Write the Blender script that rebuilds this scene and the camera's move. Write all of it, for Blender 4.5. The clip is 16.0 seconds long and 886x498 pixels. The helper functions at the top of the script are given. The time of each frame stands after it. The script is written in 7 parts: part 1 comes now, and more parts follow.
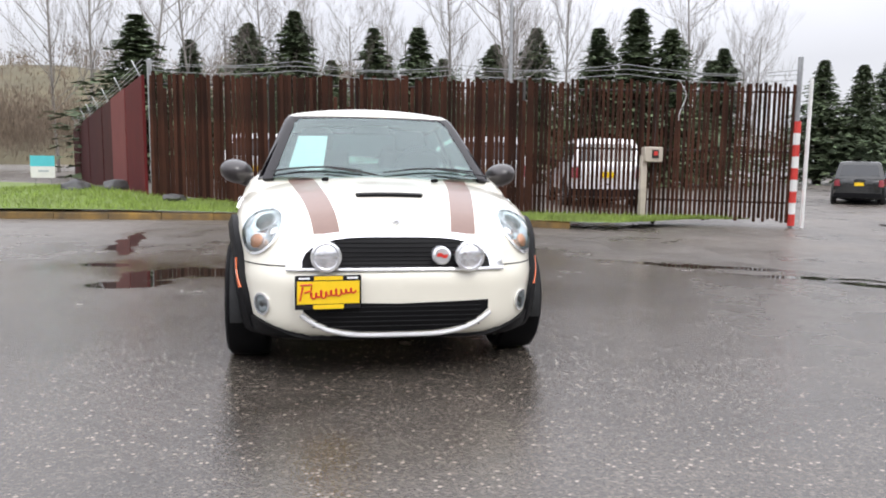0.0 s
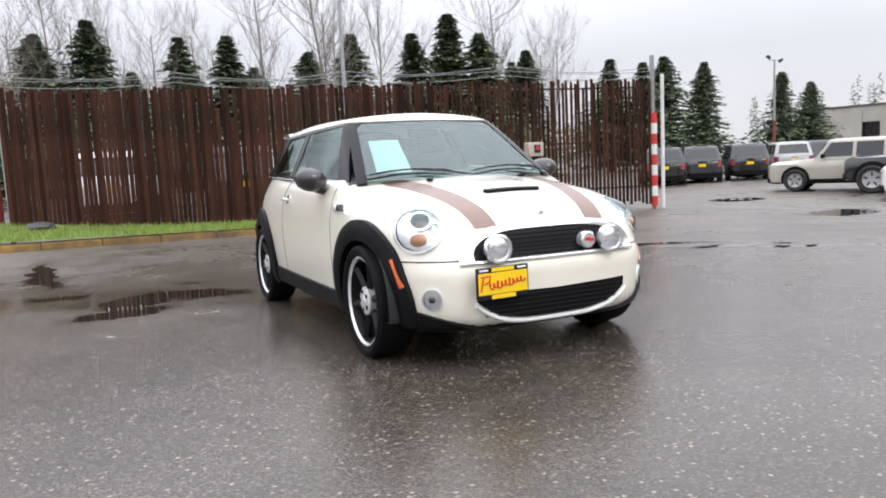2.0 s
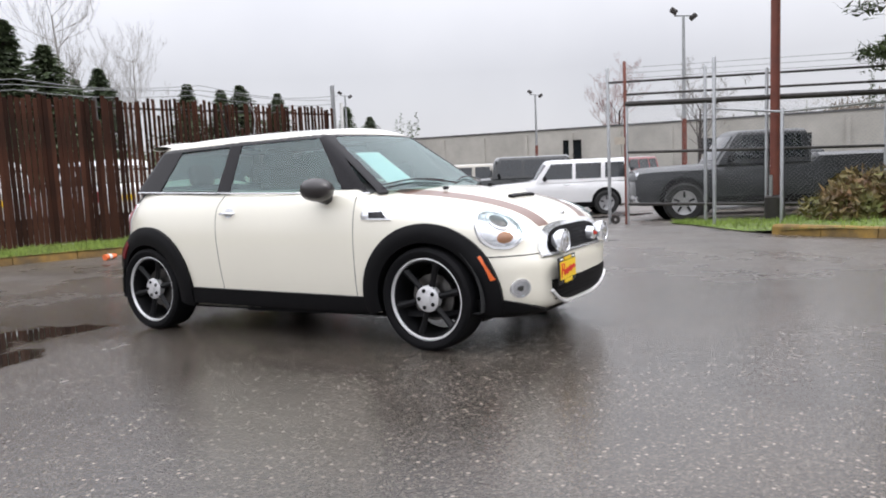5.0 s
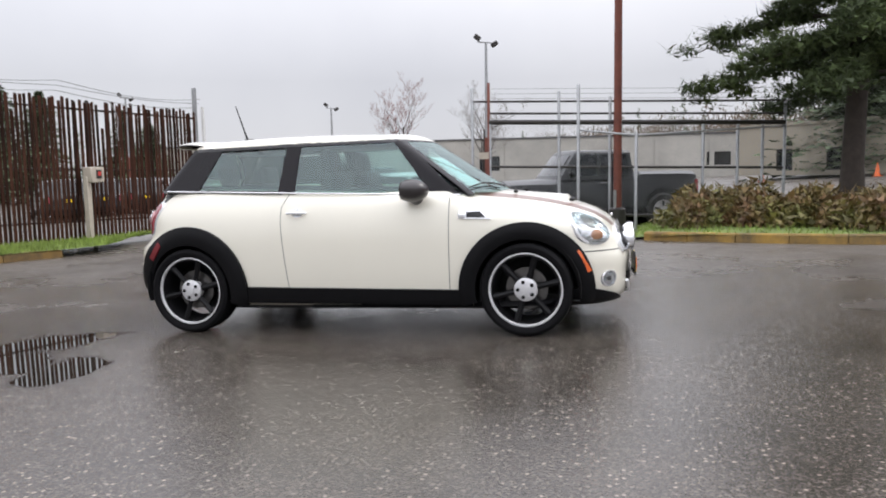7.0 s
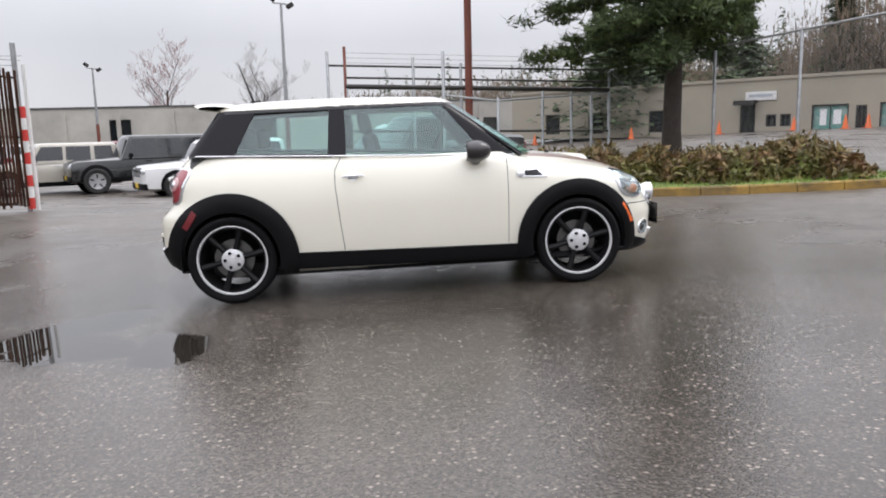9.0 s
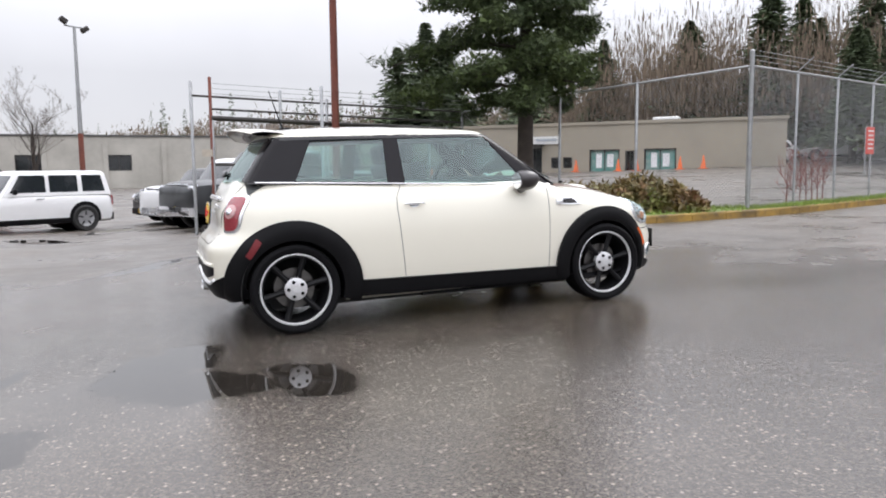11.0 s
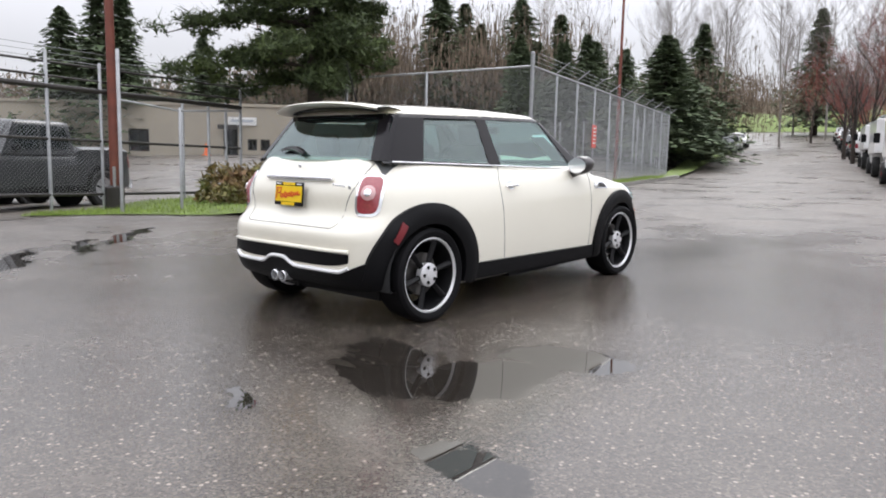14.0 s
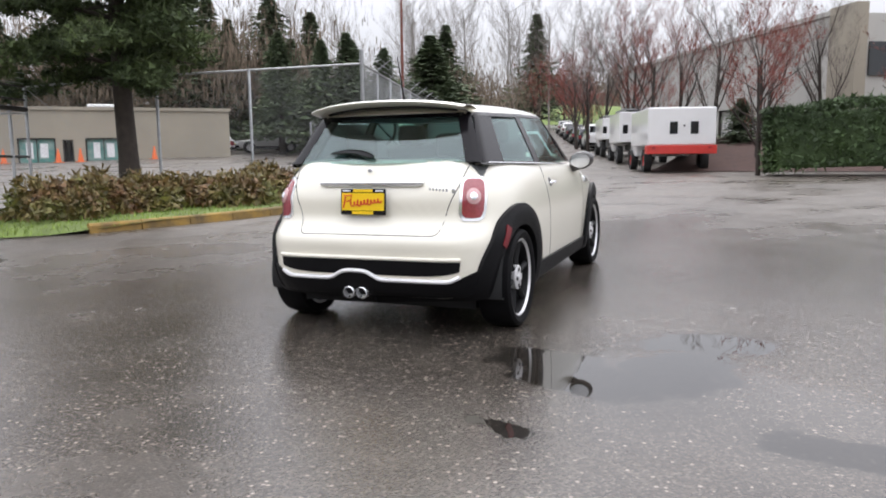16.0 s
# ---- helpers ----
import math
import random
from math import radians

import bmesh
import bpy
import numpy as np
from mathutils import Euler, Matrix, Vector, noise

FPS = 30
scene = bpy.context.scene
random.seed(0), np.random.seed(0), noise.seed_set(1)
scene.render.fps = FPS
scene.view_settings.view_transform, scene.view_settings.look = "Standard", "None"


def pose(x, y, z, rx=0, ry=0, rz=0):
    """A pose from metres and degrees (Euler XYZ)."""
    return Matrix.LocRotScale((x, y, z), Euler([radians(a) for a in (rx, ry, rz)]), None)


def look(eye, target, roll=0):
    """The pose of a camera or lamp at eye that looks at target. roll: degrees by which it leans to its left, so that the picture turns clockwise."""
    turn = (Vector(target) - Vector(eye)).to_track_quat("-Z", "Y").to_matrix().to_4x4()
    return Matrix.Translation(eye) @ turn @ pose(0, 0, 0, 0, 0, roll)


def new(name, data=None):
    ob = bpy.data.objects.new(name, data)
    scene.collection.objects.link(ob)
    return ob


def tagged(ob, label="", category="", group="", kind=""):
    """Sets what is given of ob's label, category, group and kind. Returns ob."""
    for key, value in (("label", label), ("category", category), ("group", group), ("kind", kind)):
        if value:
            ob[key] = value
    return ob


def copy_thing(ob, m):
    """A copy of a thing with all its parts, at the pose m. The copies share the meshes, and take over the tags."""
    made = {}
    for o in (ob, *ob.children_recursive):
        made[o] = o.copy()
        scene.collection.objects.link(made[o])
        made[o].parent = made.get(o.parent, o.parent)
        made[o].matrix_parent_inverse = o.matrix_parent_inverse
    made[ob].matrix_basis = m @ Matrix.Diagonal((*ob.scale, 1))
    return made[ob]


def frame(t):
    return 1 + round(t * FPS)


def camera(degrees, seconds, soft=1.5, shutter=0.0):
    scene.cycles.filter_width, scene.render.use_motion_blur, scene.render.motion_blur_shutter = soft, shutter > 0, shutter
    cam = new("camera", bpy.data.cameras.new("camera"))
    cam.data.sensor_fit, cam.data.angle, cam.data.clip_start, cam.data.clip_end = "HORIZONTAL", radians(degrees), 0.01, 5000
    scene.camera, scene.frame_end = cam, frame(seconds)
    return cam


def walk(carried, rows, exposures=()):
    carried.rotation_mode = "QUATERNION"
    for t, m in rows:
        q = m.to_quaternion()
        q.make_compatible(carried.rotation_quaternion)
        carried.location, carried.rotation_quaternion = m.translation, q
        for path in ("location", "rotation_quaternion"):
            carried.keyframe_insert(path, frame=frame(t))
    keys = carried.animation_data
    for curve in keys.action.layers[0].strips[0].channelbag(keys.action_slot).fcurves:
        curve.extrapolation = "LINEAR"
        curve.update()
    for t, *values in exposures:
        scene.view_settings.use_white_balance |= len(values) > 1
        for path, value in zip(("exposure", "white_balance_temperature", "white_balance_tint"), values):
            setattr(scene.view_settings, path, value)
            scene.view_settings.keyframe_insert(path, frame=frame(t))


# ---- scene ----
cam = camera(61.5, 16.0, soft=1.9)
PATH = [
    (0, (-0.431, -5.353, 0.983), (-0.067, -3.396, 0.784), 0.8),
    (0.5, (-0.774, -5.327, 0.958), (-0.392, -3.37, 0.8), -1.1),
    (1, (-1.173, -5.208, 0.944), (-0.644, -3.29, 0.74), 0.2),
    (1.5, (-1.629, -5.154, 0.937), (-0.881, -3.307, 0.768), -2.1),
    (2, (-2.113, -5.058, 0.962), (-1.265, -3.257, 0.769), -3.0),
    (2.5, (-2.556, -4.861, 0.979), (-1.62, -3.106, 0.768), -3.1),
    (3, (-3.013, -4.717, 0.986), (-1.851, -3.097, 0.821), -2.7),
    (3.5, (-3.371, -4.446, 0.979), (-2.069, -2.937, 0.808), -1.7),
    (4, (-3.678, -4.187, 1.002), (-2.245, -2.8, 0.852), -0.9),
    (4.2, (-3.827, -4.101, 0.996), (-2.318, -2.798, 0.836), -1.5),
    (6.3, (-5.23, -2.48, 1.027), (-3.39, -1.711, 0.874), -1.9),
    (6.5, (-5.325, -2.32, 1.036), (-3.46, -1.612, 0.889), -1.2),
    (7, (-5.629, -1.877, 1.037), (-3.695, -1.4, 0.857), -2.2),
    (7.5, (-5.808, -1.379, 1.039), (-3.853, -1.01, 0.827), -2.5),
    (8, (-5.982, -0.91, 1.048), (-3.996, -0.755, 0.873), -2.1),
    (8.2, (-6.063, -0.706, 1.074), (-4.074, -0.642, 0.867), -2.5),
    (10.3, (-5.978, 1.445, 1.09), (-4.048, 0.965, 0.885), -1.4),
    (10.5, (-5.952, 1.638, 1.063), (-4.047, 1.055, 0.883), -1.5),
    (11, (-5.831, 2.128, 1.102), (-3.98, 1.401, 0.884), -1.9),
    (11.5, (-5.589, 2.589, 1.111), (-3.772, 1.773, 0.931), -1.1),
    (12, (-5.391, 3.073, 1.121), (-3.682, 2.049, 0.946), -1.2),
    (12.5, (-5.088, 3.521, 1.113), (-3.442, 2.404, 0.911), -0.2),
    (13, (-4.802, 3.976, 1.091), (-3.282, 2.691, 0.9), 0.3),
    (13.5, (-4.443, 4.365, 1.102), (-3.047, 2.957, 0.843), -0.6),
    (14, (-4.047, 4.723, 1.143), (-2.724, 3.248, 0.867), 0.1),
    (14.5, (-3.635, 5.085, 1.154), (-2.538, 3.438, 0.863), 0.7),
    (15, (-3.126, 5.307, 1.177), (-2.118, 3.598, 0.921), -1.2),
    (15.5, (-2.617, 5.562, 1.183), (-1.788, 3.758, 0.935), -1.8),
    (16, (-2.088, 5.709, 1.178), (-1.35, 3.873, 0.889), -1.5),
]
LEVEL = pose(0, 0, 0, -1.29, 0.4, 0)
walk(cam, [(t, LEVEL @ look(eye, target, roll)) for t, eye, target, roll in PATH], [(0.0, 0.05), (3.5, 0.0), (6.3, -0.17), (8.2, -0.17), (11.0, 0.0), (16.0, 0.0)])

# ---- light ----
world = bpy.data.worlds.new("overcast")
scene.world = world
world.use_nodes = True
wn = world.node_tree
wn.nodes.clear()
w_out = wn.nodes.new("ShaderNodeOutputWorld")
w_bg = wn.nodes.new("ShaderNodeBackground")
w_sky = wn.nodes.new("ShaderNodeTexSky")
w_sky.sky_type = "NISHITA"
w_sky.sun_disc = False
w_sky.sun_elevation = radians(42)
w_sky.sun_rotation = radians(200)
w_cloud = wn.nodes.new("ShaderNodeTexNoise")
w_cloud.inputs["Scale"].default_value = 2.2
w_cloud.inputs["Detail"].default_value = 5
w_ramp = wn.nodes.new("ShaderNodeValToRGB")
w_ramp.color_ramp.elements[0].position = 0.3
w_ramp.color_ramp.elements[0].color = (6.4, 6.42, 6.95, 1)
w_ramp.color_ramp.elements[1].position = 0.7
w_ramp.color_ramp.elements[1].color = (7.8, 7.78, 8.25, 1)
w_mix = wn.nodes.new("ShaderNodeMixRGB")
w_mix.inputs[0].default_value = 0.92
wn.links.new(w_cloud.outputs["Fac"], w_ramp.inputs[0])
wn.links.new(w_sky.outputs[0], w_mix.inputs[1])
wn.links.new(w_ramp.outputs[0], w_mix.inputs[2])
w_co = wn.nodes.new("ShaderNodeTexCoord")
w_sep = wn.nodes.new("ShaderNodeSeparateXYZ")
wn.links.new(w_co.outputs["Generated"], w_sep.inputs[0])
w_up = wn.nodes.new("ShaderNodeMapRange")
w_up.inputs[1].default_value, w_up.inputs[2].default_value = 0.12, 1.0
w_up.inputs[3].default_value, w_up.inputs[4].default_value = 1.0, 3.75
wn.links.new(w_sep.outputs[2], w_up.inputs[0])
w_lum = wn.nodes.new("ShaderNodeVectorMath")
w_lum.operation = "SCALE"
wn.links.new(w_mix.outputs[0], w_lum.inputs[0])
wn.links.new(w_up.outputs[0], w_lum.inputs["Scale"])
wn.links.new(w_lum.outputs[0], w_bg.inputs[0])
w_bg.inputs[1].default_value = 0.116
wn.links.new(w_bg.outputs[0], w_out.inputs[0])
sun = new("sun", bpy.data.lights.new("sun", "SUN"))
sun.data.energy = 1.1
sun.data.angle = radians(25)
sun.data.color = (1.0, 0.97, 0.93)
sun.matrix_world = look((6, -14, 18), (0, 0, 0))


# ---- materials ----
def mat(name, color, rough=0.5, metal=0.0, coat=0.0, vary=0.0, scale=6.0, bump=0.0, bump_scale=40.0, spec=0.5, color2=None, rough2=None, rand=0.0, island=False):
    m = bpy.data.materials.new(name)
    m.use_nodes = True
    nt = m.node_tree
    b = nt.nodes["Principled BSDF"]
    b.inputs["Base Color"].default_value = (*color, 1)
    b.inputs["Roughness"].default_value = rough
    b.inputs["Metallic"].default_value = metal
    b.inputs["Coat Weight"].default_value = coat
    b.inputs["Coat Roughness"].default_value = 0.04
    b.inputs["Specular IOR Level"].default_value = spec
    co = nt.nodes.new("ShaderNodeTexCoord")
    if vary or color2 or rand:
        n = nt.nodes.new("ShaderNodeTexNoise")
        n.inputs["Scale"].default_value = scale
        n.inputs["Detail"].default_value = 6
        n.inputs["Roughness"].default_value = 0.65
        nt.links.new(co.outputs["Object"], n.inputs["Vector"])
        r = nt.nodes.new("ShaderNodeValToRGB")
        r.color_ramp.elements[0].position = 0.3
        r.color_ramp.elements[1].position = 0.7
        c2 = color2 or tuple(c * (1 - vary) for c in color)
        r.color_ramp.elements[0].color = (*c2, 1)
        r.color_ramp.elements[1].color = (*color, 1)
        nt.links.new(n.outputs["Fac"], r.inputs[0])
        src = r.outputs[0]
        if rand:
            if island:
                rn = nt.nodes.new("ShaderNodeNewGeometry").outputs["Random Per Island"]
            else:
                rn = nt.nodes.new("ShaderNodeObjectInfo").outputs["Random"]
            mr = nt.nodes.new("ShaderNodeMapRange")
            mr.inputs[3].default_value = 1 - rand
            mr.inputs[4].default_value = 1 + rand
            nt.links.new(rn, mr.inputs[0])
            mul = nt.nodes.new("ShaderNodeVectorMath")
            mul.operation = "SCALE"
            nt.links.new(src, mul.inputs[0])
            nt.links.new(mr.outputs[0], mul.inputs["Scale"])
            src = mul.outputs[0]
        nt.links.new(src, b.inputs["Base Color"])
        if rough2 is not None:
            rr = nt.nodes.new("ShaderNodeMapRange")
            rr.inputs[1].default_value = 0.3
            rr.inputs[2].default_value = 0.7
            rr.inputs[3].default_value = rough2
            rr.inputs[4].default_value = rough
            nt.links.new(n.outputs["Fac"], rr.inputs[0])
            nt.links.new(rr.outputs[0], b.inputs["Roughness"])
    if bump:
        n2 = nt.nodes.new("ShaderNodeTexNoise")
        n2.inputs["Scale"].default_value = bump_scale
        n2.inputs["Detail"].default_value = 4
        nt.links.new(co.outputs["Object"], n2.inputs["Vector"])
        bp = nt.nodes.new("ShaderNodeBump")
        bp.inputs["Strength"].default_value = bump
        bp.inputs["Distance"].default_value = 0.01
        nt.links.new(n2.outputs["Fac"], bp.inputs["Height"])
        nt.links.new(bp.outputs[0], b.inputs["Normal"])
    return m


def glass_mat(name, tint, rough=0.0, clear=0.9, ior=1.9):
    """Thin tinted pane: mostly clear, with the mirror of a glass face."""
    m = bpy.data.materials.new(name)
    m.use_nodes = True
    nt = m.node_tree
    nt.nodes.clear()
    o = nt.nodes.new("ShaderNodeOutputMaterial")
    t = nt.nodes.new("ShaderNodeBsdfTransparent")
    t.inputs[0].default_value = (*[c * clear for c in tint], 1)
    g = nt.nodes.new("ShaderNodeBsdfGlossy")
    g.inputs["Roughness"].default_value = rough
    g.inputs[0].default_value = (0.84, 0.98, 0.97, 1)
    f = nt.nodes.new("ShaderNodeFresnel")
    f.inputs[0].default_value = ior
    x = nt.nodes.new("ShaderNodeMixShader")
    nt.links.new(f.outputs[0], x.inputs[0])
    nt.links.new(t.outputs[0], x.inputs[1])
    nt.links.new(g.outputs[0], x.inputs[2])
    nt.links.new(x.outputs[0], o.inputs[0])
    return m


M_CREAM = mat("cream_paint", (0.82, 0.79, 0.68), 0.32, coat=1.0, vary=0.03, scale=1.5)
M_BLACKPLASTIC = mat("black_plastic", (0.006, 0.006, 0.007), 0.5, spec=0.14, bump=0.15, bump_scale=300, vary=0.25, scale=9)
M_GLOSSBLACK = mat("gloss_black", (0.010, 0.010, 0.012), 0.25, spec=0.4, coat=0.15, vary=0.2, scale=5)
M_PILLAR = mat("pillar_black", (0.008, 0.007, 0.009), 0.16, spec=0.2, vary=0.2, scale=5)
M_RUBBER = mat("tyre_rubber", (0.006, 0.006, 0.007), 0.7, spec=0.14, bump=0.2, bump_scale=120, vary=0.3, scale=14)
M_CHROME = mat("chrome", (0.86, 0.87, 0.89), 0.12, metal=0.72, vary=0.06, scale=20)
M_SILVER = mat("machined_aluminium", (0.72, 0.73, 0.75), 0.22, metal=1.0, vary=0.1, scale=40)
M_STRIPE = mat("brown_stripe", (0.20, 0.115, 0.088), 0.4, coat=0.5, vary=0.08, scale=30)
M_MIRROR = mat("mirror_cover", (0.035, 0.03, 0.031), 0.3, coat=0.3, vary=0.2, scale=12)
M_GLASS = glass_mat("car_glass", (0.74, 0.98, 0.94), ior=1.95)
M_LENS = glass_mat("lamp_lens", (1, 1, 1), clear=0.97, ior=1.45)
M_REFLECT = mat("lamp_reflector", (0.80, 0.81, 0.84), 0.14, metal=0.75, bump=0.25, bump_scale=35)
M_ORANGE = mat("amber_lens", (0.9, 0.16, 0.03), 0.2, coat=0.8, vary=0.2, scale=60)
M_PALEORANGE = mat("amber_bulb", (0.85, 0.42, 0.24), 0.25, coat=0.8, vary=0.2, scale=60)
M_SPOKE = mat("black_alloy", (0.009, 0.009, 0.010), 0.45, spec=0.2, vary=0.2, scale=20)
M_RED = mat("red_lens", (0.36, 0.06, 0.075), 0.18, coat=1.0, vary=0.35, scale=70)
M_MARKERRED = mat("dark_red_marker", (0.17, 0.008, 0.013), 0.5, vary=0.2, scale=40)
M_PALERED = mat("pale_red_lens", (0.62, 0.36, 0.36), 0.18, coat=1.0, vary=0.2, scale=70)
M_YELLOW = mat("yellow_plate", (0.90, 0.60, 0.01), 0.4, coat=0.3, vary=0.05, scale=30)
M_SCRIPT = mat("red_script", (0.62, 0.03, 0.02), 0.5, vary=0.1, scale=50)
M_CABIN = mat("cabin_trim", (0.11, 0.115, 0.115), 0.8, bump=0.2, bump_scale=80, vary=0.3, scale=10)
M_DARKINT = mat("cabin_dark", (0.02, 0.021, 0.022), 0.8, bump=0.2, bump_scale=80, vary=0.3, scale=10)
M_HUBCAP = mat("satin_hub", (0.70, 0.70, 0.71), 0.3, metal=0.35, vary=0.15, scale=30)
M_LIP = mat("polished_lip", (0.86, 0.86, 0.87), 0.25, metal=0.25, vary=0.05, scale=30)
M_LINER = mat("headliner", (0.42, 0.43, 0.42), 0.9, vary=0.1, scale=10)
M_SEAT = mat("seat_leather", (0.06, 0.063, 0.066), 0.55, bump=0.2, bump_scale=80, vary=0.3, scale=10)
M_PAPER = mat("paper", (0.86, 0.87, 0.88), 0.8, vary=0.05, scale=20)
M_INK = mat("grey_print", (0.42, 0.46, 0.5), 0.8, vary=0.1, scale=40)
M_FAINTINK = mat("faint_print", (0.70, 0.75, 0.80), 0.8, vary=0.1, scale=40)
M_DISC = mat("brake_disc", (0.14, 0.135, 0.13), 0.35, metal=0.8, vary=0.3, scale=25)


# ---- mesh helpers ----
def smooth(me, on=True):
    me.polygons.foreach_set("use_smooth", [on] * len(me.polygons))


def bm_ob(name, bm, material, parent=None, label="", shade=False):
    me = bpy.data.meshes.new(name)
    bmesh.ops.recalc_face_normals(bm, faces=bm.faces)
    bm.to_mesh(me)
    bm.free()
    me.materials.append(material)
    smooth(me, shade)
    if shade:
        me.set_sharp_from_angle(angle=radians(40))
    ob = new(name, me)
    if parent is not None:
        ob.parent = parent
    if label:
        ob["label"] = label
    return ob


def part(name, bm, material, parent, label="", shade=True):
    return bm_ob(name, bm, material, parent, label, shade)


def thing(name, m, label, category, group="", kind=""):
    e = new(name)
    e.matrix_world = m
    e.empty_display_size = 0.2
    return tagged(e, label, category, group, kind)


def add_box(bm, c, s, bevel=0.0, m=None, seg=1):
    r = bmesh.ops.create_cube(bm, size=1.0)
    vs = r["verts"]
    for v in vs:
        v.co = Vector((v.co.x * s[0], v.co.y * s[1], v.co.z * s[2]))
    if bevel:
        es = list({e for v in vs for e in v.link_edges})
        rb = bmesh.ops.bevel(bm, geom=es, offset=bevel, segments=seg, profile=0.5, affect="EDGES")
        vs = list({v for f in rb["faces"] for v in f.verts} | {v for v in vs if v.is_valid})
    t = Matrix.Translation(c) @ (m if m is not None else Matrix.Identity(4))
    for v in vs:
        v.co = t @ v.co
    return vs


def boxes(*items, bevel=0.0):
    bm = bmesh.new()
    for c, s in items:
        add_box(bm, c, s, bevel)
    return bm


def add_tube(bm, pts, radii, n=8, caps=True):
    pts = list(pts)
    if not hasattr(radii, "__len__"):
        radii = [radii] * len(pts)
    radii = [float(r) for r in radii]
    pts = [Vector([float(c) for c in p]) for p in pts]
    rings = []
    for i, p in enumerate(pts):
        d = (pts[min(i + 1, len(pts) - 1)] - pts[max(i - 1, 0)]).normalized()
        a = d.orthogonal().normalized() if i == 0 else (rings_axis - d * rings_axis.dot(d)).normalized()
        rings_axis = a
        b = d.cross(a)
        rings.append([bm.verts.new(p + radii[i] * (math.cos(2 * math.pi * k / n) * a + math.sin(2 * math.pi * k / n) * b)) for k in range(n)])
    for r0, r1 in zip(rings, rings[1:]):
        for k in range(n):
            bm.faces.new((r0[k], r0[(k + 1) % n], r1[(k + 1) % n], r1[k]))
    if caps:
        bm.faces.new(rings[0][::-1])
        bm.faces.new(rings[-1])


def tube(pts, radii, n=8):
    bm = bmesh.new()
    add_tube(bm, pts, radii, n)
    return bm


def lathe(profile, axis="x", n=40, closed=True):
    """Profile of (radius, along) turned about an axis."""
    bm = bmesh.new()
    rings = []
    for r, a in profile:
        ring = []
        for k in range(n):
            c, s = math.cos(2 * math.pi * k / n), math.sin(2 * math.pi * k / n)
            p = {"x": (a, r * c, r * s), "y": (r * c, a, r * s), "z": (r * c, r * s, a)}[axis]
            ring.append(bm.verts.new(p))
        rings.append(ring)
    pairs = list(zip(rings, rings[1:])) + ([(rings[-1], rings[0])] if closed else [])
    for r0, r1 in pairs:
        for k in range(n):
            bm.faces.new((r0[k], r0[(k + 1) % n], r1[(k + 1) % n], r1[k]))
    bmesh.ops.remove_doubles(bm, verts=bm.verts, dist=1e-5)
    return bm


def grid_mesh(name, P, material, parent=None, label="", close_u=False, close_v=False, shade=True):
    """A mesh from a grid of places (n, m, 3)."""
    n, m, _ = P.shape
    idx = np.arange(n * m).reshape(n, m)
    a = idx if not close_u else np.vstack([idx, idx[:1]])
    a = a if not close_v else np.hstack([a, a[:, :1]])
    f = np.stack([a[:-1, :-1], a[1:, :-1], a[1:, 1:], a[:-1, 1:]], -1).reshape(-1, 4)
    me = bpy.data.meshes.new(name)
    me.from_pydata(P.reshape(-1, 3).tolist(), [], f.tolist())
    bm = bmesh.new()
    bm.from_mesh(me)
    bpy.data.meshes.remove(me)
    bmesh.ops.remove_doubles(bm, verts=bm.verts, dist=1e-5)
    return bm_ob(name, bm, material, parent, label, shade)


# ---- the small car: its surface as one smooth form ----
def smax(*fs, k=0.05):
    out = fs[0]
    for f in fs[1:]:
        h = np.clip(0.5 + 0.5 * (out - f) / k, 0, 1)
        out = f * (1 - h) + out * h + k * h * (1 - h)
    return out


def curve(x, xs, ys):
    """Smooth interpolation through a few stations."""
    xs, ys = np.asarray(xs, float), np.asarray(ys, float)
    d = np.gradient(ys, xs)
    i = np.clip(np.searchsorted(xs, x) - 1, 0, len(xs) - 2)
    h = xs[i + 1] - xs[i]
    t = np.clip((x - xs[i]) / h, 0, 1)
    return (2 * t**3 - 3 * t**2 + 1) * ys[i] + (t**3 - 2 * t**2 + t) * h * d[i] + (3 * t**2 - 2 * t**3) * ys[i + 1] + (t**3 - t**2) * h * d[i + 1]


def belt(y):
    return 0.945 + 0.042 * (y + 0.7) + 0.0 * y


def f_body(p):
    x, y, z = np.abs(p[..., 0]), p[..., 1], p[..., 2]
    wide = curve(z, (0.15, 0.32, 0.55, 0.75, 0.88, 1.05), (0.775, 0.805, 0.822, 0.815, 0.785, 0.70))
    front = curve(z, (0.12, 0.25, 0.40, 0.52, 0.56, 0.68, 0.9), (1.80, 1.875, 1.895, 1.89, 1.865, 1.84, 1.80))
    rear = curve(z, (0.2, 0.35, 0.5, 0.62, 0.68, 0.85, 1.05), (1.70, 1.775, 1.785, 1.77, 1.705, 1.675, 1.575))
    length = np.where(y < 0, front, rear)
    power = np.where(y < 0, 5.0, 6.5)
    plan = ((x / wide) ** power + (np.abs(y) / length) ** power + 1e-9) ** (1 / power) - 1
    plan = plan * 0.8
    hood = curve(y, (-1.95, -1.87, -1.80, -1.70, -1.58, -1.40, -1.20, -1.0, -0.75), (0.55, 0.655, 0.725, 0.79, 0.842, 0.895, 0.935, 0.963, 0.985)) - 0.085 * (x / 0.7) ** 2.2
    deck = belt(y) + 0.032
    blend = np.clip((y + 0.95) / 0.25, 0, 1)
    top = z - (hood * (1 - blend) + deck * blend)
    bottom = 0.195 + 0.05 * np.clip((y - 1.2) / 0.6, 0, 1) - z
    return smax(smax(plan, top, k=0.075 - 0.035 * np.clip((y - 0.6) / 0.5, 0, 1)), bottom, k=0.05)


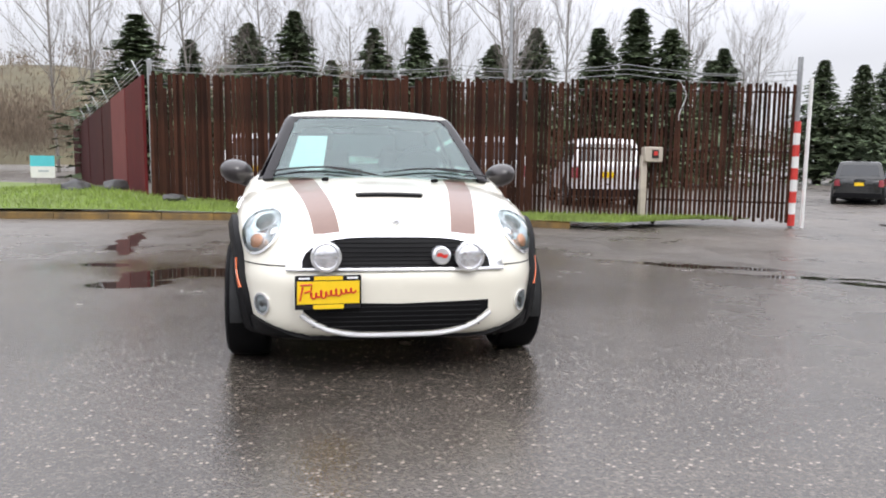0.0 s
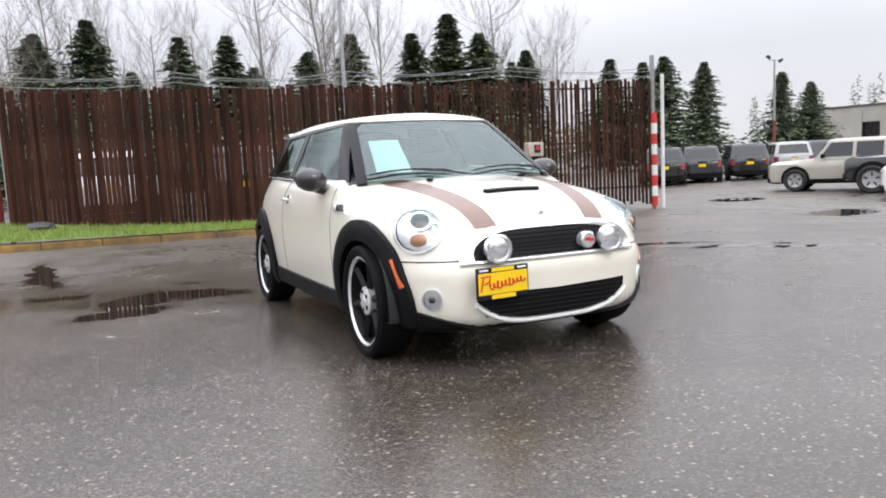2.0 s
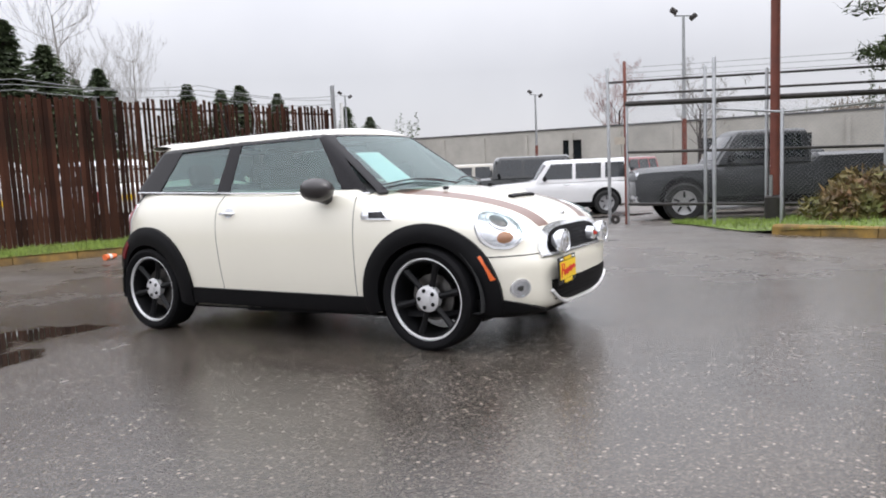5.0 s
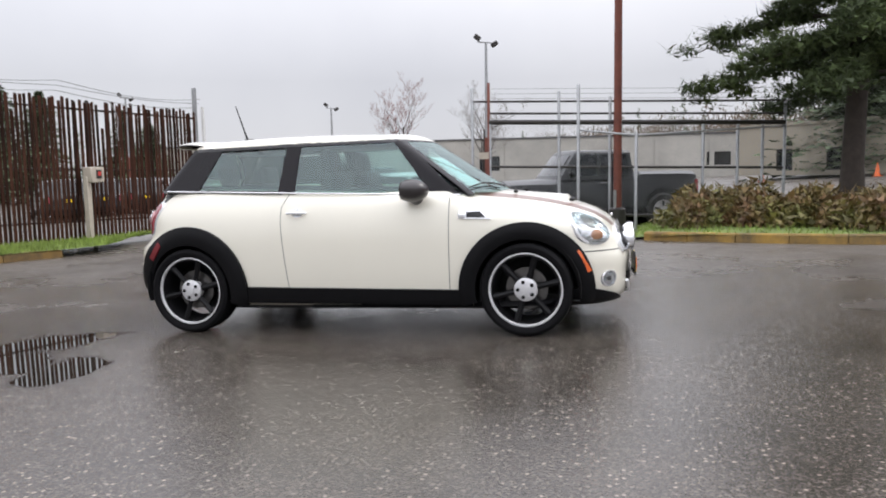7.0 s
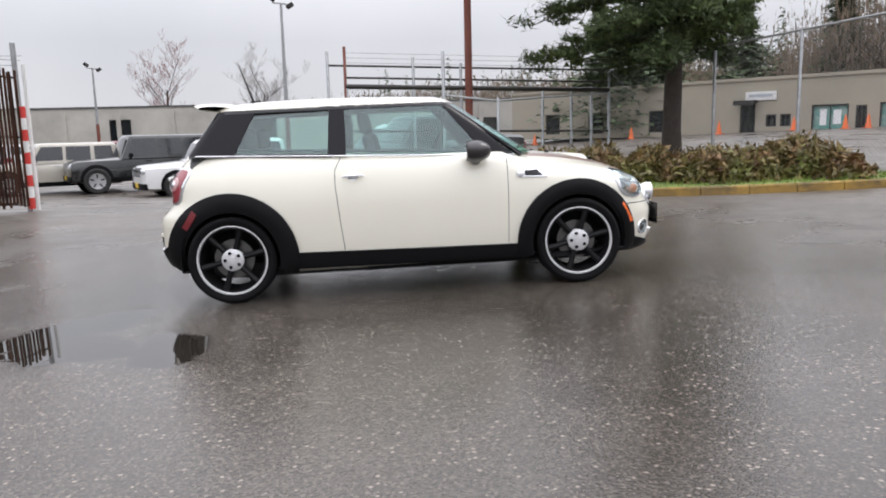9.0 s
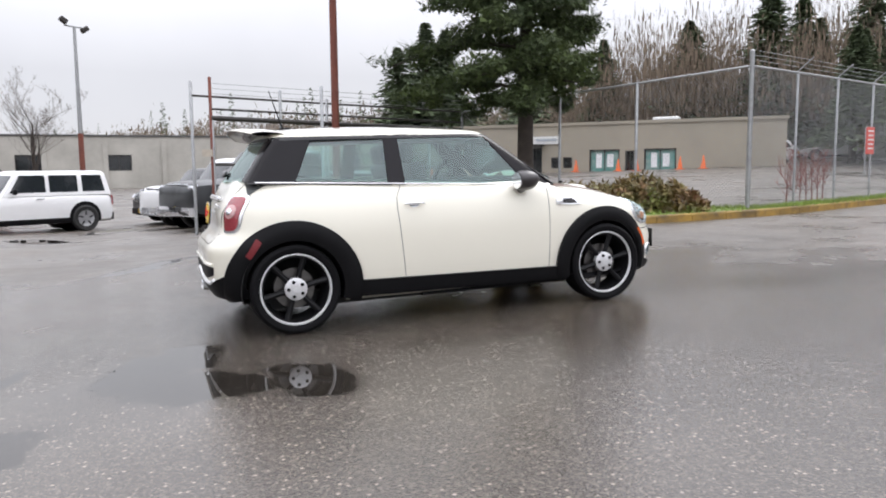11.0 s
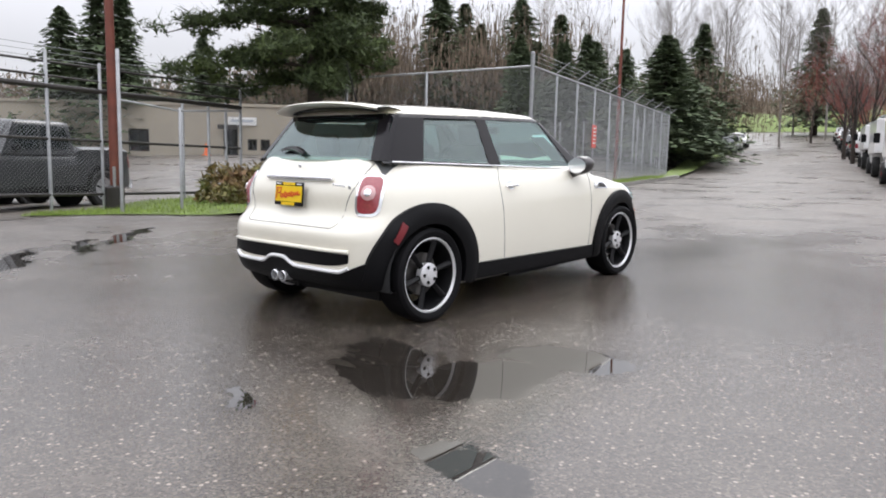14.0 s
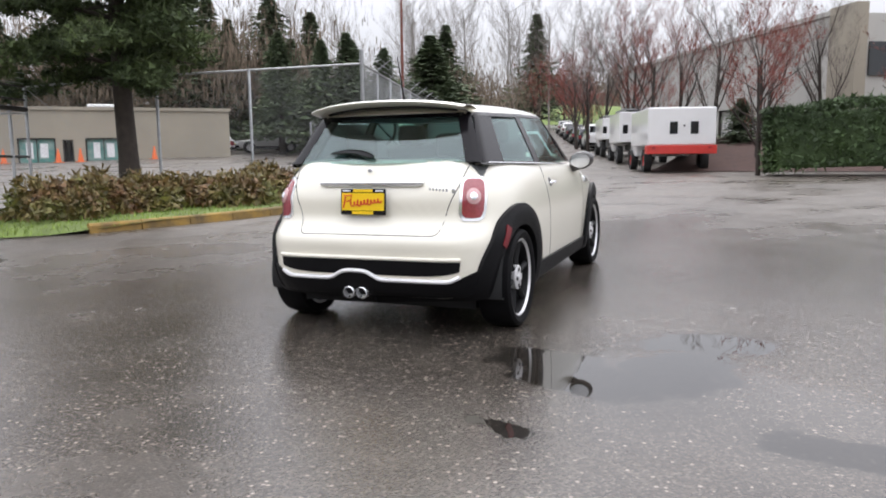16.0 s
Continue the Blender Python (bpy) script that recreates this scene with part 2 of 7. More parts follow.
def f_cabin(p):
    x, y, z = np.abs(p[..., 0]), p[..., 1], p[..., 2]
    side = (x - (0.752 - 0.47 * (z - 0.95) - 0.045 * ((y - 0.45) / 1.1) ** 2)) * 0.9
    front = (-1.03 + 1.50 * (z - 0.95) + 0.42 * x**2 - y) * 0.55
    rear = (y - (1.60 - 0.78 * (z - 1.03) - 0.20 * x**2)) * 0.79
    roof = z - (curve(y, (-0.6, -0.3, 0.2, 0.8, 1.2, 1.5), (1.375, 1.402, 1.425, 1.43, 1.415, 1.385)) - 0.15 * x**2)
    return smax(smax(side, front, k=0.035), rear, roof, k=0.045)


def solve_out(f, origin, way, far=2.6):
    lo, hi = np.zeros(origin.shape[:-1]), np.full(origin.shape[:-1], far)
    for _ in range(34):
        mid = 0.5 * (lo + hi)
        inside = f(origin + mid[..., None] * way) < 0
        lo, hi = np.where(inside, mid, lo), np.where(inside, hi, mid)
    return origin + lo[..., None] * way


def normal_of(f, P):
    e = 1e-3
    n = np.stack([f(P + np.eye(3)[i] * e) - f(P - np.eye(3)[i] * e) for i in range(3)], -1)
    return n / (np.linalg.norm(n, axis=-1, keepdims=True) + 1e-12)


MID_Y = 0.3


def project(f, axis, sign, A, B):
    """Places on f: A, B are the two coordinates across the axis (x: y,z; y: x,z; z: x,y)."""
    O = np.zeros((*A.shape, 3))
    D = np.zeros((*A.shape, 3))
    if axis == "x":
        O[..., 1], O[..., 2], D[..., 0] = A, B, sign
    elif axis == "y":
        O[..., 0], O[..., 2], D[..., 1] = A, B, sign
        O[..., 1] = MID_Y
    else:
        O[..., 0], O[..., 1], D[..., 2] = A, B, sign
        O[..., 2] = 0.6 if f is f_body else 1.1
    P = solve_out(f, O, D)
    return P, normal_of(f, P)


def sheet(name, P, N, off, thick, material, parent, label=""):
    """A plate of some thickness that lies on a surface."""
    out, inn = P + N * off, P + N * (off - thick)
    n, m, _ = P.shape
    ring = np.concatenate([inn[:, :1], out, inn[:, -1:]], 1)
    first, last = inn[:1], inn[-1:]
    full = np.concatenate([np.concatenate([first[:, :1], first, first[:, -1:]], 1), ring, np.concatenate([last[:, :1], last, last[:, -1:]], 1)], 0)
    return grid_mesh(name, full, material, parent, label)


def between(c0, c1, nu, nv):
    """Grid between two polylines of (a, b), each resampled to nu points."""
    def res(c):
        c = np.asarray(c, float)
        s = np.r_[0, np.cumsum(np.linalg.norm(np.diff(c, axis=0), axis=1))]
        t = np.linspace(0, s[-1], nu)
        return np.stack([np.interp(t, s, c[:, 0]), np.interp(t, s, c[:, 1])], -1)
    a, b = res(c0), res(c1)
    v = np.linspace(0, 1, nv)[None, :, None]
    g = a[:, None] * (1 - v) + b[:, None] * v
    return g[..., 0], g[..., 1]


def plate_on(name, f, axis, sign, c0, c1, off, thick, material, parent, nu=24, nv=8, label="", mirror=False):
    A, B = between(c0, c1, nu, nv)
    if mirror:
        A = -A
    P, N = project(f, axis, sign, A, B)
    return sheet(name, P, N, off, thick, material, parent, label)


def disc_on(name, f, axis, sign, c, ra, rb, off, dome, material, parent, tilt=0.0, n=36, r0=0.0, label="", rings=5, thick=0.02):
    """A round plate, domed in the middle, or a ring from r0."""
    th = np.linspace(0, 2 * math.pi, n, endpoint=False)[:, None]
    r = np.linspace(1, r0, rings)[None]
    ct, st = math.cos(tilt), math.sin(tilt)
    a, b = ra * r * np.cos(th), rb * r * np.sin(th)
    P, N = project(f, axis, sign, c[0] + a * ct - b * st, c[1] + a * st + b * ct)
    out = P + N * (off + dome * (1 - r**2))[..., None]
    P2 = np.concatenate([(P - N * thick)[:, :1], out] + ([(P - N * thick)[:, -1:]] if r0 else []), 1)
    return grid_mesh(name, P2, material, parent, label, close_u=True)


def lamp_on(name, f, C, D, ra, rb, off, dome, material, parent, shift=(0.0, 0.0), power=2.0, r0=0.0, n=40, rings=5, label="", thick=0.02, skew=0.0):
    """A round or rounded plate set on the surface, looking along D."""
    C, D = np.array(C, float), np.array(D, float)
    D = D / np.linalg.norm(D)
    U = np.cross((0, 0, 1), D)
    U = U / np.linalg.norm(U)
    V = np.cross(D, U)
    th = np.linspace(0, 2 * math.pi, n, endpoint=False)[:, None]
    r = np.linspace(1, r0, rings)[None]
    c, s_ = np.cos(th), np.sin(th)
    k = (np.abs(c) ** power + np.abs(s_) ** power) ** (-1 / power)
    b = shift[1] + rb * r * k * s_
    a = shift[0] + ra * r * k * c + skew * (b - shift[1])
    O = C - 0.3 * D + a[..., None] * U + b[..., None] * V
    P = solve_out(f, O, np.broadcast_to(D, O.shape), 1.2)
    out = P + D * (off + dome * (1 - r**2) + 0 * th)[..., None]
    back = P - D * thick
    P2 = np.concatenate([back[:, :1], out] + ([back[:, -1:]] if r0 else []), 1)
    return grid_mesh(name, P2, material, parent, label, close_u=True)

# ---- ground ----
G_Y = (-260, -180, -110, -60, -25, -8, 0, 3.5, 7, 12, 60, 400)
G_Z = (11.0, 8.5, 5.4, 1.8, 0.36, 0.18, 0.0, -0.07, -0.02, -0.05, -0.4, -0.6)


def ground_z(x, y):
    east = np.clip((x - 8) / 9, 0, 1) * 0.42 * np.clip((y + 9) / 6, 0, 1)
    rise = 0.55 * np.clip((x - 12) / 16, 0, 1) * np.clip((-y - 10) / 12, 0, 1) * np.clip((y + 60) / 15, 0, 1)
    return np.interp(y, G_Y, G_Z) - 0.007 * np.clip(x, -10, 10) - east + rise


def gz(x, y):
    return float(ground_z(np.array(x, float), np.array(y, float)))


def axis_steps():
    near = np.arange(-14, 14.01, 0.7)
    far = np.geomspace(15, 900, 26)
    return np.concatenate([-far[::-1], near, far])


gx, gy = np.meshgrid(axis_steps(), axis_steps(), indexing="ij")
def asphalt():
    m = bpy.data.materials.new("wet_asphalt")
    m.use_nodes = True
    nt = m.node_tree
    N, L = nt.nodes, nt.links
    b = N["Principled BSDF"]
    co = N.new("ShaderNodeTexCoord").outputs["Object"]

    def node(kind, **kw):
        n = N.new(kind)
        for k, v in kw.items():
            n.inputs[k].default_value = v
        return n

    def op(o, a, c=None, clamp=False):
        n = N.new("ShaderNodeMath")
        n.operation, n.use_clamp = o, clamp
        for i, v in enumerate((a, c)):
            if v is None:
                continue
            if isinstance(v, (int, float)):
                n.inputs[i].default_value = v
            else:
                L.new(v, n.inputs[i])
        return n.outputs[0]

    def noise_at(scale, detail=5, rough=0.6, vec=co):
        n = node("ShaderNodeTexNoise", Scale=scale, Detail=detail, Roughness=rough)
        L.new(vec, n.inputs["Vector"])
        return n

    def ramp(src, *stops):
        r = N.new("ShaderNodeValToRGB")
        e = r.color_ramp.elements
        while len(e) < len(stops):
            e.new(0.5)
        for el, (p, c) in zip(e, stops):
            el.position, el.color = p, (*c, 1) if hasattr(c, "__len__") else (c, c, c, 1)
        L.new(src, r.inputs[0])
        return r.outputs[0]

    # puddles: ellipses with ragged rims
    wob = noise_at(2.2, 4, 0.6)
    shift = N.new("ShaderNodeVectorMath")
    shift.operation = "MULTIPLY_ADD"
    L.new(wob.outputs["Color"], shift.inputs[0])
    shift.inputs[1].default_value = (0.55, 0.55, 0)
    shift.inputs[2].default_value = (-0.275, -0.275, 0)
    moved = N.new("ShaderNodeVectorMath")
    moved.operation = "ADD"
    L.new(co, moved.inputs[0])
    L.new(shift.outputs[0], moved.inputs[1])
    dist = None
    for cx, cy, rx, ry, rot in PUDDLES:
        mp = N.new("ShaderNodeMapping")
        mp.vector_type = "TEXTURE"
        mp.inputs["Location"].default_value = (cx, cy, 0)
        mp.inputs["Rotation"].default_value = (0, 0, radians(rot))
        mp.inputs["Scale"].default_value = (rx, ry, 400)
        L.new(moved.outputs[0], mp.inputs["Vector"])
        ln = N.new("ShaderNodeVectorMath")
        ln.operation = "LENGTH"
        L.new(mp.outputs[0], ln.inputs[0])
        dist = ln.outputs["Value"] if dist is None else op("MINIMUM", dist, ln.outputs["Value"])
    pud = ramp(dist, (0.84, 1.0), (1.02, 0.0))
    damp = ramp(op("MULTIPLY", dist, 0.5), (0.35, 1.0), (0.75, 0.0))
    # stones in the binder
    vor = node("ShaderNodeTexVoronoi", Scale=105.0)
    L.new(co, vor.inputs["Vector"])
    vor2 = node("ShaderNodeTexVoronoi", Scale=42.0)
    L.new(co, vor2.inputs["Vector"])
    sep = N.new("ShaderNodeSeparateColor")
    L.new(vor.outputs["Color"], sep.inputs[0])
    sep2 = N.new("ShaderNodeSeparateColor")
    L.new(vor2.outputs["Color"], sep2.inputs[0])
    fine = ramp(sep.outputs[0], (0.0, 0.048), (0.55, 0.066), (0.86, 0.088), (1.0, 0.13))
    stone = op("MULTIPLY", ramp(sep2.outputs[1], (0.875, 0.0), (0.90, 1.0)), ramp(vor2.outputs["Distance"], (0.25, 1.0), (0.42, 0.0)))
    big = noise_at(0.33, 6, 0.62)
    mid = noise_at(1.7, 6, 0.65)
    tone = op("ADD", op("MULTIPLY", big.outputs["Fac"], 1.1), op("MULTIPLY", mid.outputs["Fac"], 0.6))
    tone = op("MULTIPLY", op("ADD", tone, -0.05), 1.0)
    base = op("MULTIPLY", fine, tone)
    base = op("ADD", base, op("MULTIPLY", stone, 0.13))
    base = op("MULTIPLY", base, op("SUBTRACT", 1.0, op("MULTIPLY", pud, 0.6)))
    base = op("MULTIPLY", base, op("SUBTRACT", 1.0, op("MULTIPLY", damp, 0.3)))
    # beyond the car: rougher, drier film; base also lifted in place of sky sheen
    near_car = N.new("ShaderNodeMapping")
    near_car.vector_type = "TEXTURE"
    near_car.inputs["Location"].default_value = (-0.8, 0.0, 0)
    near_car.inputs["Scale"].default_value = (5.0, 4.6, 400)
    L.new(moved.outputs[0], near_car.inputs["Vector"])
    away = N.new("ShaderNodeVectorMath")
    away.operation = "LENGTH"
    L.new(near_car.outputs[0], away.inputs[0])
    beyond_car = ramp(op("MULTIPLY", away.outputs["Value"], 0.5), (0.3, 0.0), (0.75, 1.0))
    base = op("MULTIPLY", base, op("ADD", 1.0, op("MULTIPLY", beyond_car, 0.4)))
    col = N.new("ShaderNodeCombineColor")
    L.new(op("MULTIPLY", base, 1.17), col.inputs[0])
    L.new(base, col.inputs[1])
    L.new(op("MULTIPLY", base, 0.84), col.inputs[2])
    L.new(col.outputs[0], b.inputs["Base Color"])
    # water film
    wet = noise_at(0.5, 5, 0.6)
    film = ramp(wet.outputs["Fac"], (0.36, 0.13), (0.62, 0.27))
    film = op("MULTIPLY", film, ramp(mid.outputs["Fac"], (0.3, 0.75), (0.7, 1.15)))
    film = op("MULTIPLY", film, op("ADD", 0.95, op("MULTIPLY", beyond_car, 1.05)))
    rough = op("MULTIPLY", film, op("SUBTRACT", 1.0, op("MULTIPLY", damp, 0.35)))
    shallow = None
    for cx, cy, rx, ry, rot in SHALLOWS:
        mp = N.new("ShaderNodeMapping")
        mp.vector_type = "TEXTURE"
        mp.inputs["Location"].default_value = (cx, cy, 0)
        mp.inputs["Rotation"].default_value = (0, 0, radians(rot))
        mp.inputs["Scale"].default_value = (rx, ry, 400)
        L.new(moved.outputs[0], mp.inputs["Vector"])
        ln = N.new("ShaderNodeVectorMath")
        ln.operation = "LENGTH"
        L.new(mp.outputs[0], ln.inputs[0])
        shallow = ln.outputs["Value"] if shallow is None else op("MINIMUM", shallow, ln.outputs["Value"])
    skin = ramp(op("MULTIPLY", shallow, 0.5), (0.36, 1.0), (0.56, 0.0))
    rough = op("MULTIPLY", rough, op("SUBTRACT", 1.0, op("MULTIPLY", skin, 0.5)))
    rough = op("ADD", op("MULTIPLY", rough, op("SUBTRACT", 1.0, pud)), op("MULTIPLY", pud, 0.015))
    L.new(rough, b.inputs["Roughness"])
    b.inputs["Specular IOR Level"].default_value = 0.68
    bp = N.new("ShaderNodeBump")
    bp.inputs["Distance"].default_value = 0.006
    L.new(op("MULTIPLY", op("MULTIPLY", op("SUBTRACT", 1.0, pud), op("SUBTRACT", 1.0, op("MULTIPLY", skin, 0.55))), 0.24), bp.inputs["Strength"])
    L.new(op("ADD", op("MULTIPLY", vor.outputs["Distance"], -0.7), op("MULTIPLY", vor2.outputs["Distance"], -0.3)), bp.inputs["Height"])
    L.new(bp.outputs[0], b.inputs["Normal"])
    return m


PUDDLES = [(-1.32, 2.12, 0.62, 0.27, -35), (-1.95, 1.42, 0.40, 0.25, 10), (-1.85, 1.95, 0.28, 0.34, 0), (-2.45, 2.78, 0.27, 0.13, -20), (-1.2, 2.9, 0.2, 0.07, -20), (-2.65, 4.7, 0.16, 1.2, 4), (3.9, 2.2, 0.9, 0.16, -30), (4.6, 1.2, 0.7, 0.12, -25), (10.5, 4.2, 1.4, 0.5, 20), (13.5, 9.5, 2.0, 0.6, 30), (16.0, 3.0, 2.0, 0.5, -10), (5.2, 0.4, 1.0, 0.12, -40)]
SHALLOWS = [(-1.95, 2.35, 0.95, 0.62, -25), (-2.6, 2.75, 0.7, 0.4, 20)]
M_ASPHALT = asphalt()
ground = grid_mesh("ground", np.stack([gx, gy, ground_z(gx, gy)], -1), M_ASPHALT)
tagged(ground, "wet grey asphalt yard with puddles", "ground", kind="structure")

# ---- the small car ----
HUBS = (-1.2335, 1.2335)
car = thing("hatchback_car", LEVEL.copy(), "cream-white small three-door hatchback with brown bonnet stripes parked on wet asphalt", "car")


def mirror_pair(make):
    for s in (-1, 1):
        make(s)


def build_shell():
    ns, nphi, nc = 26, 96, 110
    rows = []
    a = np.linspace(0.02, math.pi / 2, ns)
    ycs, pol = [], []
    for t in a:
        ycs.append(-1.15), pol.append((-math.cos(t), math.sin(t)))
    for y in np.linspace(-1.15, 1.15, nc)[1:-1]:
        ycs.append(y), pol.append((0.0, 1.0))
    for t in a[::-1]:
        ycs.append(1.15), pol.append((math.cos(t), math.sin(t)))
    ycs, pol = np.array(ycs), np.array(pol)
    phi = np.linspace(0, 2 * math.pi, nphi, endpoint=False)
    O = np.zeros((len(ycs), nphi, 3))
    O[..., 1], O[..., 2] = ycs[:, None], 0.5
    D = np.stack([pol[:, 1:] * np.cos(phi), pol[:, :1] + 0 * phi, pol[:, 1:] * np.sin(phi)], -1)
    P = solve_out(f_body, O, D)
    ob = grid_mesh("body_shell", P, M_CREAM, car, close_v=True)
    bm = bmesh.new()
    bm.from_mesh(ob.data)
    ends = [[v for v in bm.verts if v.is_boundary and (v.co.y < 0) == s] for s in (True, False)]
    for e in ends:
        edges = [ed for ed in bm.edges if ed.is_boundary and ed.verts[0] in e]
        bmesh.ops.holes_fill(bm, edges=edges, sides=0)
    dead = [f for f in bm.faces if abs(f.calc_center_median().x) > 0.42 and any((f.calc_center_median().yz - Vector((h, 0.31))).length < 0.37 for h in HUBS)]
    bmesh.ops.delete(bm, geom=dead, context="FACES")
    bmesh.ops.recalc_face_normals(bm, faces=bm.faces)
    bm.to_mesh(ob.data)
    bm.free()
    smooth(ob.data)


build_shell()


def build_roof():
    n, m = 96, 16
    th = np.linspace(0, 2 * math.pi, n, endpoint=False)
    O = np.zeros((n, 3))
    O[:, 1] = 0.45 + 0.55 * np.sign(np.sin(th)) * np.abs(np.sin(th)) ** 0.6
    O[:, 2] = 1.345
    D = np.stack([np.cos(th), np.sin(th), 0 * th], -1)
    B = solve_out(f_cabin, O, D)
    s = np.cos(np.linspace(0, math.pi / 2, m))[None, :, None]
    mid = np.array([0, 0.45])
    XY = mid + (B[:, None, :2] - mid) * s
    P, N = project(f_cabin, "z", 1, XY[..., 0], XY[..., 1])
    P[:, 0] = B
    P = P + N * 0.006
    edge = B[:, None] * np.array([0.985, 1, 1]) - np.array([0, 0, 0.012])
    grid_mesh("roof", np.concatenate([edge, P], 1), M_CREAM, car, close_u=True)
    grid_mesh("headliner", P * np.array([0.97, 1, 1]) - np.array([0, 0, 0.022]), M_LINER, car, close_u=True)


build_roof()
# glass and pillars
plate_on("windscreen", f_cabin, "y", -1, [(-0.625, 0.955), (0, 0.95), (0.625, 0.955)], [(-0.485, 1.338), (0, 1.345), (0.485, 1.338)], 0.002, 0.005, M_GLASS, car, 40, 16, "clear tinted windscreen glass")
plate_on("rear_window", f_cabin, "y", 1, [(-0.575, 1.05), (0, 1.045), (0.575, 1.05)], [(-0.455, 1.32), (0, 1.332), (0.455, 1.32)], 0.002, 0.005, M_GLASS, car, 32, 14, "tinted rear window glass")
plate_on("rear_header", f_cabin, "y", 1, [(-0.48, 1.318), (0, 1.33), (0.48, 1.318)], [(-0.48, 1.35), (0, 1.362), (0.48, 1.35)], 0.004, 0.01, M_GLOSSBLACK, car, 28, 4)
plate_on("windscreen_header", f_cabin, "y", -1, [(-0.49, 1.332), (0, 1.338), (0.49, 1.332)], [(-0.485, 1.35), (0, 1.36), (0.485, 1.35)], 0.004, 0.01, M_GLOSSBLACK, car, 28, 4)


def cabin_side(s):
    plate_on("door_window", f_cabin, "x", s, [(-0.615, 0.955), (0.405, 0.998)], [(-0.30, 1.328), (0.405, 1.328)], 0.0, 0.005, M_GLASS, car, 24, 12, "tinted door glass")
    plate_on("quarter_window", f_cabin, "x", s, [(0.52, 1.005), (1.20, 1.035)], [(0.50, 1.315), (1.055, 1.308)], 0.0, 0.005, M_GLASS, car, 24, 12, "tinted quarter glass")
    plate_on("b_pillar", f_cabin, "x", s, [(0.40, 0.995), (0.53, 1.0)], [(0.40, 1.335), (0.51, 1.335)], 0.004, 0.012, M_PILLAR, car, 5, 12)
    plate_on("c_pillar", f_cabin, "x", s, [(1.18, 1.03), (1.40, 1.04), (1.51, 1.045)], [(1.035, 1.33), (1.15, 1.335), (1.285, 1.335)], 0.004, 0.012, M_PILLAR, car, 14, 14)
    plate_on("a_pillar", f_cabin, "x", s, [(-0.80, 0.937), (-0.60, 0.952)], [(-0.36, 1.338), (-0.295, 1.335)], 0.005, 0.02, M_PILLAR, car, 10, 14)
    plate_on("screen_pillar", f_cabin, "y", -1, [(s * 0.615, 0.945), (s * 0.675, 0.94)], [(s * 0.478, 1.342), (s * 0.532, 1.338)], 0.005, 0.02, M_PILLAR, car, 6, 14)
    plate_on("rear_pillar", f_cabin, "y", 1, [(s * 0.565, 1.048), (s * 0.655, 1.045)], [(s * 0.445, 1.335), (s * 0.525, 1.335)], 0.004, 0.012, M_PILLAR, car, 6, 12)
    plate_on("roof_rail", f_cabin, "x", s, [(-0.36, 1.325), (0.4, 1.325), (1.30, 1.320)], [(-0.36, 1.347), (0.4, 1.35), (1.30, 1.345)], 0.006, 0.014, M_GLOSSBLACK, car, 30, 4)
    plate_on("quarter_trim", f_cabin, "x", s, [(0.5, 0.99), (1.5, 1.03)], [(0.5, 1.012), (1.5, 1.052)], 0.004, 0.012, M_GLOSSBLACK, car, 24, 3)
    yy = np.linspace(-0.80, 1.45, 40)
    P, N = project(f_cabin, "x", s, yy, belt(yy) + 0.004)
    P[:, 0] += s * 0.010
    part("belt_chrome", tube([tuple(p) for p in P], 0.0055, 6), M_CHROME, car, "chrome waistline strip")


mirror_pair(cabin_side)
# added floor at waistline height, closing off the cabin below the windows
plate_on("belt_floor", f_body, "z", 1, [(-0.70, -0.80), (0.70, -0.80)], [(-0.66, 1.50), (0.66, 1.50)], 0.006, 0.01, M_CABIN, car, 16, 30)
plate_on("scuttle_panel", f_body, "z", 1, [(-0.62, -0.80), (0, -0.95), (0.62, -0.80)], [(-0.60, -0.74), (0, -0.80), (0.60, -0.74)], 0.008, 0.012, M_BLACKPLASTIC, car, 30, 5)
# cabin fittings
bm = bmesh.new()
add_box(bm, (0, -0.60, 0.985), (1.22, 0.28, 0.06), 0.025, seg=2)
part("dashboard", bm, M_CABIN, car)


def seat(x, y, h, w):
    bm = bmesh.new()
    add_box(bm, (x, y, 0.98 + h / 2), (w, 0.11, 0.10 + h), 0.04, pose(0, 0, 0, -12), 3)
    add_box(bm, (x, y + 0.05, 1.105 + h), (w * 0.5, 0.09, 0.16), 0.04, pose(0, 0, 0, -8), 3)
    part("seat", bm, M_SEAT, car, "dark leather seat with headrest")


for sx, sy, sh, sw in ((-0.34, 0.22, 0.12, 0.46), (0.34, 0.22, 0.12, 0.46), (-0.33, 1.08, 0.04, 0.44), (0.33, 1.08, 0.04, 0.44)):
    seat(sx, sy, sh, sw)
bm = lathe([(0.165, -0.012), (0.185, -0.012), (0.185, 0.012), (0.165, 0.012)], "y", 32)
bmesh.ops.transform(bm, matrix=pose(0.34, -0.30, 1.0, 25), verts=bm.verts)
part("steering_wheel", bm, M_DARKINT, car)
bm = boxes(((0, -0.36, 1.27), (0.24, 0.03, 0.06)), bevel=0.012)
part("inside_mirror", bm, M_DARKINT, car)
# price sheet behind the windscreen, driver's side of the nearer corner
plate_on("window_sheet", f_cabin, "y", -1, [(-0.53, 1.01), (-0.33, 1.01)], [(-0.47, 1.22), (-0.29, 1.22)], -0.008, 0.003, M_PAPER, car, 6, 6, "white printed price sheet inside the windscreen")
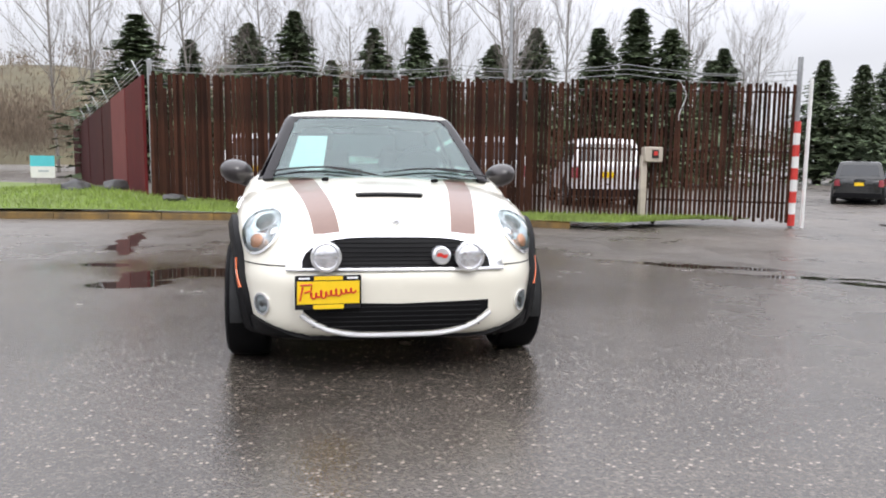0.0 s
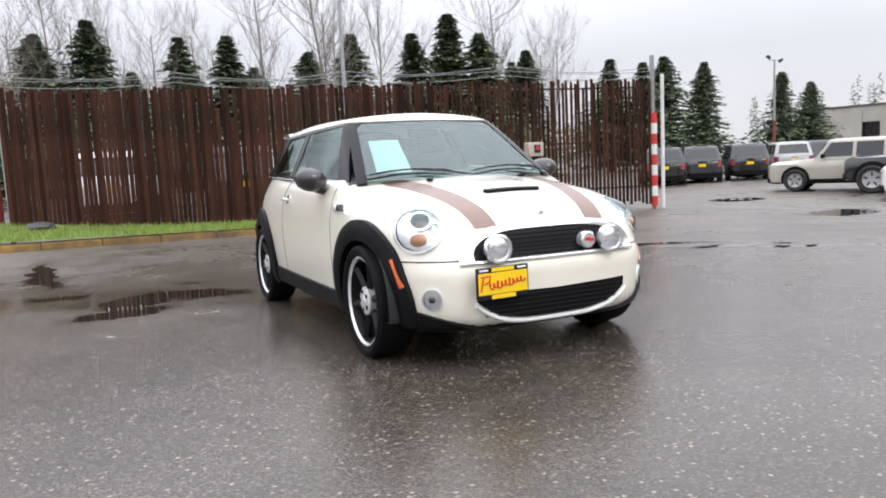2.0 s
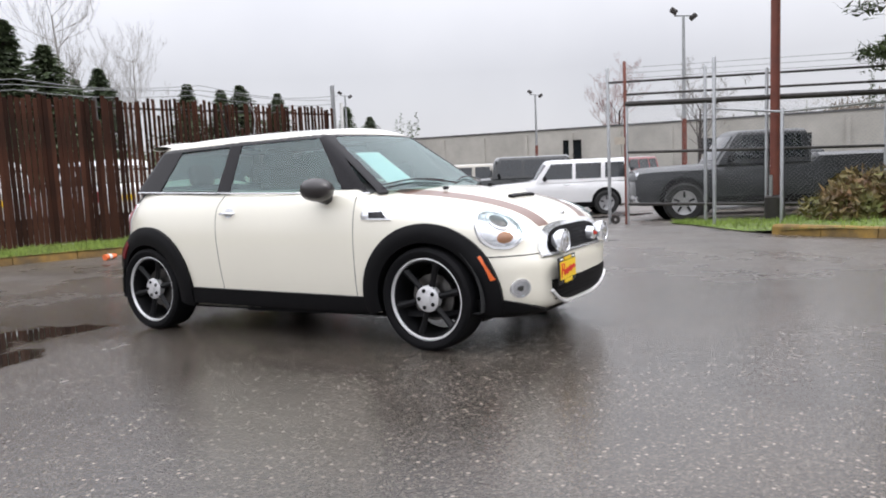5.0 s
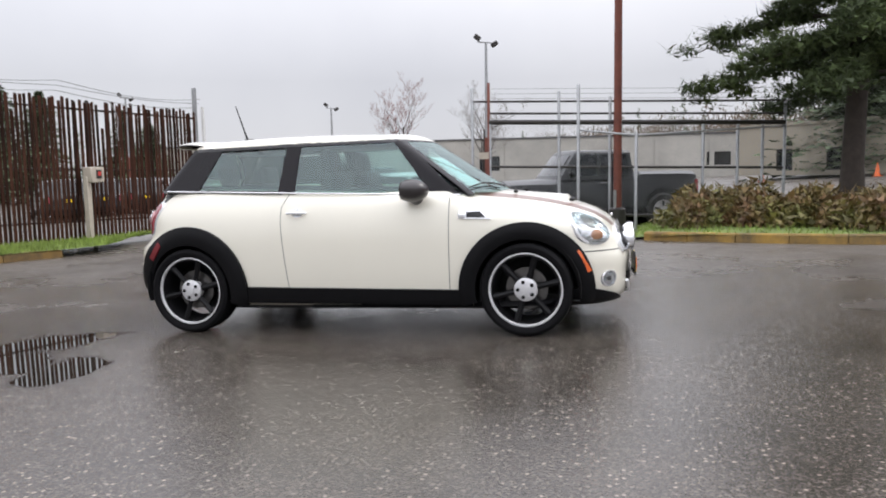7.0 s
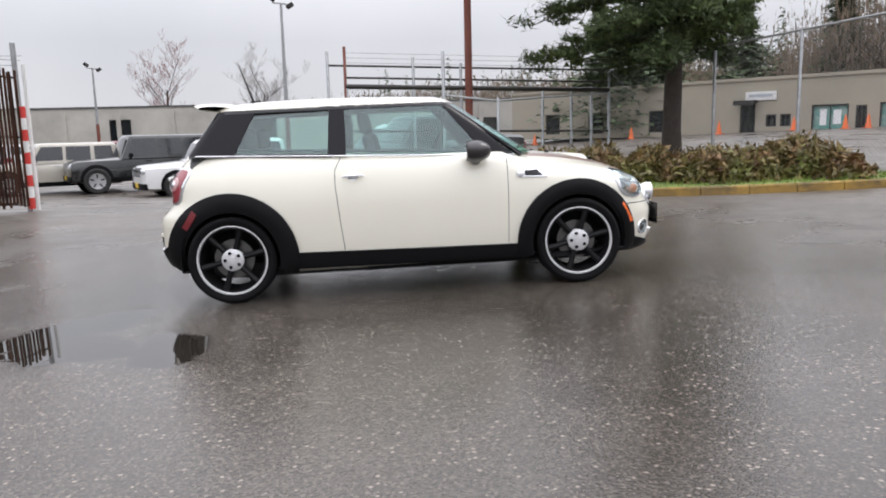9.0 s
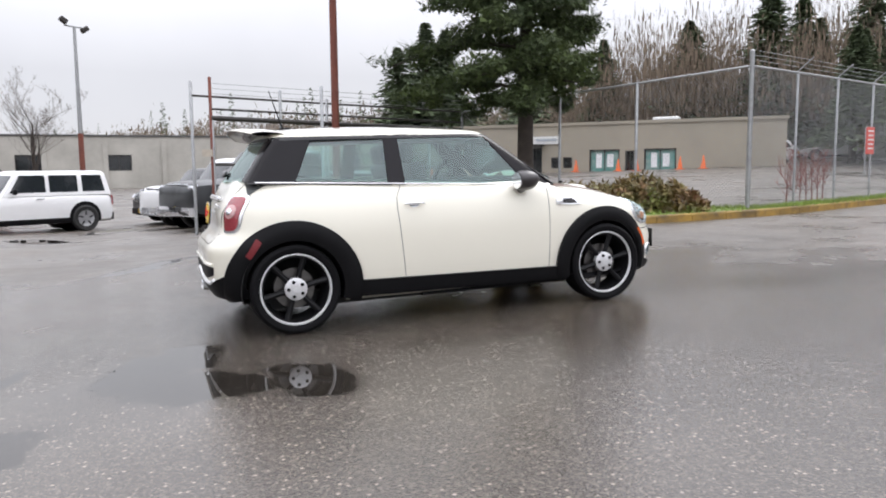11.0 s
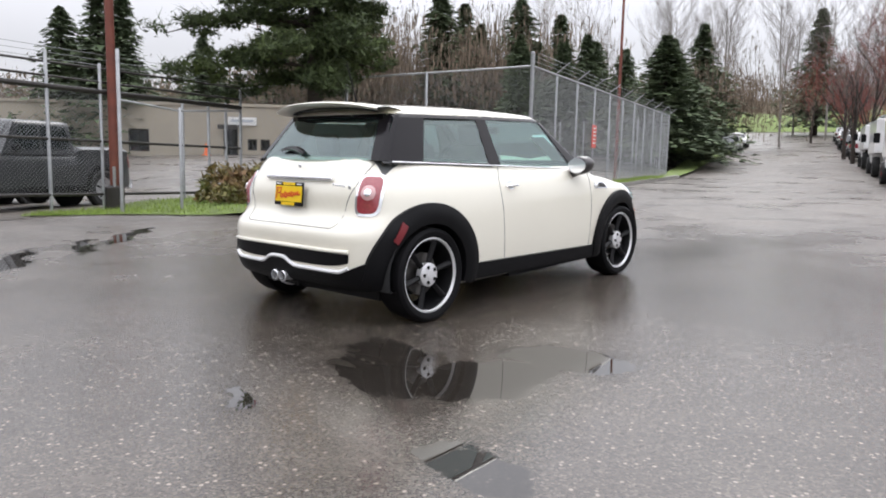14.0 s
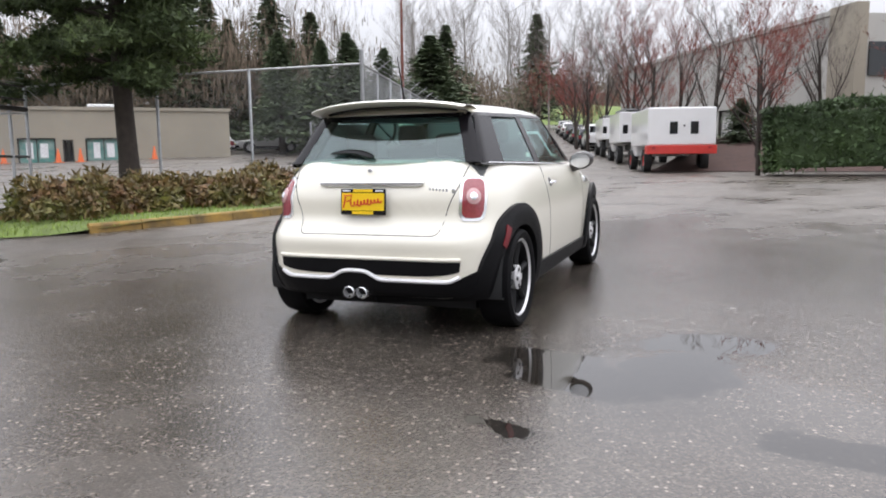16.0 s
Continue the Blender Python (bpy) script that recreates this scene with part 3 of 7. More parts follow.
for k in range(9):
    z0 = 1.03 + 0.02 * k
    plate_on("print_line", f_cabin, "y", -1, [(-0.505 + 0.003 * k, z0), (-0.36 + 0.02 * (k % 3) + 0.003 * k, z0)], [(-0.505 + 0.003 * k, z0 + 0.006), (-0.36 + 0.02 * (k % 3) + 0.003 * k, z0 + 0.006)], -0.0065, 0.001, M_FAINTINK, car, 3, 2)
plate_on("window_sticker", f_cabin, "y", -1, [(0.50, 0.985), (0.545, 0.985)], [(0.49, 1.03), (0.53, 1.03)], -0.006, 0.002, M_PAPER, car, 3, 3)


# bonnet stripes and scoop
def stripe(s):
    inner = [(s * 0.395, -0.86), (s * 0.345, -1.3), (s * 0.268, -1.80)]
    outer = [(s * 0.53, -0.86), (s * 0.475, -1.3), (s * 0.392, -1.785)]
    plate_on("bonnet_stripe", f_body, "z", 1, inner, outer, 0.0012, 0.003, M_STRIPE, car, 40, 8, "brown bonnet stripe")


mirror_pair(stripe)


def scoop():
    u = np.linspace(-1, 1, 25)[:, None]
    v = np.linspace(0, 1, 12)[None]
    X = 0.20 * u * (1 + 0.05 * v) + 0 * v
    Y = -1.50 + 0.36 * v + 0.02 * u**2 + 0 * u
    P, N = project(f_body, "z", 1, X, Y)
    lift = 0.032 * (1 - np.abs(u) ** 5) * np.clip(1 - (v - 0.10) / 0.9, 0, 1) ** 1.5 * np.clip(v / 0.06, 0, 1) ** 0.5
    P = P + np.array([0, 0, 1]) * lift[..., None] + N * 0.001
    grid_mesh("bonnet_scoop", P, M_CREAM, car)
    plate_on("scoop_mouth", f_body, "z", 1, [(-0.165, -1.515), (0.165, -1.515)], [(-0.175, -1.487), (0.175, -1.487)], 0.016, 0.02, M_BLACKPLASTIC, car, 16, 4, "black air intake of the bonnet scoop")


scoop()
for jx in (-0.32, 0.30):
    bm = bmesh.new()
    add_box(bm, (jx, -1.12, 0.948), (0.04, 0.03, 0.02), 0.006)
    part("washer_jet", bm, M_BLACKPLASTIC, car)
# front: grille, lamps, bumper
def arch_curve(half, rise):
    """Half of a rounded arch, from one foot to the other."""
    th = np.linspace(math.pi, 0, 49)
    return [(half * np.sign(math.cos(t)) * abs(math.cos(t)) ** 0.55, 0.535 + rise * abs(math.sin(t)) ** 0.75) for t in th]


upper = arch_curve(0.445, 0.140)
lower = [(u[0], 0.533) for u in upper]
plate_on("grille", f_body, "y", -1, lower, upper, 0.008, 0.03, M_BLACKPLASTIC, car, 60, 10, "black mesh upper grille")
plate_on("grille_surround", f_body, "y", -1, upper, arch_curve(0.515, 0.166), 0.016, 0.03, M_CHROME, car, 80, 4, "chrome grille surround")
P, N = project(f_body, "y", -1, np.linspace(-0.515, 0.515, 25), np.full(25, 0.530))
part("grille_bar", tube([tuple(p) for p in P + N * 0.010], 0.010, 8), M_CHROME, car, "chrome lower grille bar")
for k in range(6):
    zz = 0.553 + 0.02 * k
    P, N = project(f_body, "y", -1, np.linspace(-0.42 + 0.012 * k, 0.42 - 0.012 * k, 17), np.full(17, zz))
    part("grille_slat", tube([tuple(p) for p in P + N * 0.010], 0.0035, 5), M_BLACKPLASTIC, car)
la = np.linspace(0, 1, 25)
lo = [(-0.44 + 0.88 * t, 0.24 + 0.10 * abs(2 * t - 1) ** 4) for t in la]
up = [(-0.44 + 0.88 * t, 0.385 - 0.012 * (1 - abs(2 * t - 1))) for t in la]
plate_on("lower_grille", f_body, "y", -1, lo, up, 0.006, 0.03, M_BLACKPLASTIC, car, 40, 8, "black lower air intake")
for k in range(5):
    zz = 0.268 + 0.023 * k
    P, N = project(f_body, "y", -1, np.linspace(-0.40, 0.40, 17), np.full(17, zz))
    part("intake_slat", tube([tuple(p) for p in P + N * 0.008], 0.003, 5), M_BLACKPLASTIC, car)
P, N = project(f_body, "y", -1, np.array([p[0] * 1.02 for p in lo]), np.array([p[1] - 0.014 for p in lo]))
part("intake_strip", tube([tuple(p) for p in P + N * 0.010], 0.012, 8), M_LIP, car, "silver strip under the lower intake")
va = np.linspace(-1, 1, 41)
vlo = [(0.745 * t, 0.188) for t in va]
vup = [(0.745 * t, 0.207 + 0.10 * min(1, max(0, (abs(t) - 0.52) / 0.42)) ** 1.3) for t in va]
plate_on("front_valance", f_body, "y", -1, vlo, vup, 0.016, 0.04, M_BLACKPLASTIC, car, 61, 7, "black plastic front lip")
P, N = project(f_body, "y", -1, np.linspace(-0.74, 0.74, 61), np.full(61, 0.548))
part("bumper_seam", tube([tuple(p) for p in P + N * 0.0], 0.0035, 5), M_DARKINT, car)


def lamp_front(s):
    C, D = (s * 0.628, -1.615, 0.70), (s * 0.32, -0.90, 0.27)
    hl = lamp_on("headlamp", f_body, C, D, 0.112, 0.122, 0.002, 0.0, M_REFLECT, car, label="clear round headlamp")
    lamp_on("lamp_ring", f_body, C, D, 0.124, 0.134, 0.012, 0.0, M_CHROME, hl, r0=0.90, rings=4, label="chrome ring")
    lamp_on("projector", f_body, C, D, 0.046, 0.046, 0.006, 0.016, M_DISC, hl, (-s * 0.012, 0.040))
    lamp_on("projector_ring", f_body, C, D, 0.060, 0.060, 0.012, 0.0, M_CHROME, hl, (-s * 0.012, 0.040), r0=0.78, rings=3)
    lamp_on("indicator", f_body, C, D, 0.040, 0.034, 0.006, 0.012, M_PALEORANGE, hl, (s * 0.004, -0.066), label="amber indicator bulb")
    lamp_on("side_reflector", f_body, C, D, 0.026, 0.030, 0.006, 0.010, M_CHROME, hl, (-s * 0.074, -0.008))
    lamp_on("lamp_glass", f_body, C, D, 0.111, 0.121, 0.016, 0.018, M_LENS, hl)
    C, D = (s * 0.618, -1.715, 0.362), (s * 0.34, -0.94, 0.0)
    fg = lamp_on("fog_lamp", f_body, C, D, 0.042, 0.046, 0.002, 0.0, M_REFLECT, car, label="round fog lamp")
    lamp_on("fog_ring", f_body, C, D, 0.050, 0.054, 0.010, 0, M_CHROME, fg, r0=0.84, rings=3)
    lamp_on("fog_bulb", f_body, C, D, 0.016, 0.016, 0.004, 0.008, M_DISC, fg, n=16, rings=3)
    lamp_on("fog_glass", f_body, C, D, 0.041, 0.045, 0.008, 0.008, M_LENS, fg)
    bm = lathe([(0.0, -0.05), (0.045, -0.045), (0.064, -0.02), (0.071, 0.0), (0.071, 0.03), (0.060, 0.034), (0.058, 0.022), (0.0, 0.016)], "y", 32, closed=False)
    bmesh.ops.transform(bm, matrix=pose(s * 0.337, -1.90, 0.60, 0, 0, 180), verts=bm.verts)
    rl = part("driving_lamp", bm, M_CHROME, car, "round chrome driving lamp before the grille")
    bm = lathe([(0.059, 0.026), (0.04, 0.036), (0.0, 0.042)], "y", 32, closed=False)
    bmesh.ops.transform(bm, matrix=pose(s * 0.337, -1.90, 0.60, 0, 0, 180), verts=bm.verts)
    part("lamp_face", bm, M_REFLECT, rl)


mirror_pair(lamp_front)
bm = lathe([(0.0, 0.03), (0.036, 0.028), (0.044, 0.02), (0.046, -0.02), (0, -0.02)], "y", 24, closed=False)
bmesh.ops.transform(bm, matrix=pose(0.205, -1.885, 0.60, 0, 0, 180), verts=bm.verts)
gb = part("grille_badge", bm, M_CHROME, car, "round red and silver grille badge")
bm = boxes(((0.195, -1.918, 0.608), (0.022, 0.004, 0.012)), ((0.216, -1.918, 0.597), (0.022, 0.004, 0.012)), ((0.205, -1.918, 0.602), (0.052, 0.003, 0.01)))
part("badge_mark", bm, M_SCRIPT, gb)
bm = boxes(((0, -1.775, 0.752), (0.06, 0.012, 0.012)), ((0, -1.778, 0.752), (0.03, 0.016, 0.026)), bevel=0.004)
part("bonnet_badge", bm, M_CHROME, car, "small chrome badge on the bonnet")


def number_plate(m, seed):
    rnd = random.Random(seed)
    bm = bmesh.new()
    add_box(bm, (0, 0, 0), (0.305, 0.012, 0.158), 0.004)
    bmesh.ops.transform(bm, matrix=m, verts=bm.verts)
    pl = part("number_plate", bm, M_GLOSSBLACK, car, "yellow dealer plate in a black frame with red script")
    bm = boxes(((0, -0.006, 0.0), (0.285, 0.006, 0.105)), ((0, -0.007, 0.066), (0.13, 0.005, 0.018)), ((0, -0.007, -0.066), (0.14, 0.005, 0.02)))
    bmesh.ops.transform(bm, matrix=m, verts=bm.verts)
    part("plate_face", bm, M_YELLOW, pl, shade=False)
    bm = bmesh.new()
    x = -0.125
    pts = []
    for k in range(90):
        t = k / 89
        amp = (0.016, 0.011, 0.020, 0.010, 0.013, 0.018, 0.010, 0.009, 0.012)[min(int(t * 9), 8)]
        ph = t * 9 * 2 * math.pi
        pts.append((-0.085 + 0.205 * t + 0.007 * math.cos(ph), -0.0105, -0.014 + 0.022 * t + amp * math.sin(ph)))
    add_tube(bm, pts, 0.0042, 5)
    add_tube(bm, [(-0.128, -0.0105, 0.036), (-0.075, -0.0105, 0.038), (-0.08, -0.0105, 0.01), (-0.11, -0.0105, 0.0)], 0.0042, 5)
    add_tube(bm, [(-0.116, -0.0105, 0.03), (-0.130, -0.0105, -0.036)], 0.0045, 5)
    bmesh.ops.transform(bm, matrix=m, verts=bm.verts)
    part("plate_script", bm, M_SCRIPT, pl)
    for fx in (-0.11, 0.11):
        bm = boxes(((fx, -0.0075, 0.066), (0.05, 0.004, 0.008)))
        bmesh.ops.transform(bm, matrix=m, verts=bm.verts)
        part("frame_mark", bm, M_PAPER, pl, shade=False)


number_plate(pose(-0.327, -1.925, 0.437, 0, 0, 4) @ pose(0, 0, 0, 0, 0, 0), 1)
number_plate(pose(0.03, 1.712, 0.822, -6, 0, 180), 2)


# wipers
def wiper(pts, r=0.009):
    P = np.array(pts)
    part("wiper", tube([tuple(p) for p in P], [r * 0.6] + [r] * (len(P) - 2) + [r * 0.7], 6), M_GLOSSBLACK, car, "black windscreen wiper")


for x0, x1 in ((-0.62, -0.10), (0.02, 0.60)):
    xs = np.linspace(x0, x1, 10)
    P, N = project(f_cabin, "y", -1, xs, np.linspace(0.975, 0.985, 10) + 0.022 * np.sin(np.linspace(0, math.pi, 10)))
    wiper(P + N * 0.018, 0.0055)
    P, N = project(f_cabin, "y", -1, np.linspace(x0 + 0.3, x1 + 0.08, 6), np.linspace(0.995, 0.955, 6))
    wiper(P + N * 0.026, 0.0055)
P, N = project(f_cabin, "y", 1, np.linspace(0.33, 0.02, 9), np.linspace(1.085, 1.075, 9) + 0.025 * np.sin(np.linspace(0.4, math.pi, 9)))
part("rear_wiper", tube([tuple(p) for p in P + N * 0.022], [0.006, 0.012, 0.016, 0.018, 0.019, 0.02, 0.022, 0.022, 0.012], 6), M_GLOSSBLACK, car)


# wheel arches, sills, wells and side trim
def flare(s, h, ro, a0, a1, name="wheel_arch"):
    th = np.radians(np.linspace(a0, a1, 41))[:, None]
    r = np.linspace(0.335, ro, 9)[None]
    A, B = h + r * np.cos(th), np.maximum(0.31 + r * np.sin(th), 0.205)
    A = np.clip(A, -1.79, 1.69)
    P, N = project(f_body, "x", s, A, B)
    N = N * 0.35 + np.array([s, 0, 0]) * 0.65
    bulge = 0.026 + 0.012 * np.sin(np.linspace(0, math.pi, 9))[None] + 0 * th
    out = P + N * bulge[..., None]
    inn = P - N * 0.03
    inner_lip = out[:, :1] - np.array([s * 0.10, 0, 0])
    ring = np.concatenate([inner_lip, out, inn[:, -1:]], 1)
    grid_mesh(name, ring, M_BLACKPLASTIC, car, "black plastic wheel arch")
    # liner
    th2 = np.radians(np.linspace(a0 - 25, a1 + 25, 41))[:, None]
    xs = np.array([0.80, 0.45, 0.45])[None]
    rr = np.array([0.36, 0.36, 0.02])[None]
    L = np.stack([s * (xs + 0 * th2), h + rr * np.cos(th2), np.maximum(0.31 + rr * np.sin(th2), 0.235)], -1)
    grid_mesh("wheel_liner", L, M_DARKINT, car)


def car_side(s):
    flare(s, HUBS[0], 0.445, -14, 194)
    flare(s, HUBS[1], 0.468, -14, 194)
    plate_on("sill", f_body, "x", s, [(-0.82, 0.215), (0.80, 0.228)], [(-0.82, 0.312), (0.80, 0.338)], 0.018, 0.05, M_BLACKPLASTIC, car, 30, 7, "black plastic sill")
    # door seams
    for pts in ([(-0.735, 0.93), (-0.73, 0.6), (-0.725, 0.315)], [(0.44, 0.985), (0.485, 0.90), (0.487, 0.80), (0.465, 0.55), (0.445, 0.335)]):
        pp = np.array(pts)
        zz = np.linspace(pp[0, 1], pp[-1, 1], 24)
        P, N = project(f_body, "x", s, np.interp(-zz, -pp[:, 1], pp[:, 0]), zz)
        part("door_seam", tube([tuple(p) for p in P + N * -0.0008], 0.0026, 5), M_DARKINT, car)
    # handle
    P, N = project(f_body, "x", s, np.linspace(0.285, 0.435, 9), np.full(9, 0.850))
    bow = 0.016 + 0.018 * np.sin(np.linspace(0, math.pi, 9))
    part("door_handle", tube([tuple(p) for p in P + N * bow[:, None]], [0.006, 0.010, 0.011, 0.011, 0.011, 0.011, 0.011, 0.010, 0.006], 8), M_CHROME, car, "chrome door handle")
    disc_on("handle_cup", f_body, "x", s, (0.36, 0.858), 0.045, 0.032, 0.002, -0.001, M_SILVER, car, n=20, rings=3)
    # scuttle badge
    disc_on("side_repeater", f_body, "x", s, (-0.825, 0.812), 0.028, 0.026, 0.012, 0.008, M_CHROME, car, n=20, rings=4, label="round chrome side repeater")
    plate_on("scuttle_badge", f_body, "x", s, [(-0.80, 0.788), (-1.015, 0.780)], [(-0.80, 0.836), (-0.955, 0.836)], 0.010, 0.014, M_CHROME, car, 12, 5, "chrome scuttle trim")
    plate_on("scuttle_insert", f_body, "x", s, [(-0.855, 0.795), (-0.985, 0.789)], [(-0.855, 0.828), (-0.943, 0.828)], 0.012, 0.003, M_GLOSSBLACK, car, 8, 4)
    # side markers
    plate_on("side_marker", f_body, "x", s, [(-1.575, 0.56), (-1.65, 0.43)], [(-1.548, 0.545), (-1.624, 0.42)], 0.034, 0.03, M_ORANGE, car, 8, 4, "amber side marker")
    plate_on("rear_marker", f_body, "x", s, [(1.545, 0.56), (1.47, 0.66)], [(1.515, 0.535), (1.44, 0.635)], 0.043, 0.03, M_MARKERRED, car, 8, 4, "red side marker")
    # mirror
    bm = bmesh.new()
    bmesh.ops.create_uvsphere(bm, u_segments=28, v_segments=16, radius=1.0)
    for v in bm.verts:
        x, y, z = v.co
        y = min(y, 0.55)
        v.co = Vector((s * 0.852 + 0.100 * x, -0.500 + 0.115 * y, 0.985 + 0.075 * z + 0.010 * s * x))
    mi = part("door_mirror", bm, M_MIRROR, car, "dark brown mirror housing")
    part("mirror_stalk", tube([(s * 0.72, -0.53, 0.915), (s * 0.775, -0.51, 0.920), (s * 0.82, -0.50, 0.945)], [0.036, 0.034, 0.042], 10), M_MIRROR, mi)
    bm = bmesh.new()
    bmesh.ops.create_circle(bm, cap_ends=True, segments=28, radius=1.0)
    for v in bm.verts:
        v.co = Vector((s * 0.852 + 0.080 * v.co.x, -0.434, 0.985 + 0.060 * v.co.y))
    part("mirror_glass", bm, M_CHROME, mi)


mirror_pair(car_side)


# rear
def rear_lamp(s):
    C, D = (s * 0.625, 1.575, 0.835), (s * 0.42, 0.90, 0.10)
    lamp_on("tail_lamp_base", f_body, C, D, 0.084, 0.134, 0.008, 0.0, M_CHROME, car, power=4.5, label="chrome tail lamp rim", skew=-s * 0.10)
    tl = lamp_on("tail_lamp", f_body, C, D, 0.067, 0.117, 0.014, 0.006, M_RED, car, power=4.5, label="red tail lamp with pale centre", skew=-s * 0.10)
    lamp_on("reverse_lamp", f_body, C, D, 0.044, 0.048, 0.024, 0.006, M_PALERED, tl, (0, 0.012), n=24, rings=4)
    lamp_on("reverse_ring", f_body, C, D, 0.023, 0.023, 0.032, 0.004, M_REFLECT, tl, (0, 0.012), n=18, rings=3)


mirror_pair(rear_lamp)
ra = np.linspace(-1, 1, 61)
rl = [(0.742 * t, 0.268) for t in ra]
ru = [(0.742 * t, (0.352 + 0.05 * math.exp(-((0.742 * t - 0.07) / 0.13) ** 4)) + 0.09 * min(1, max(0, (abs(t) - 0.72) / 0.26))) for t in ra]
plate_on("rear_valance", f_body, "y", 1, rl, ru, 0.014, 0.04, M_BLACKPLASTIC, car, 61, 7, "black plastic rear valance")
P, N = project(f_body, "y", 1, np.array([r[0] for r in ru[6:-6]]), np.array([r[1] + 0.012 for r in ru[6:-6]]))
part("valance_strip", tube([tuple(p) for p in P + N * 0.006], 0.013, 8), M_LIP, car, "silver rear bumper strip")
ia = np.linspace(-1, 1, 41)
plate_on("bumper_insert", f_body, "y", 1, [(0.595 * t, 0.392 + 0.03 * abs(t) ** 6) for t in ia], [(0.60 * t, 0.486 - 0.01 * abs(t)) for t in ia], 0.004, 0.02, M_BLACKPLASTIC, car, 41, 6, "black bumper grille insert")
P, N = project(f_body, "y", 1, np.linspace(-0.60, 0.60, 41), np.full(41, 0.492))
part("bumper_ledge", tube([tuple(p) for p in P + N * 0.004], 0.012, 8), M_CREAM, car)
for ex in (0.03, 0.118):
    bm = lathe([(0.036, -0.12), (0.038, 0.04), (0.033, 0.045), (0.030, 0.03), (0.029, -0.10)], "y", 24)
    bmesh.ops.transform(bm, matrix=pose(ex, 1.745, 0.275), verts=bm.verts)
    part("exhaust_tip", bm, M_CHROME, car, "chrome exhaust tip")
P, N = project(f_body, "y", 1, np.linspace(-0.345, 0.355, 21), np.full(21, 0.925))
part("boot_handle", tube([tuple(p) for p in P + N * 0.010], [0.012] + [0.022] * 19 + [0.012], 10), M_CHROME, car, "chrome tailgate handle")
hp = [(-0.585, 1.03), (-0.56, 0.92), (-0.50, 0.78), (-0.465, 0.645), (-0.44, 0.628), (0.44, 0.628), (0.465, 0.645), (0.50, 0.78), (0.56, 0.92), (0.585, 1.03)]
hs = np.array(hp)
ss = np.r_[0, np.cumsum(np.linalg.norm(np.diff(hs, axis=0), axis=1))]
tt = np.linspace(0, ss[-1], 80)
P, N = project(f_body, "y", 1, np.interp(tt, ss, hs[:, 0]), np.interp(tt, ss, hs[:, 1]))
part("tailgate_seam", tube([tuple(p) for p in P - N * 0.001], 0.0028, 5), M_DARKINT, car)
bm = boxes(((0.02, 1.625, 1.005), (0.03, 0.01, 0.024)), bevel=0.004)
part("tailgate_badge", bm, M_CHROME, car)
bm = bmesh.new()
for k in range(6):
    add_box(bm, (-0.40 - 0.021 * k, 1.69, 0.898 - 0.0015 * k), (0.014, 0.008, 0.018), 0.003)
add_box(bm, (-0.545, 1.682, 0.885), (0.024, 0.008, 0.026), 0.003)
part("model_badge", bm, M_CHROME, car, "chrome model lettering as plain bars")


def spoiler():
    u = np.linspace(-1, 1, 41)[:, None]
    v = np.linspace(0, 2 * math.pi, 18, endpoint=False)[None]
    chord = 0.17 - 0.05 * np.abs(u) ** 3
    th = 0.020
    cy, cz = 1.375 - 0.06 * u**2, 1.412 - 0.045 * np.abs(u) ** 2.5
    P = np.stack([0.53 * u + 0 * v, cy + chord * np.cos(v), cz + th * np.sin(v) + 0.008 * np.cos(v)], -1)
    ob = grid_mesh("roof_spoiler", P, M_CREAM, car, close_v=True, label="cream roof spoiler")
    grid_mesh("spoiler_underside", (P - np.array([0, 1.33, 1.40])) * np.array([0.86, 0.55, 0.6]) + np.array([0, 1.30, 1.380]), M_GLOSSBLACK, car, close_v=True)


spoiler()
part("aerial", tube([(0, 1.12, 1.415), (0, 1.15, 1.50), (0, 1.22, 1.72)], [0.009, 0.006, 0.0035], 6), M_BLACKPLASTIC, car, "thin roof aerial")
bm = bmesh.new()
add_box(bm, (0, 1.11, 1.43), (0.05, 0.09, 0.03), 0.01)
part("aerial_base", bm, M_BLACKPLASTIC, car)
bm = boxes(((0, 0, 0.20), (1.2, 3.0, 0.10)), ((0.25, 1.2, 0.26), (0.5, 0.6, 0.1)))
part("underbody", bm, M_DARKINT, car, shade=False)


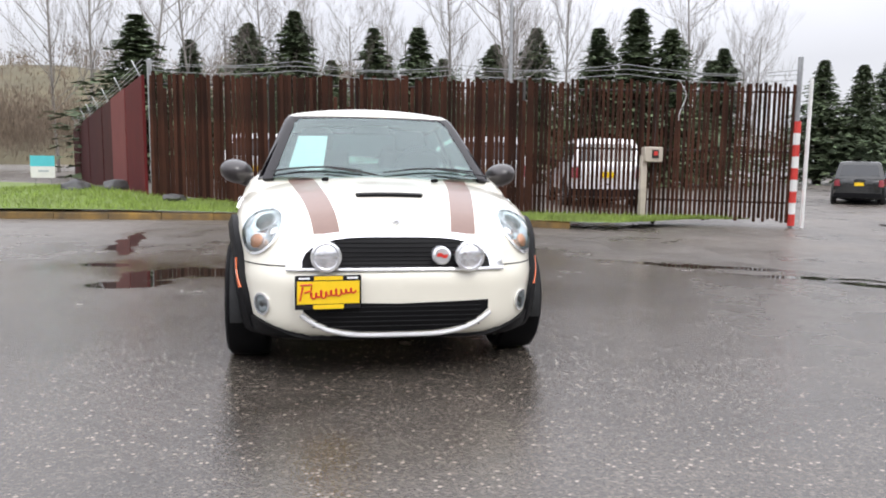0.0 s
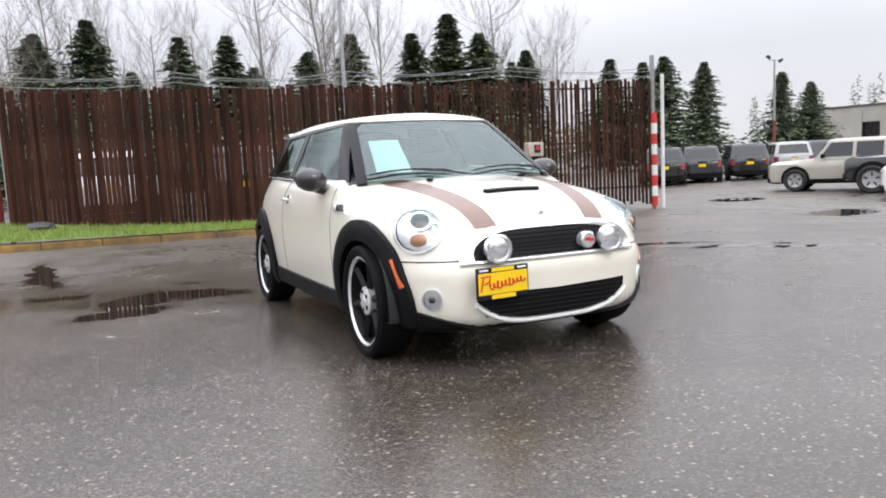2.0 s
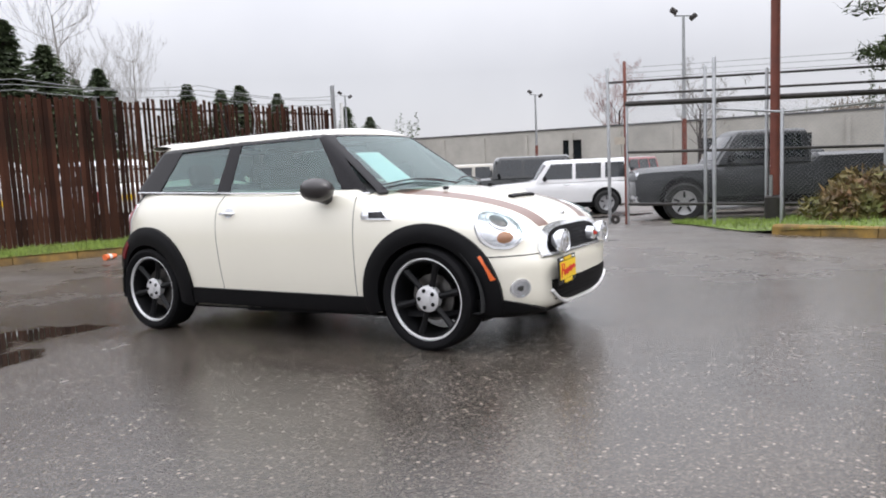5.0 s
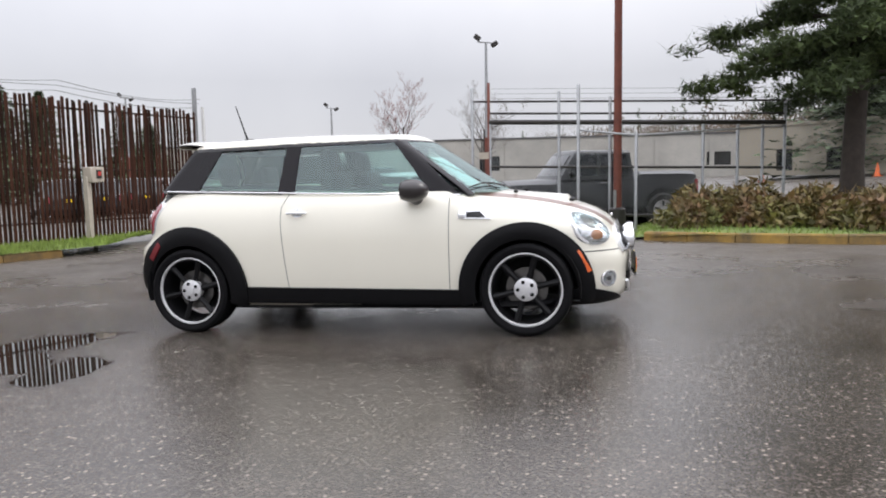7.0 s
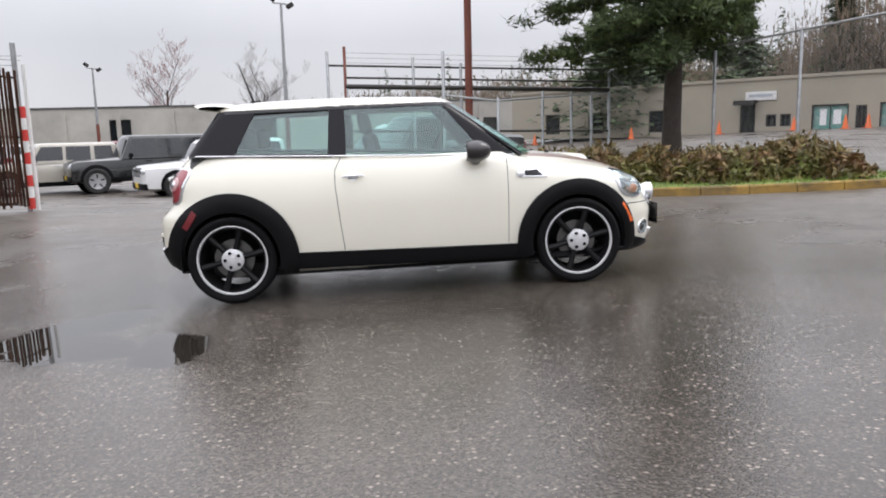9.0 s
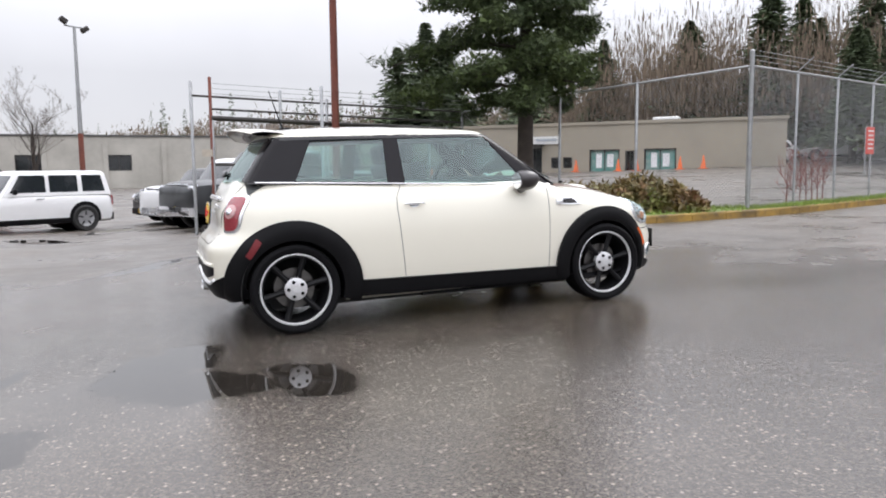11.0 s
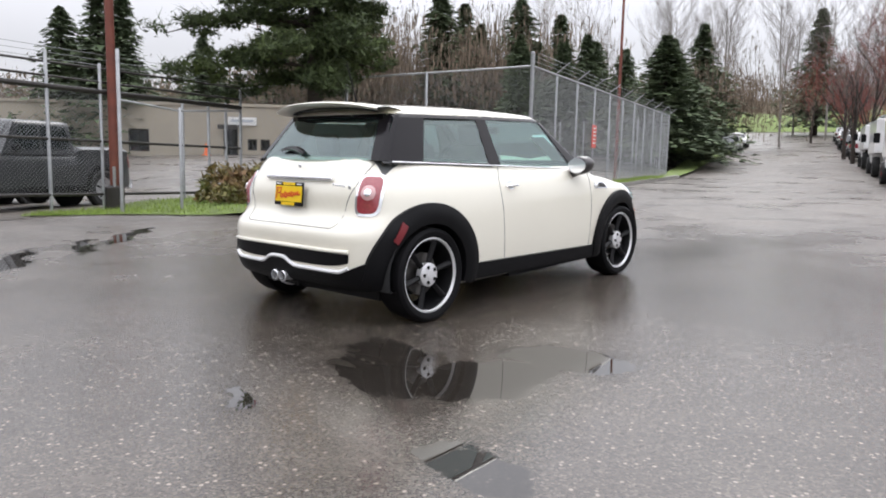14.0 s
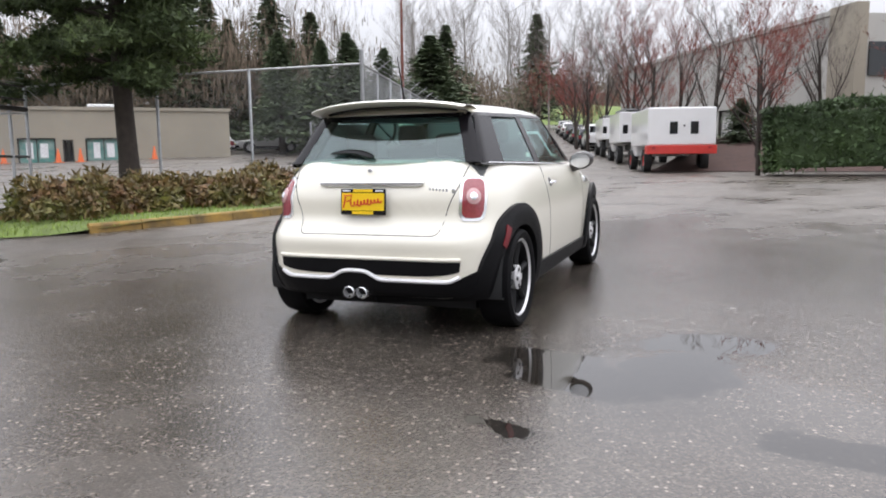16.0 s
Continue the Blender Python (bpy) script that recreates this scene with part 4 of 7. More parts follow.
# wheels
def wheel(s, y):
    m = pose(s * 0.725, y, 0.31)
    def place(bm):
        if s < 0:
            bmesh.ops.scale(bm, vec=(-1, 1, 1), verts=bm.verts)
        bmesh.ops.transform(bm, matrix=m, verts=bm.verts)
        return bm
    w = part("wheel", place(lathe([(0.248, -0.09), (0.252, 0.086), (0.238, 0.090), (0.230, 0.074), (0.222, 0.05), (0.222, -0.09)], "x", 56)), M_LIP, car, "black six-spoke alloy wheel with polished lip")
    part("tyre", place(lathe([(0.245, -0.10), (0.285, -0.108), (0.304, -0.095), (0.31, -0.05), (0.31, 0.05), (0.304, 0.092), (0.285, 0.106), (0.262, 0.104), (0.247, 0.094), (0.240, 0.0)], "x", 56)), M_RUBBER, w, "black low-profile tyre")
    part("rim_barrel", place(lathe([(0.231, 0.076), (0.224, 0.078), (0.214, 0.05), (0.205, -0.06), (0.20, -0.09), (0.224, -0.09)], "x", 48)), M_SPOKE, w)
    part("brake_disc", place(lathe([(0.14, -0.02), (0.14, 0.0), (0.03, 0.0), (0.03, -0.02)], "x", 40)), M_DISC, w)
    for k in range(6):
        bm = bmesh.new()
        pts = [(0.050, 0.050, 0.024), (0.047, 0.12, 0.018), (0.058, 0.222, 0.026)]
        rings = []
        for ax, r, hw in pts:
            rings.append([bm.verts.new((ax + dx, dy, r)) for dx, dy in ((0.012, -hw * 0.6), (0.018, 0), (0.012, hw * 0.6), (-0.004, hw), (-0.018, 0.5 * hw), (-0.018, -0.5 * hw), (-0.004, -hw))])
        for r0, r1 in zip(rings, rings[1:]):
            for j in range(7):
                bm.faces.new((r0[j], r0[(j + 1) % 7], r1[(j + 1) % 7], r1[j]))
        bm.faces.new(rings[0]), bm.faces.new(rings[-1])
        bmesh.ops.transform(bm, matrix=pose(0, 0, 0, 60 * k + 17), verts=bm.verts)
        part("spoke", place(bm), M_SPOKE, w)
    part("hub_cap", place(lathe([(0.078, 0.03), (0.078, 0.070), (0.066, 0.078), (0.030, 0.080), (0.028, 0.086), (0.0, 0.088)], "x", 18, closed=False)), M_HUBCAP, w, "silver wheel centre")
    for k in range(5):
        a = 2 * math.pi * k / 5
        bm = lathe([(0.013, 0.0), (0.013, 0.013), (0.0, 0.013)], "x", 8, closed=False)
        bmesh.ops.transform(bm, matrix=Matrix.Translation((0.07, 0.052 * math.cos(a), 0.052 * math.sin(a))), verts=bm.verts)
        part("wheel_nut", place(bm), M_GLOSSBLACK, w)


for wy in HUBS:
    for ws in (-1, 1):
        wheel(ws, wy)

# ---- yard: lawn, kerbs, fences, poles, buildings ----
M_GRASS = mat("grass", (0.16, 0.23, 0.045), 0.85, color2=(0.10, 0.13, 0.04), scale=1.5, bump=0.8, bump_scale=30)
M_BLADE = mat("grass_blade", (0.23, 0.33, 0.055), 0.75, color2=(0.17, 0.22, 0.055), scale=0.8, rand=0.4, island=True)
M_KERB = mat("yellow_kerb", (0.40, 0.235, 0.035), 0.6, color2=(0.075, 0.058, 0.035), scale=2.2, bump=0.4, bump_scale=40, rough2=0.8, rand=0.12)
M_KERBDIRTY = mat("dirty_yellow_kerb", (0.26, 0.15, 0.03), 0.65, color2=(0.035, 0.03, 0.022), scale=2.6, bump=0.4, bump_scale=40, rand=0.2)
M_KERBGREY = mat("concrete_kerb", (0.30, 0.29, 0.26), 0.6, color2=(0.17, 0.165, 0.15), scale=4, bump=0.4, bump_scale=40, rand=0.12)
M_SLAT = mat("brown_slat", (0.070, 0.026, 0.015), 0.75, color2=(0.018, 0.010, 0.0075), scale=1.9, bump=0.3, bump_scale=60, rand=0.5, spec=0.12)
M_MAROON = mat("maroon_sheet", (0.115, 0.016, 0.017), 0.75, color2=(0.085, 0.014, 0.015), scale=1.2, bump=0.1, bump_scale=12, spec=0.15)
M_MAROONDARK = mat("dark_maroon_sheet", (0.062, 0.014, 0.014), 0.75, color2=(0.042, 0.012, 0.012), scale=1.2, bump=0.1, bump_scale=12, spec=0.15)
M_MAROONPALE = mat("faded_maroon_sheet", (0.19, 0.05, 0.048), 0.7, color2=(0.15, 0.04, 0.04), scale=1.2, bump=0.1, bump_scale=12, spec=0.2)
M_GALV = mat("galvanised_steel", (0.42, 0.43, 0.44), 0.42, metal=0.6, vary=0.3, scale=9, bump=0.1)
M_WIRE = mat("fence_wire", (0.34, 0.35, 0.36), 0.5, metal=0.4, vary=0.2, scale=3)
M_RUST = mat("rust_red_paint", (0.20, 0.052, 0.03), 0.5, color2=(0.12, 0.04, 0.03), scale=3, bump=0.25, bump_scale=50, rough2=0.75)
M_DARKSTEEL = mat("dark_steel", (0.05, 0.045, 0.042), 0.5, metal=0.4, vary=0.4, scale=5)
M_WHITEPAINT = mat("white_paint", (0.78, 0.78, 0.76), 0.45, vary=0.15, scale=4)
M_REDPAINT = mat("red_paint", (0.62, 0.05, 0.04), 0.45, vary=0.2, scale=6)
M_SIGNRED = mat("sign_red", (0.70, 0.14, 0.12), 0.5, vary=0.1, scale=10)
M_PEDESTAL = mat("pedestal_paint", (0.52, 0.46, 0.38), 0.55, vary=0.2, scale=8, bump=0.1)
M_CONCRETE = mat("stained_concrete", (0.54, 0.52, 0.47), 0.85, color2=(0.35, 0.335, 0.30), scale=0.25, bump=0.2, bump_scale=4)
M_BEIGE = mat("beige_render", (0.38, 0.34, 0.27), 0.85, color2=(0.32, 0.29, 0.235), scale=0.35, bump=0.2, bump_scale=8)
M_PALE = mat("pale_concrete", (0.50, 0.49, 0.46), 0.85, color2=(0.42, 0.41, 0.38), scale=0.3, bump=0.2, bump_scale=4)
M_ROOF = mat("roof_felt", (0.10, 0.10, 0.10), 0.8, vary=0.3, scale=0.7)
M_WINDOW = mat("dark_window", (0.02, 0.024, 0.028), 0.08, coat=0.5, vary=0.3, scale=0.6)
M_TEAL = mat("teal_panel", (0.05, 0.28, 0.24), 0.4, color2=(0.35, 0.45, 0.42), scale=2.5)
M_CYAN = mat("cyan_sign", (0.10, 0.55, 0.62), 0.5, vary=0.1, scale=5)
M_CONE = mat("orange_cone", (0.85, 0.18, 0.05), 0.5, vary=0.15, scale=9)
M_ROCK = mat("dark_rock", (0.085, 0.085, 0.085), 0.6, color2=(0.045, 0.045, 0.045), scale=5, bump=0.8, bump_scale=15)
M_BARK_CHIP = mat("bark_mulch", (0.085, 0.045, 0.035), 0.9, color2=(0.05, 0.028, 0.024), scale=4, bump=1.0, bump_scale=25)
M_BACKHILL = mat("winter_hillside", (0.15, 0.13, 0.075), 0.95, color2=(0.09, 0.08, 0.05), scale=0.10, bump=1.0, bump_scale=0.8)

FENCE_W, FENCE_E = Vector((-3.4, 10.15)), Vector((8.15, 6.62))


def lawn_z(x, y):
    mound = 0.30 * np.exp(-(((x + 4.5) / 3.2) ** 2 + ((y - 12.0) / 3.0) ** 2))
    return ground_z(x, y) + 0.12 + mound


def catmull(pts, n):
    pts = np.asarray(pts, float)
    s = np.r_[0, np.cumsum(np.linalg.norm(np.diff(pts, axis=0), axis=1))]
    t = np.linspace(0, s[-1], n)
    return np.stack([curve(t, s, pts[:, 0]), curve(t, s, pts[:, 1])], -1)


def strip_sheet(name, front, back, n, m, zf, material, label, edge=0.0):
    F, B = catmull(front, n), catmull(back, n)
    v = np.linspace(0, 1, m)[None, :, None]
    G = F[:, None] * (1 - v) + B[:, None] * v
    P = np.concatenate([G, zf(G[..., 0], G[..., 1])[..., None]], -1)
    ob = grid_mesh(name, P, material)
    return tagged(ob, label, "lawn", kind="structure"), P


KERB_WEST = [(-40, 12.0), (-14, 9.3), (-6, 8.15), (-2, 7.85), (1, 7.40), (3.2, 6.65), (4.6, 6.25), (5.3, 6.45), (5.7, 7.0)]
LAWN_BACK = [(-40, 40), (-20, 27), (-9, 22), (-3.7, 10.5), (1.0, 8.95), (3.2, 8.25), (4.6, 7.8), (5.3, 7.6), (7.6, 6.9)]
lawn, LAWN_P = strip_sheet("lawn", KERB_WEST, LAWN_BACK, 70, 14, lawn_z, M_GRASS, "green winter grass verge before the slatted fence")
KERB_EAST = [(9.2, -0.2), (7.9, -0.95), (6.45, -2.15), (5.65, -3.6), (5.1, -5.2), (4.9, -6.8), (4.85, -8.2), (5.2, -9.8), (6.0, -12.5), (7.6, -18), (9.4, -25), (13.5, -38), (20, -60)]
VERGE_BACK = [(9.9, 0.1), (10.5, -1.0), (11.0, -3.0), (11.0, -5.0), (9.3, -6.8), (7.6, -7.8), (5.9, -9.3), (6.2, -10.5), (7.0, -13), (8.5, -18.4), (10.4, -25.2), (15, -38), (22, -60)]
verge, VERGE_P = strip_sheet("verge", KERB_EAST, VERGE_BACK, 90, 8, lambda x, y: ground_z(x, y) + 0.015 + 0.10 * np.clip((-2.05 - y) / 0.5, 0, 1), M_GRASS, "grass verge along the chain-link fence")


def blades(name, P, count, seed, label, keep):
    """Short grass as one mesh of loose blades."""
    rnd = np.random.RandomState(seed)
    n, m, _ = P.shape
    v, f = [], []
    k = 0
    while k < count:
        i, j = rnd.randint(n - 1), rnd.randint(m - 1)
        a, b = rnd.rand(2)
        p = (P[i, j] * (1 - a) + P[i + 1, j] * a) * (1 - b) + (P[i, j + 1] * (1 - a) + P[i + 1, j + 1] * a) * b
        if not keep(p):
            if rnd.rand() < 0.02:
                k += 1
            continue
        h = 0.04 + 0.07 * rnd.rand() ** 2
        th = rnd.rand() * 6.283
        d = np.array([math.cos(th), math.sin(th), 0]) * 0.008
        lean = np.array([rnd.randn(), rnd.randn(), 0]) * 0.02
        c = len(v)
        v += [p - d, p + d, p + lean + np.array([0, 0, h])]
        f.append((c, c + 1, c + 2))
        k += 1
    me = bpy.data.meshes.new(name)
    me.from_pydata([tuple(q) for q in v], [], f)
    me.materials.append(M_BLADE)
    tagged(new(name, me), label, "grass", kind="stuff")


blades("grass_tufts", LAWN_P, 26000, 3, "short green grass blades on the verge", lambda p: p[0] > -9 and p[1] < 16)
blades("grass_tufts", VERGE_P, 15000, 4, "short green grass blades under the fence", lambda p: p[1] > -22)


def kerb(pts, height, material, label, n, tail=None):
    C = catmull(pts, n)
    root = thing("kerb", Matrix.Identity(4), label, "kerb", kind="structure")
    for i in range(n - 1):
        a, b = Vector(C[i]), Vector(C[i + 1])
        d = (b - a).normalized()
        nrm = Vector((-d.y, d.x))
        bm = bmesh.new()
        prof = ((-0.02, -0.12), (0.0, height - 0.025), (0.025, height), (0.13, height + 0.004), (0.15, height - 0.01), (0.15, -0.12))
        gap = 0.006
        rings = []
        for p in (a + d * gap, b - d * gap):
            rings.append([bm.verts.new((p.x + nrm.x * o * SIDE, p.y + nrm.y * o * SIDE, gz(p.x, p.y) + z)) for o, z in prof])
        for j in range(5):
            bm.faces.new((rings[0][j], rings[0][j + 1], rings[1][j + 1], rings[1][j]))
        bm.faces.new(rings[0]), bm.faces.new(rings[1])
        part("kerb_stone", bm, material if tail is None or i < tail else M_KERBGREY, root, shade=False)


SIDE = 1
kerb(KERB_WEST[1:6] + [(3.9, 6.40)], 0.12, M_KERBDIRTY, "worn yellow-painted kerb along the grass", 22)
SIDE = 1
kerb(KERB_EAST[2:11], 0.13, M_KERB, "yellow-painted kerb curving along the verge", 34, tail=17)


def post(p, h, r, material, name="fence_post", parent=None, base=None, cap=True):
    z0 = gz(*p) - 0.05 if base is None else base
    bm = tube([(p[0], p[1], z0), (p[0], p[1], h - 0.02), (p[0], p[1], h)], [r, r, r * 0.5], 10)
    return part(name, bm, material, parent)


def chain_link(a, b, z0, z1a, z1b, parent, pitch=0.075):
    """Woven diagonal wires between two posts."""
    a, b = Vector(a), Vector(b)
    L = (b - a).length
    d = (b - a) / L
    H0 = max(z1a, z1b) - z0
    v, f = [], []
    n = int((L + H0) / pitch)
    nrm = Vector((-d.y, d.x, 0)) * 0.0022
    for sgn in (1, -1):
        for k in range(n):
            s0 = -H0 + k * pitch
            lo, hi = (max(0, s0), min(L, s0 + H0))
            if hi - lo < 0.02:
                continue
            pts = []
            for s in (lo, hi):
                z = (s - s0) if sgn > 0 else H0 - (s - s0)
                top = (z1a * (1 - s / L) + z1b * s / L)
                pts.append(Vector((a.x + d.x * s, a.y + d.y * s, min(z0 + z, top))))
            c = len(v)
            up = Vector((0, 0, 0.0022))
            for p in pts:
                v += [p + nrm, p - nrm + up, p - nrm - up]
            f += [(c, c + 1, c + 4, c + 3), (c + 1, c + 2, c + 5, c + 4), (c + 2, c, c + 3, c + 5)]
    me = bpy.data.meshes.new("chain_link")
    me.from_pydata([tuple(q) for q in v], [], f)
    me.materials.append(M_WIRE)
    ob = new("chain_link", me)
    ob.parent = parent
    tagged(ob, "woven grey wire mesh", kind="stuff")
    return ob


# brown slatted fence
slat_fence = thing("slatted_fence", Matrix.Identity(4), "dark brown weathered slat fence with chain-link frame and barbed wire", "fence")
fdir = (FENCE_E - FENCE_W).normalized()
flen = (FENCE_E - FENCE_W).length
fnrm = Vector((fdir.y, -fdir.x))


def fence_base(s):
    p = FENCE_W + fdir * s
    return float(lawn_z(np.array(p.x), np.array(p.y))) - 0.02


def fence_top(s):
    return 2.63 - 0.20 * s / flen


slat_meshes = []
rs = random.Random(5)
for k in range(8):
    bm = bmesh.new()
    w = 0.070 + 0.008 * rs.random()
    add_box(bm, (0, 0, 0.5), (w, 0.014, 1.0))
    for v in bm.verts:
        if v.co.z > 0.9:
            v.co.z += 0.012 * rs.random() - 0.006
            v.co.x *= 0.9 + 0.1 * rs.random()
    me = bpy.data.meshes.new("slat")
    bm.to_mesh(me)
    bm.free()
    me.materials.append(M_SLAT)
    slat_meshes.append(me)
s = 0.05
while s < flen - 0.04:
    if rs.random() > 0.012:
        ob = new("slat", rs.choice(slat_meshes))
        z0, z1 = fence_base(s) + rs.uniform(-0.02, 0.06), fence_top(s) + rs.uniform(-0.05, 0.05) - (rs.random() < 0.05) * rs.uniform(0.1, 0.5)
        p = FENCE_W + fdir * s
        ob.matrix_world = Matrix.Translation((p.x, p.y, z0)) @ pose(0, 0, 0, rs.uniform(-0.5, 0.5), rs.uniform(-0.5, 0.5), math.degrees(math.atan2(fdir.y, fdir.x)) + rs.uniform(-6, 6)) @ Matrix.Diagonal((1.0 if s < 7.6 else 0.72, 1, z1 - z0, 1))
        ob.parent = slat_fence
    s += 0.080
for k in range(6):
    s = 0.02 + k * (flen - 0.04) / 5
    p = FENCE_W + fdir * s - fnrm * 0.05
    tall = 2.93 if k in (0, 5) else fence_top(s) + 0.03
    post((p.x, p.y), tall, 0.045 if k in (0, 5) else 0.035, M_GALV if k in (0, 5) else M_DARKSTEEL, parent=slat_fence)
for zz in (0.35, 1.25, 2.30):
    a, b = FENCE_W - fnrm * 0.04, FENCE_E - fnrm * 0.04
    part("fence_rail", tube([(a.x, a.y, zz + 0.15), (b.x, b.y, zz)], 0.02, 6), M_DARKSTEEL, slat_fence)
for zz, sag, off in ((2.72, 0.10, 0.0), (2.80, 0.06, 0.05), (2.88, 0.12, 0.10)):
    pts = []
    for k in range(21):
        t = k / 20
        p = FENCE_W + fdir * flen * t + fnrm * off
        pts.append((p.x, p.y, zz - 0.17 * t - sag * abs(math.sin(4 * math.pi * t)) + 0.03 * math.sin(11 * t)))
    part("barbed_wire", tube(pts, 0.007, 4), M_GALV, slat_fence)
pts = [(6.1 + 0.1 * math.sin(k * 0.6), 7.12 - 0.03 * k, 2.5 - 0.09 * k) for k in range(9)]
part("loose_wire", tube(pts, 0.006, 4), M_GALV, slat_fence)
# striped guard on the end post
for k in range(9):
    bm = lathe([(0.062, 0), (0.062, 0.205), (0.05, 0.205), (0.05, 0)], "z", 14)
    p = FENCE_E - fdir * 0.02
    bmesh.ops.transform(bm, matrix=Matrix.Translation((p.x, p.y, gz(p.x, p.y) + 0.04 + 0.205 * k)), verts=bm.verts)
    part("guard_band", bm, M_REDPAINT if k % 2 == 0 else M_WHITEPAINT, slat_fence, "red and white guard band")
part("guard_pole", tube([(8.33, 6.60, gz(8.3, 6.6)), (8.35, 6.62, 2.55)], 0.035, 8), M_WHITEPAINT, slat_fence, "white painted gate pole")

# maroon sheet fence running back from the corner
maroon = thing("sheet_fence", Matrix.Identity(4), "maroon sheet-metal fence with wire along its top", "fence")
wa, wb = Vector((-3.5, 10.25)), Vector((-12.6, 38.0))
wd = (wb - wa).normalized()
wl = (wb - wa).length
cuts = [0, 3.0, 6.5] + [6.5 + (wl - 6.5) * k / 7 for k in range(1, 8)]
for k in range(len(cuts) - 1):
    bm = bmesh.new()
    a, b = wa + wd * (cuts[k] + 0.02), wa + wd * (cuts[k + 1] - 0.02)
    n = Vector((-wd.y, wd.x)) * (0.03 if k % 2 == 0 else 0.05)
    za, zb = 2.62 - 0.01 * cuts[k], 2.62 - 0.01 * cuts[k + 1]
    la, lb = float(lawn_z(np.array(a.x), np.array(a.y))) - 0.1, float(lawn_z(np.array(b.x), np.array(b.y))) - 0.1
    pr = [(a, la), (b, lb), (b, zb), (a, za)]
    f0 = [bm.verts.new((p.x + n.x, p.y + n.y, z)) for p, z in pr]
    f1 = [bm.verts.new((p.x - n.x, p.y - n.y, z)) for p, z in pr]
    bm.faces.new(f0), bm.faces.new(f1[::-1])
    for j in range(4):
        bm.faces.new((f0[j], f0[(j + 1) % 4], f1[(j + 1) % 4], f1[j]))
    part("sheet_panel", bm, (M_MAROON, M_MAROONPALE)[k] if k < 2 else M_MAROONDARK, maroon, shade=False)
for j in range(3):
    part("barbed_wire", tube([(wa.x, wa.y, 2.72 + 0.1 * j), (wb.x, wb.y, 2.42 + 0.1 * j)], 0.008, 4), M_GALV, maroon)
for k in range(8):
    p = wa + wd * (0.5 + k * 3.8)
    part("wire_arm", tube([(p.x, p.y, 2.4), (p.x, p.y, 2.66), (p.x - 0.15, p.y + 0.05, 2.95)], 0.018, 5), M_GALV, maroon)

# gate frame of steel rails with chain link
GA, GB, GE = Vector((9.90, 1.26)), Vector((9.83, 0.90)), Vector((11.0, -5.03))
gate = thing("sliding_gate", Matrix.Identity(4), "grey chain-link sliding yard gate with rusty posts and steel rails", "gate")
post(GA, 2.87, 0.032, M_GALV, "gate_post", gate)
post(GB, 2.95, 0.032, M_RUST, "gate_post", gate)
gd = (GE - GB).normalized()
glen = (GE - GB).length
for zz, r, mtl in ((2.58, 0.022, M_DARKSTEEL), (2.32, 0.022, M_DARKSTEEL), (2.14, 0.05, M_DARKSTEEL), (1.22, 0.026, M_DARKSTEEL), (0.22, 0.03, M_DARKSTEEL)):
    a = GB if zz < 2.5 else GA
    part("gate_rail", tube([(a.x, a.y, zz), (GE.x, GE.y, zz - 0.12)], r, 8), mtl, gate)
for s0, tz in ((0.02, 2.2), (1.45, 2.75), (2.5, 2.62), (4.4, 2.1), (5.1, 2.1), (5.6, 2.1), (glen, 2.45)):
    p = GB + gd * s0
    post((p.x, p.y), tz, 0.032, M_GALV, "gate_upright", gate)
post((8.41, -1.02), 2.68, 0.032, M_GALV, "guide_post", gate)
post((8.30, -2.05), 1.78, 0.028, M_GALV, "guide_post", gate)
part("brace_rail", tube([(8.41, -1.02, 1.85), (8.30, -2.05, 1.72), (11.0, -5.0, 1.95)], 0.02, 6), M_GALV, gate)
chain_link(GB, GE, 0.2, 2.1, 2.0, gate)
part("gate_wheel", lathe([(0.03, -0.02), (0.09, -0.02), (0.09, 0.02), (0.03, 0.02)], "x", 16), M_DARKSTEEL, gate).matrix_world = Matrix.Translation((9.75, 1.1, gz(9.75, 1.1) + 0.1))
bm = boxes(((0, 0, 0), (0.02, 0.2, 0.14)))
ob = part("gate_notice", bm, M_PEDESTAL, gate, shade=False)
ob.matrix_world = pose(9.78, 1.0, 1.45)
for zz in (2.62, 2.72, 2.82):
    part("barbed_wire", tube([(GB.x, GB.y, zz), (GE.x, GE.y, zz - 0.1)], 0.006, 4), M_GALV, gate)

# chain-link fence along the verge and the road
FL = [((11.0, -5.03), 2.45), ((9.3, -6.75), 2.75), ((7.62, -7.64), 2.86), ((5.53, -8.75), 3.0)]
fence_a = thing("chain_link_fence", Matrix.Identity(4), "tall grey chain-link fence behind the kerb", "fence")
for (p0, z0), (p1, z1) in zip(FL, FL[1:]):
    chain_link(p0, p1, gz(*p1) + 0.13, z0, z1, fence_a)
    part("top_rail", tube([(*p0, z0), (*p1, z1)], 0.022, 8), M_GALV, fence_a)
for p, z in FL[1:3]:
    post(p, z + 0.03, 0.032, M_GALV, parent=fence_a)
post(FL[3][0], 3.31, 0.045, M_GALV, parent=fence_a)
fence_b = thing("chain_link_fence", Matrix.Identity(4), "long chain-link fence with angled wire arms beside the road", "fence")
r0, r1 = Vector((5.53, -8.75)), Vector((10.29, -25.6))
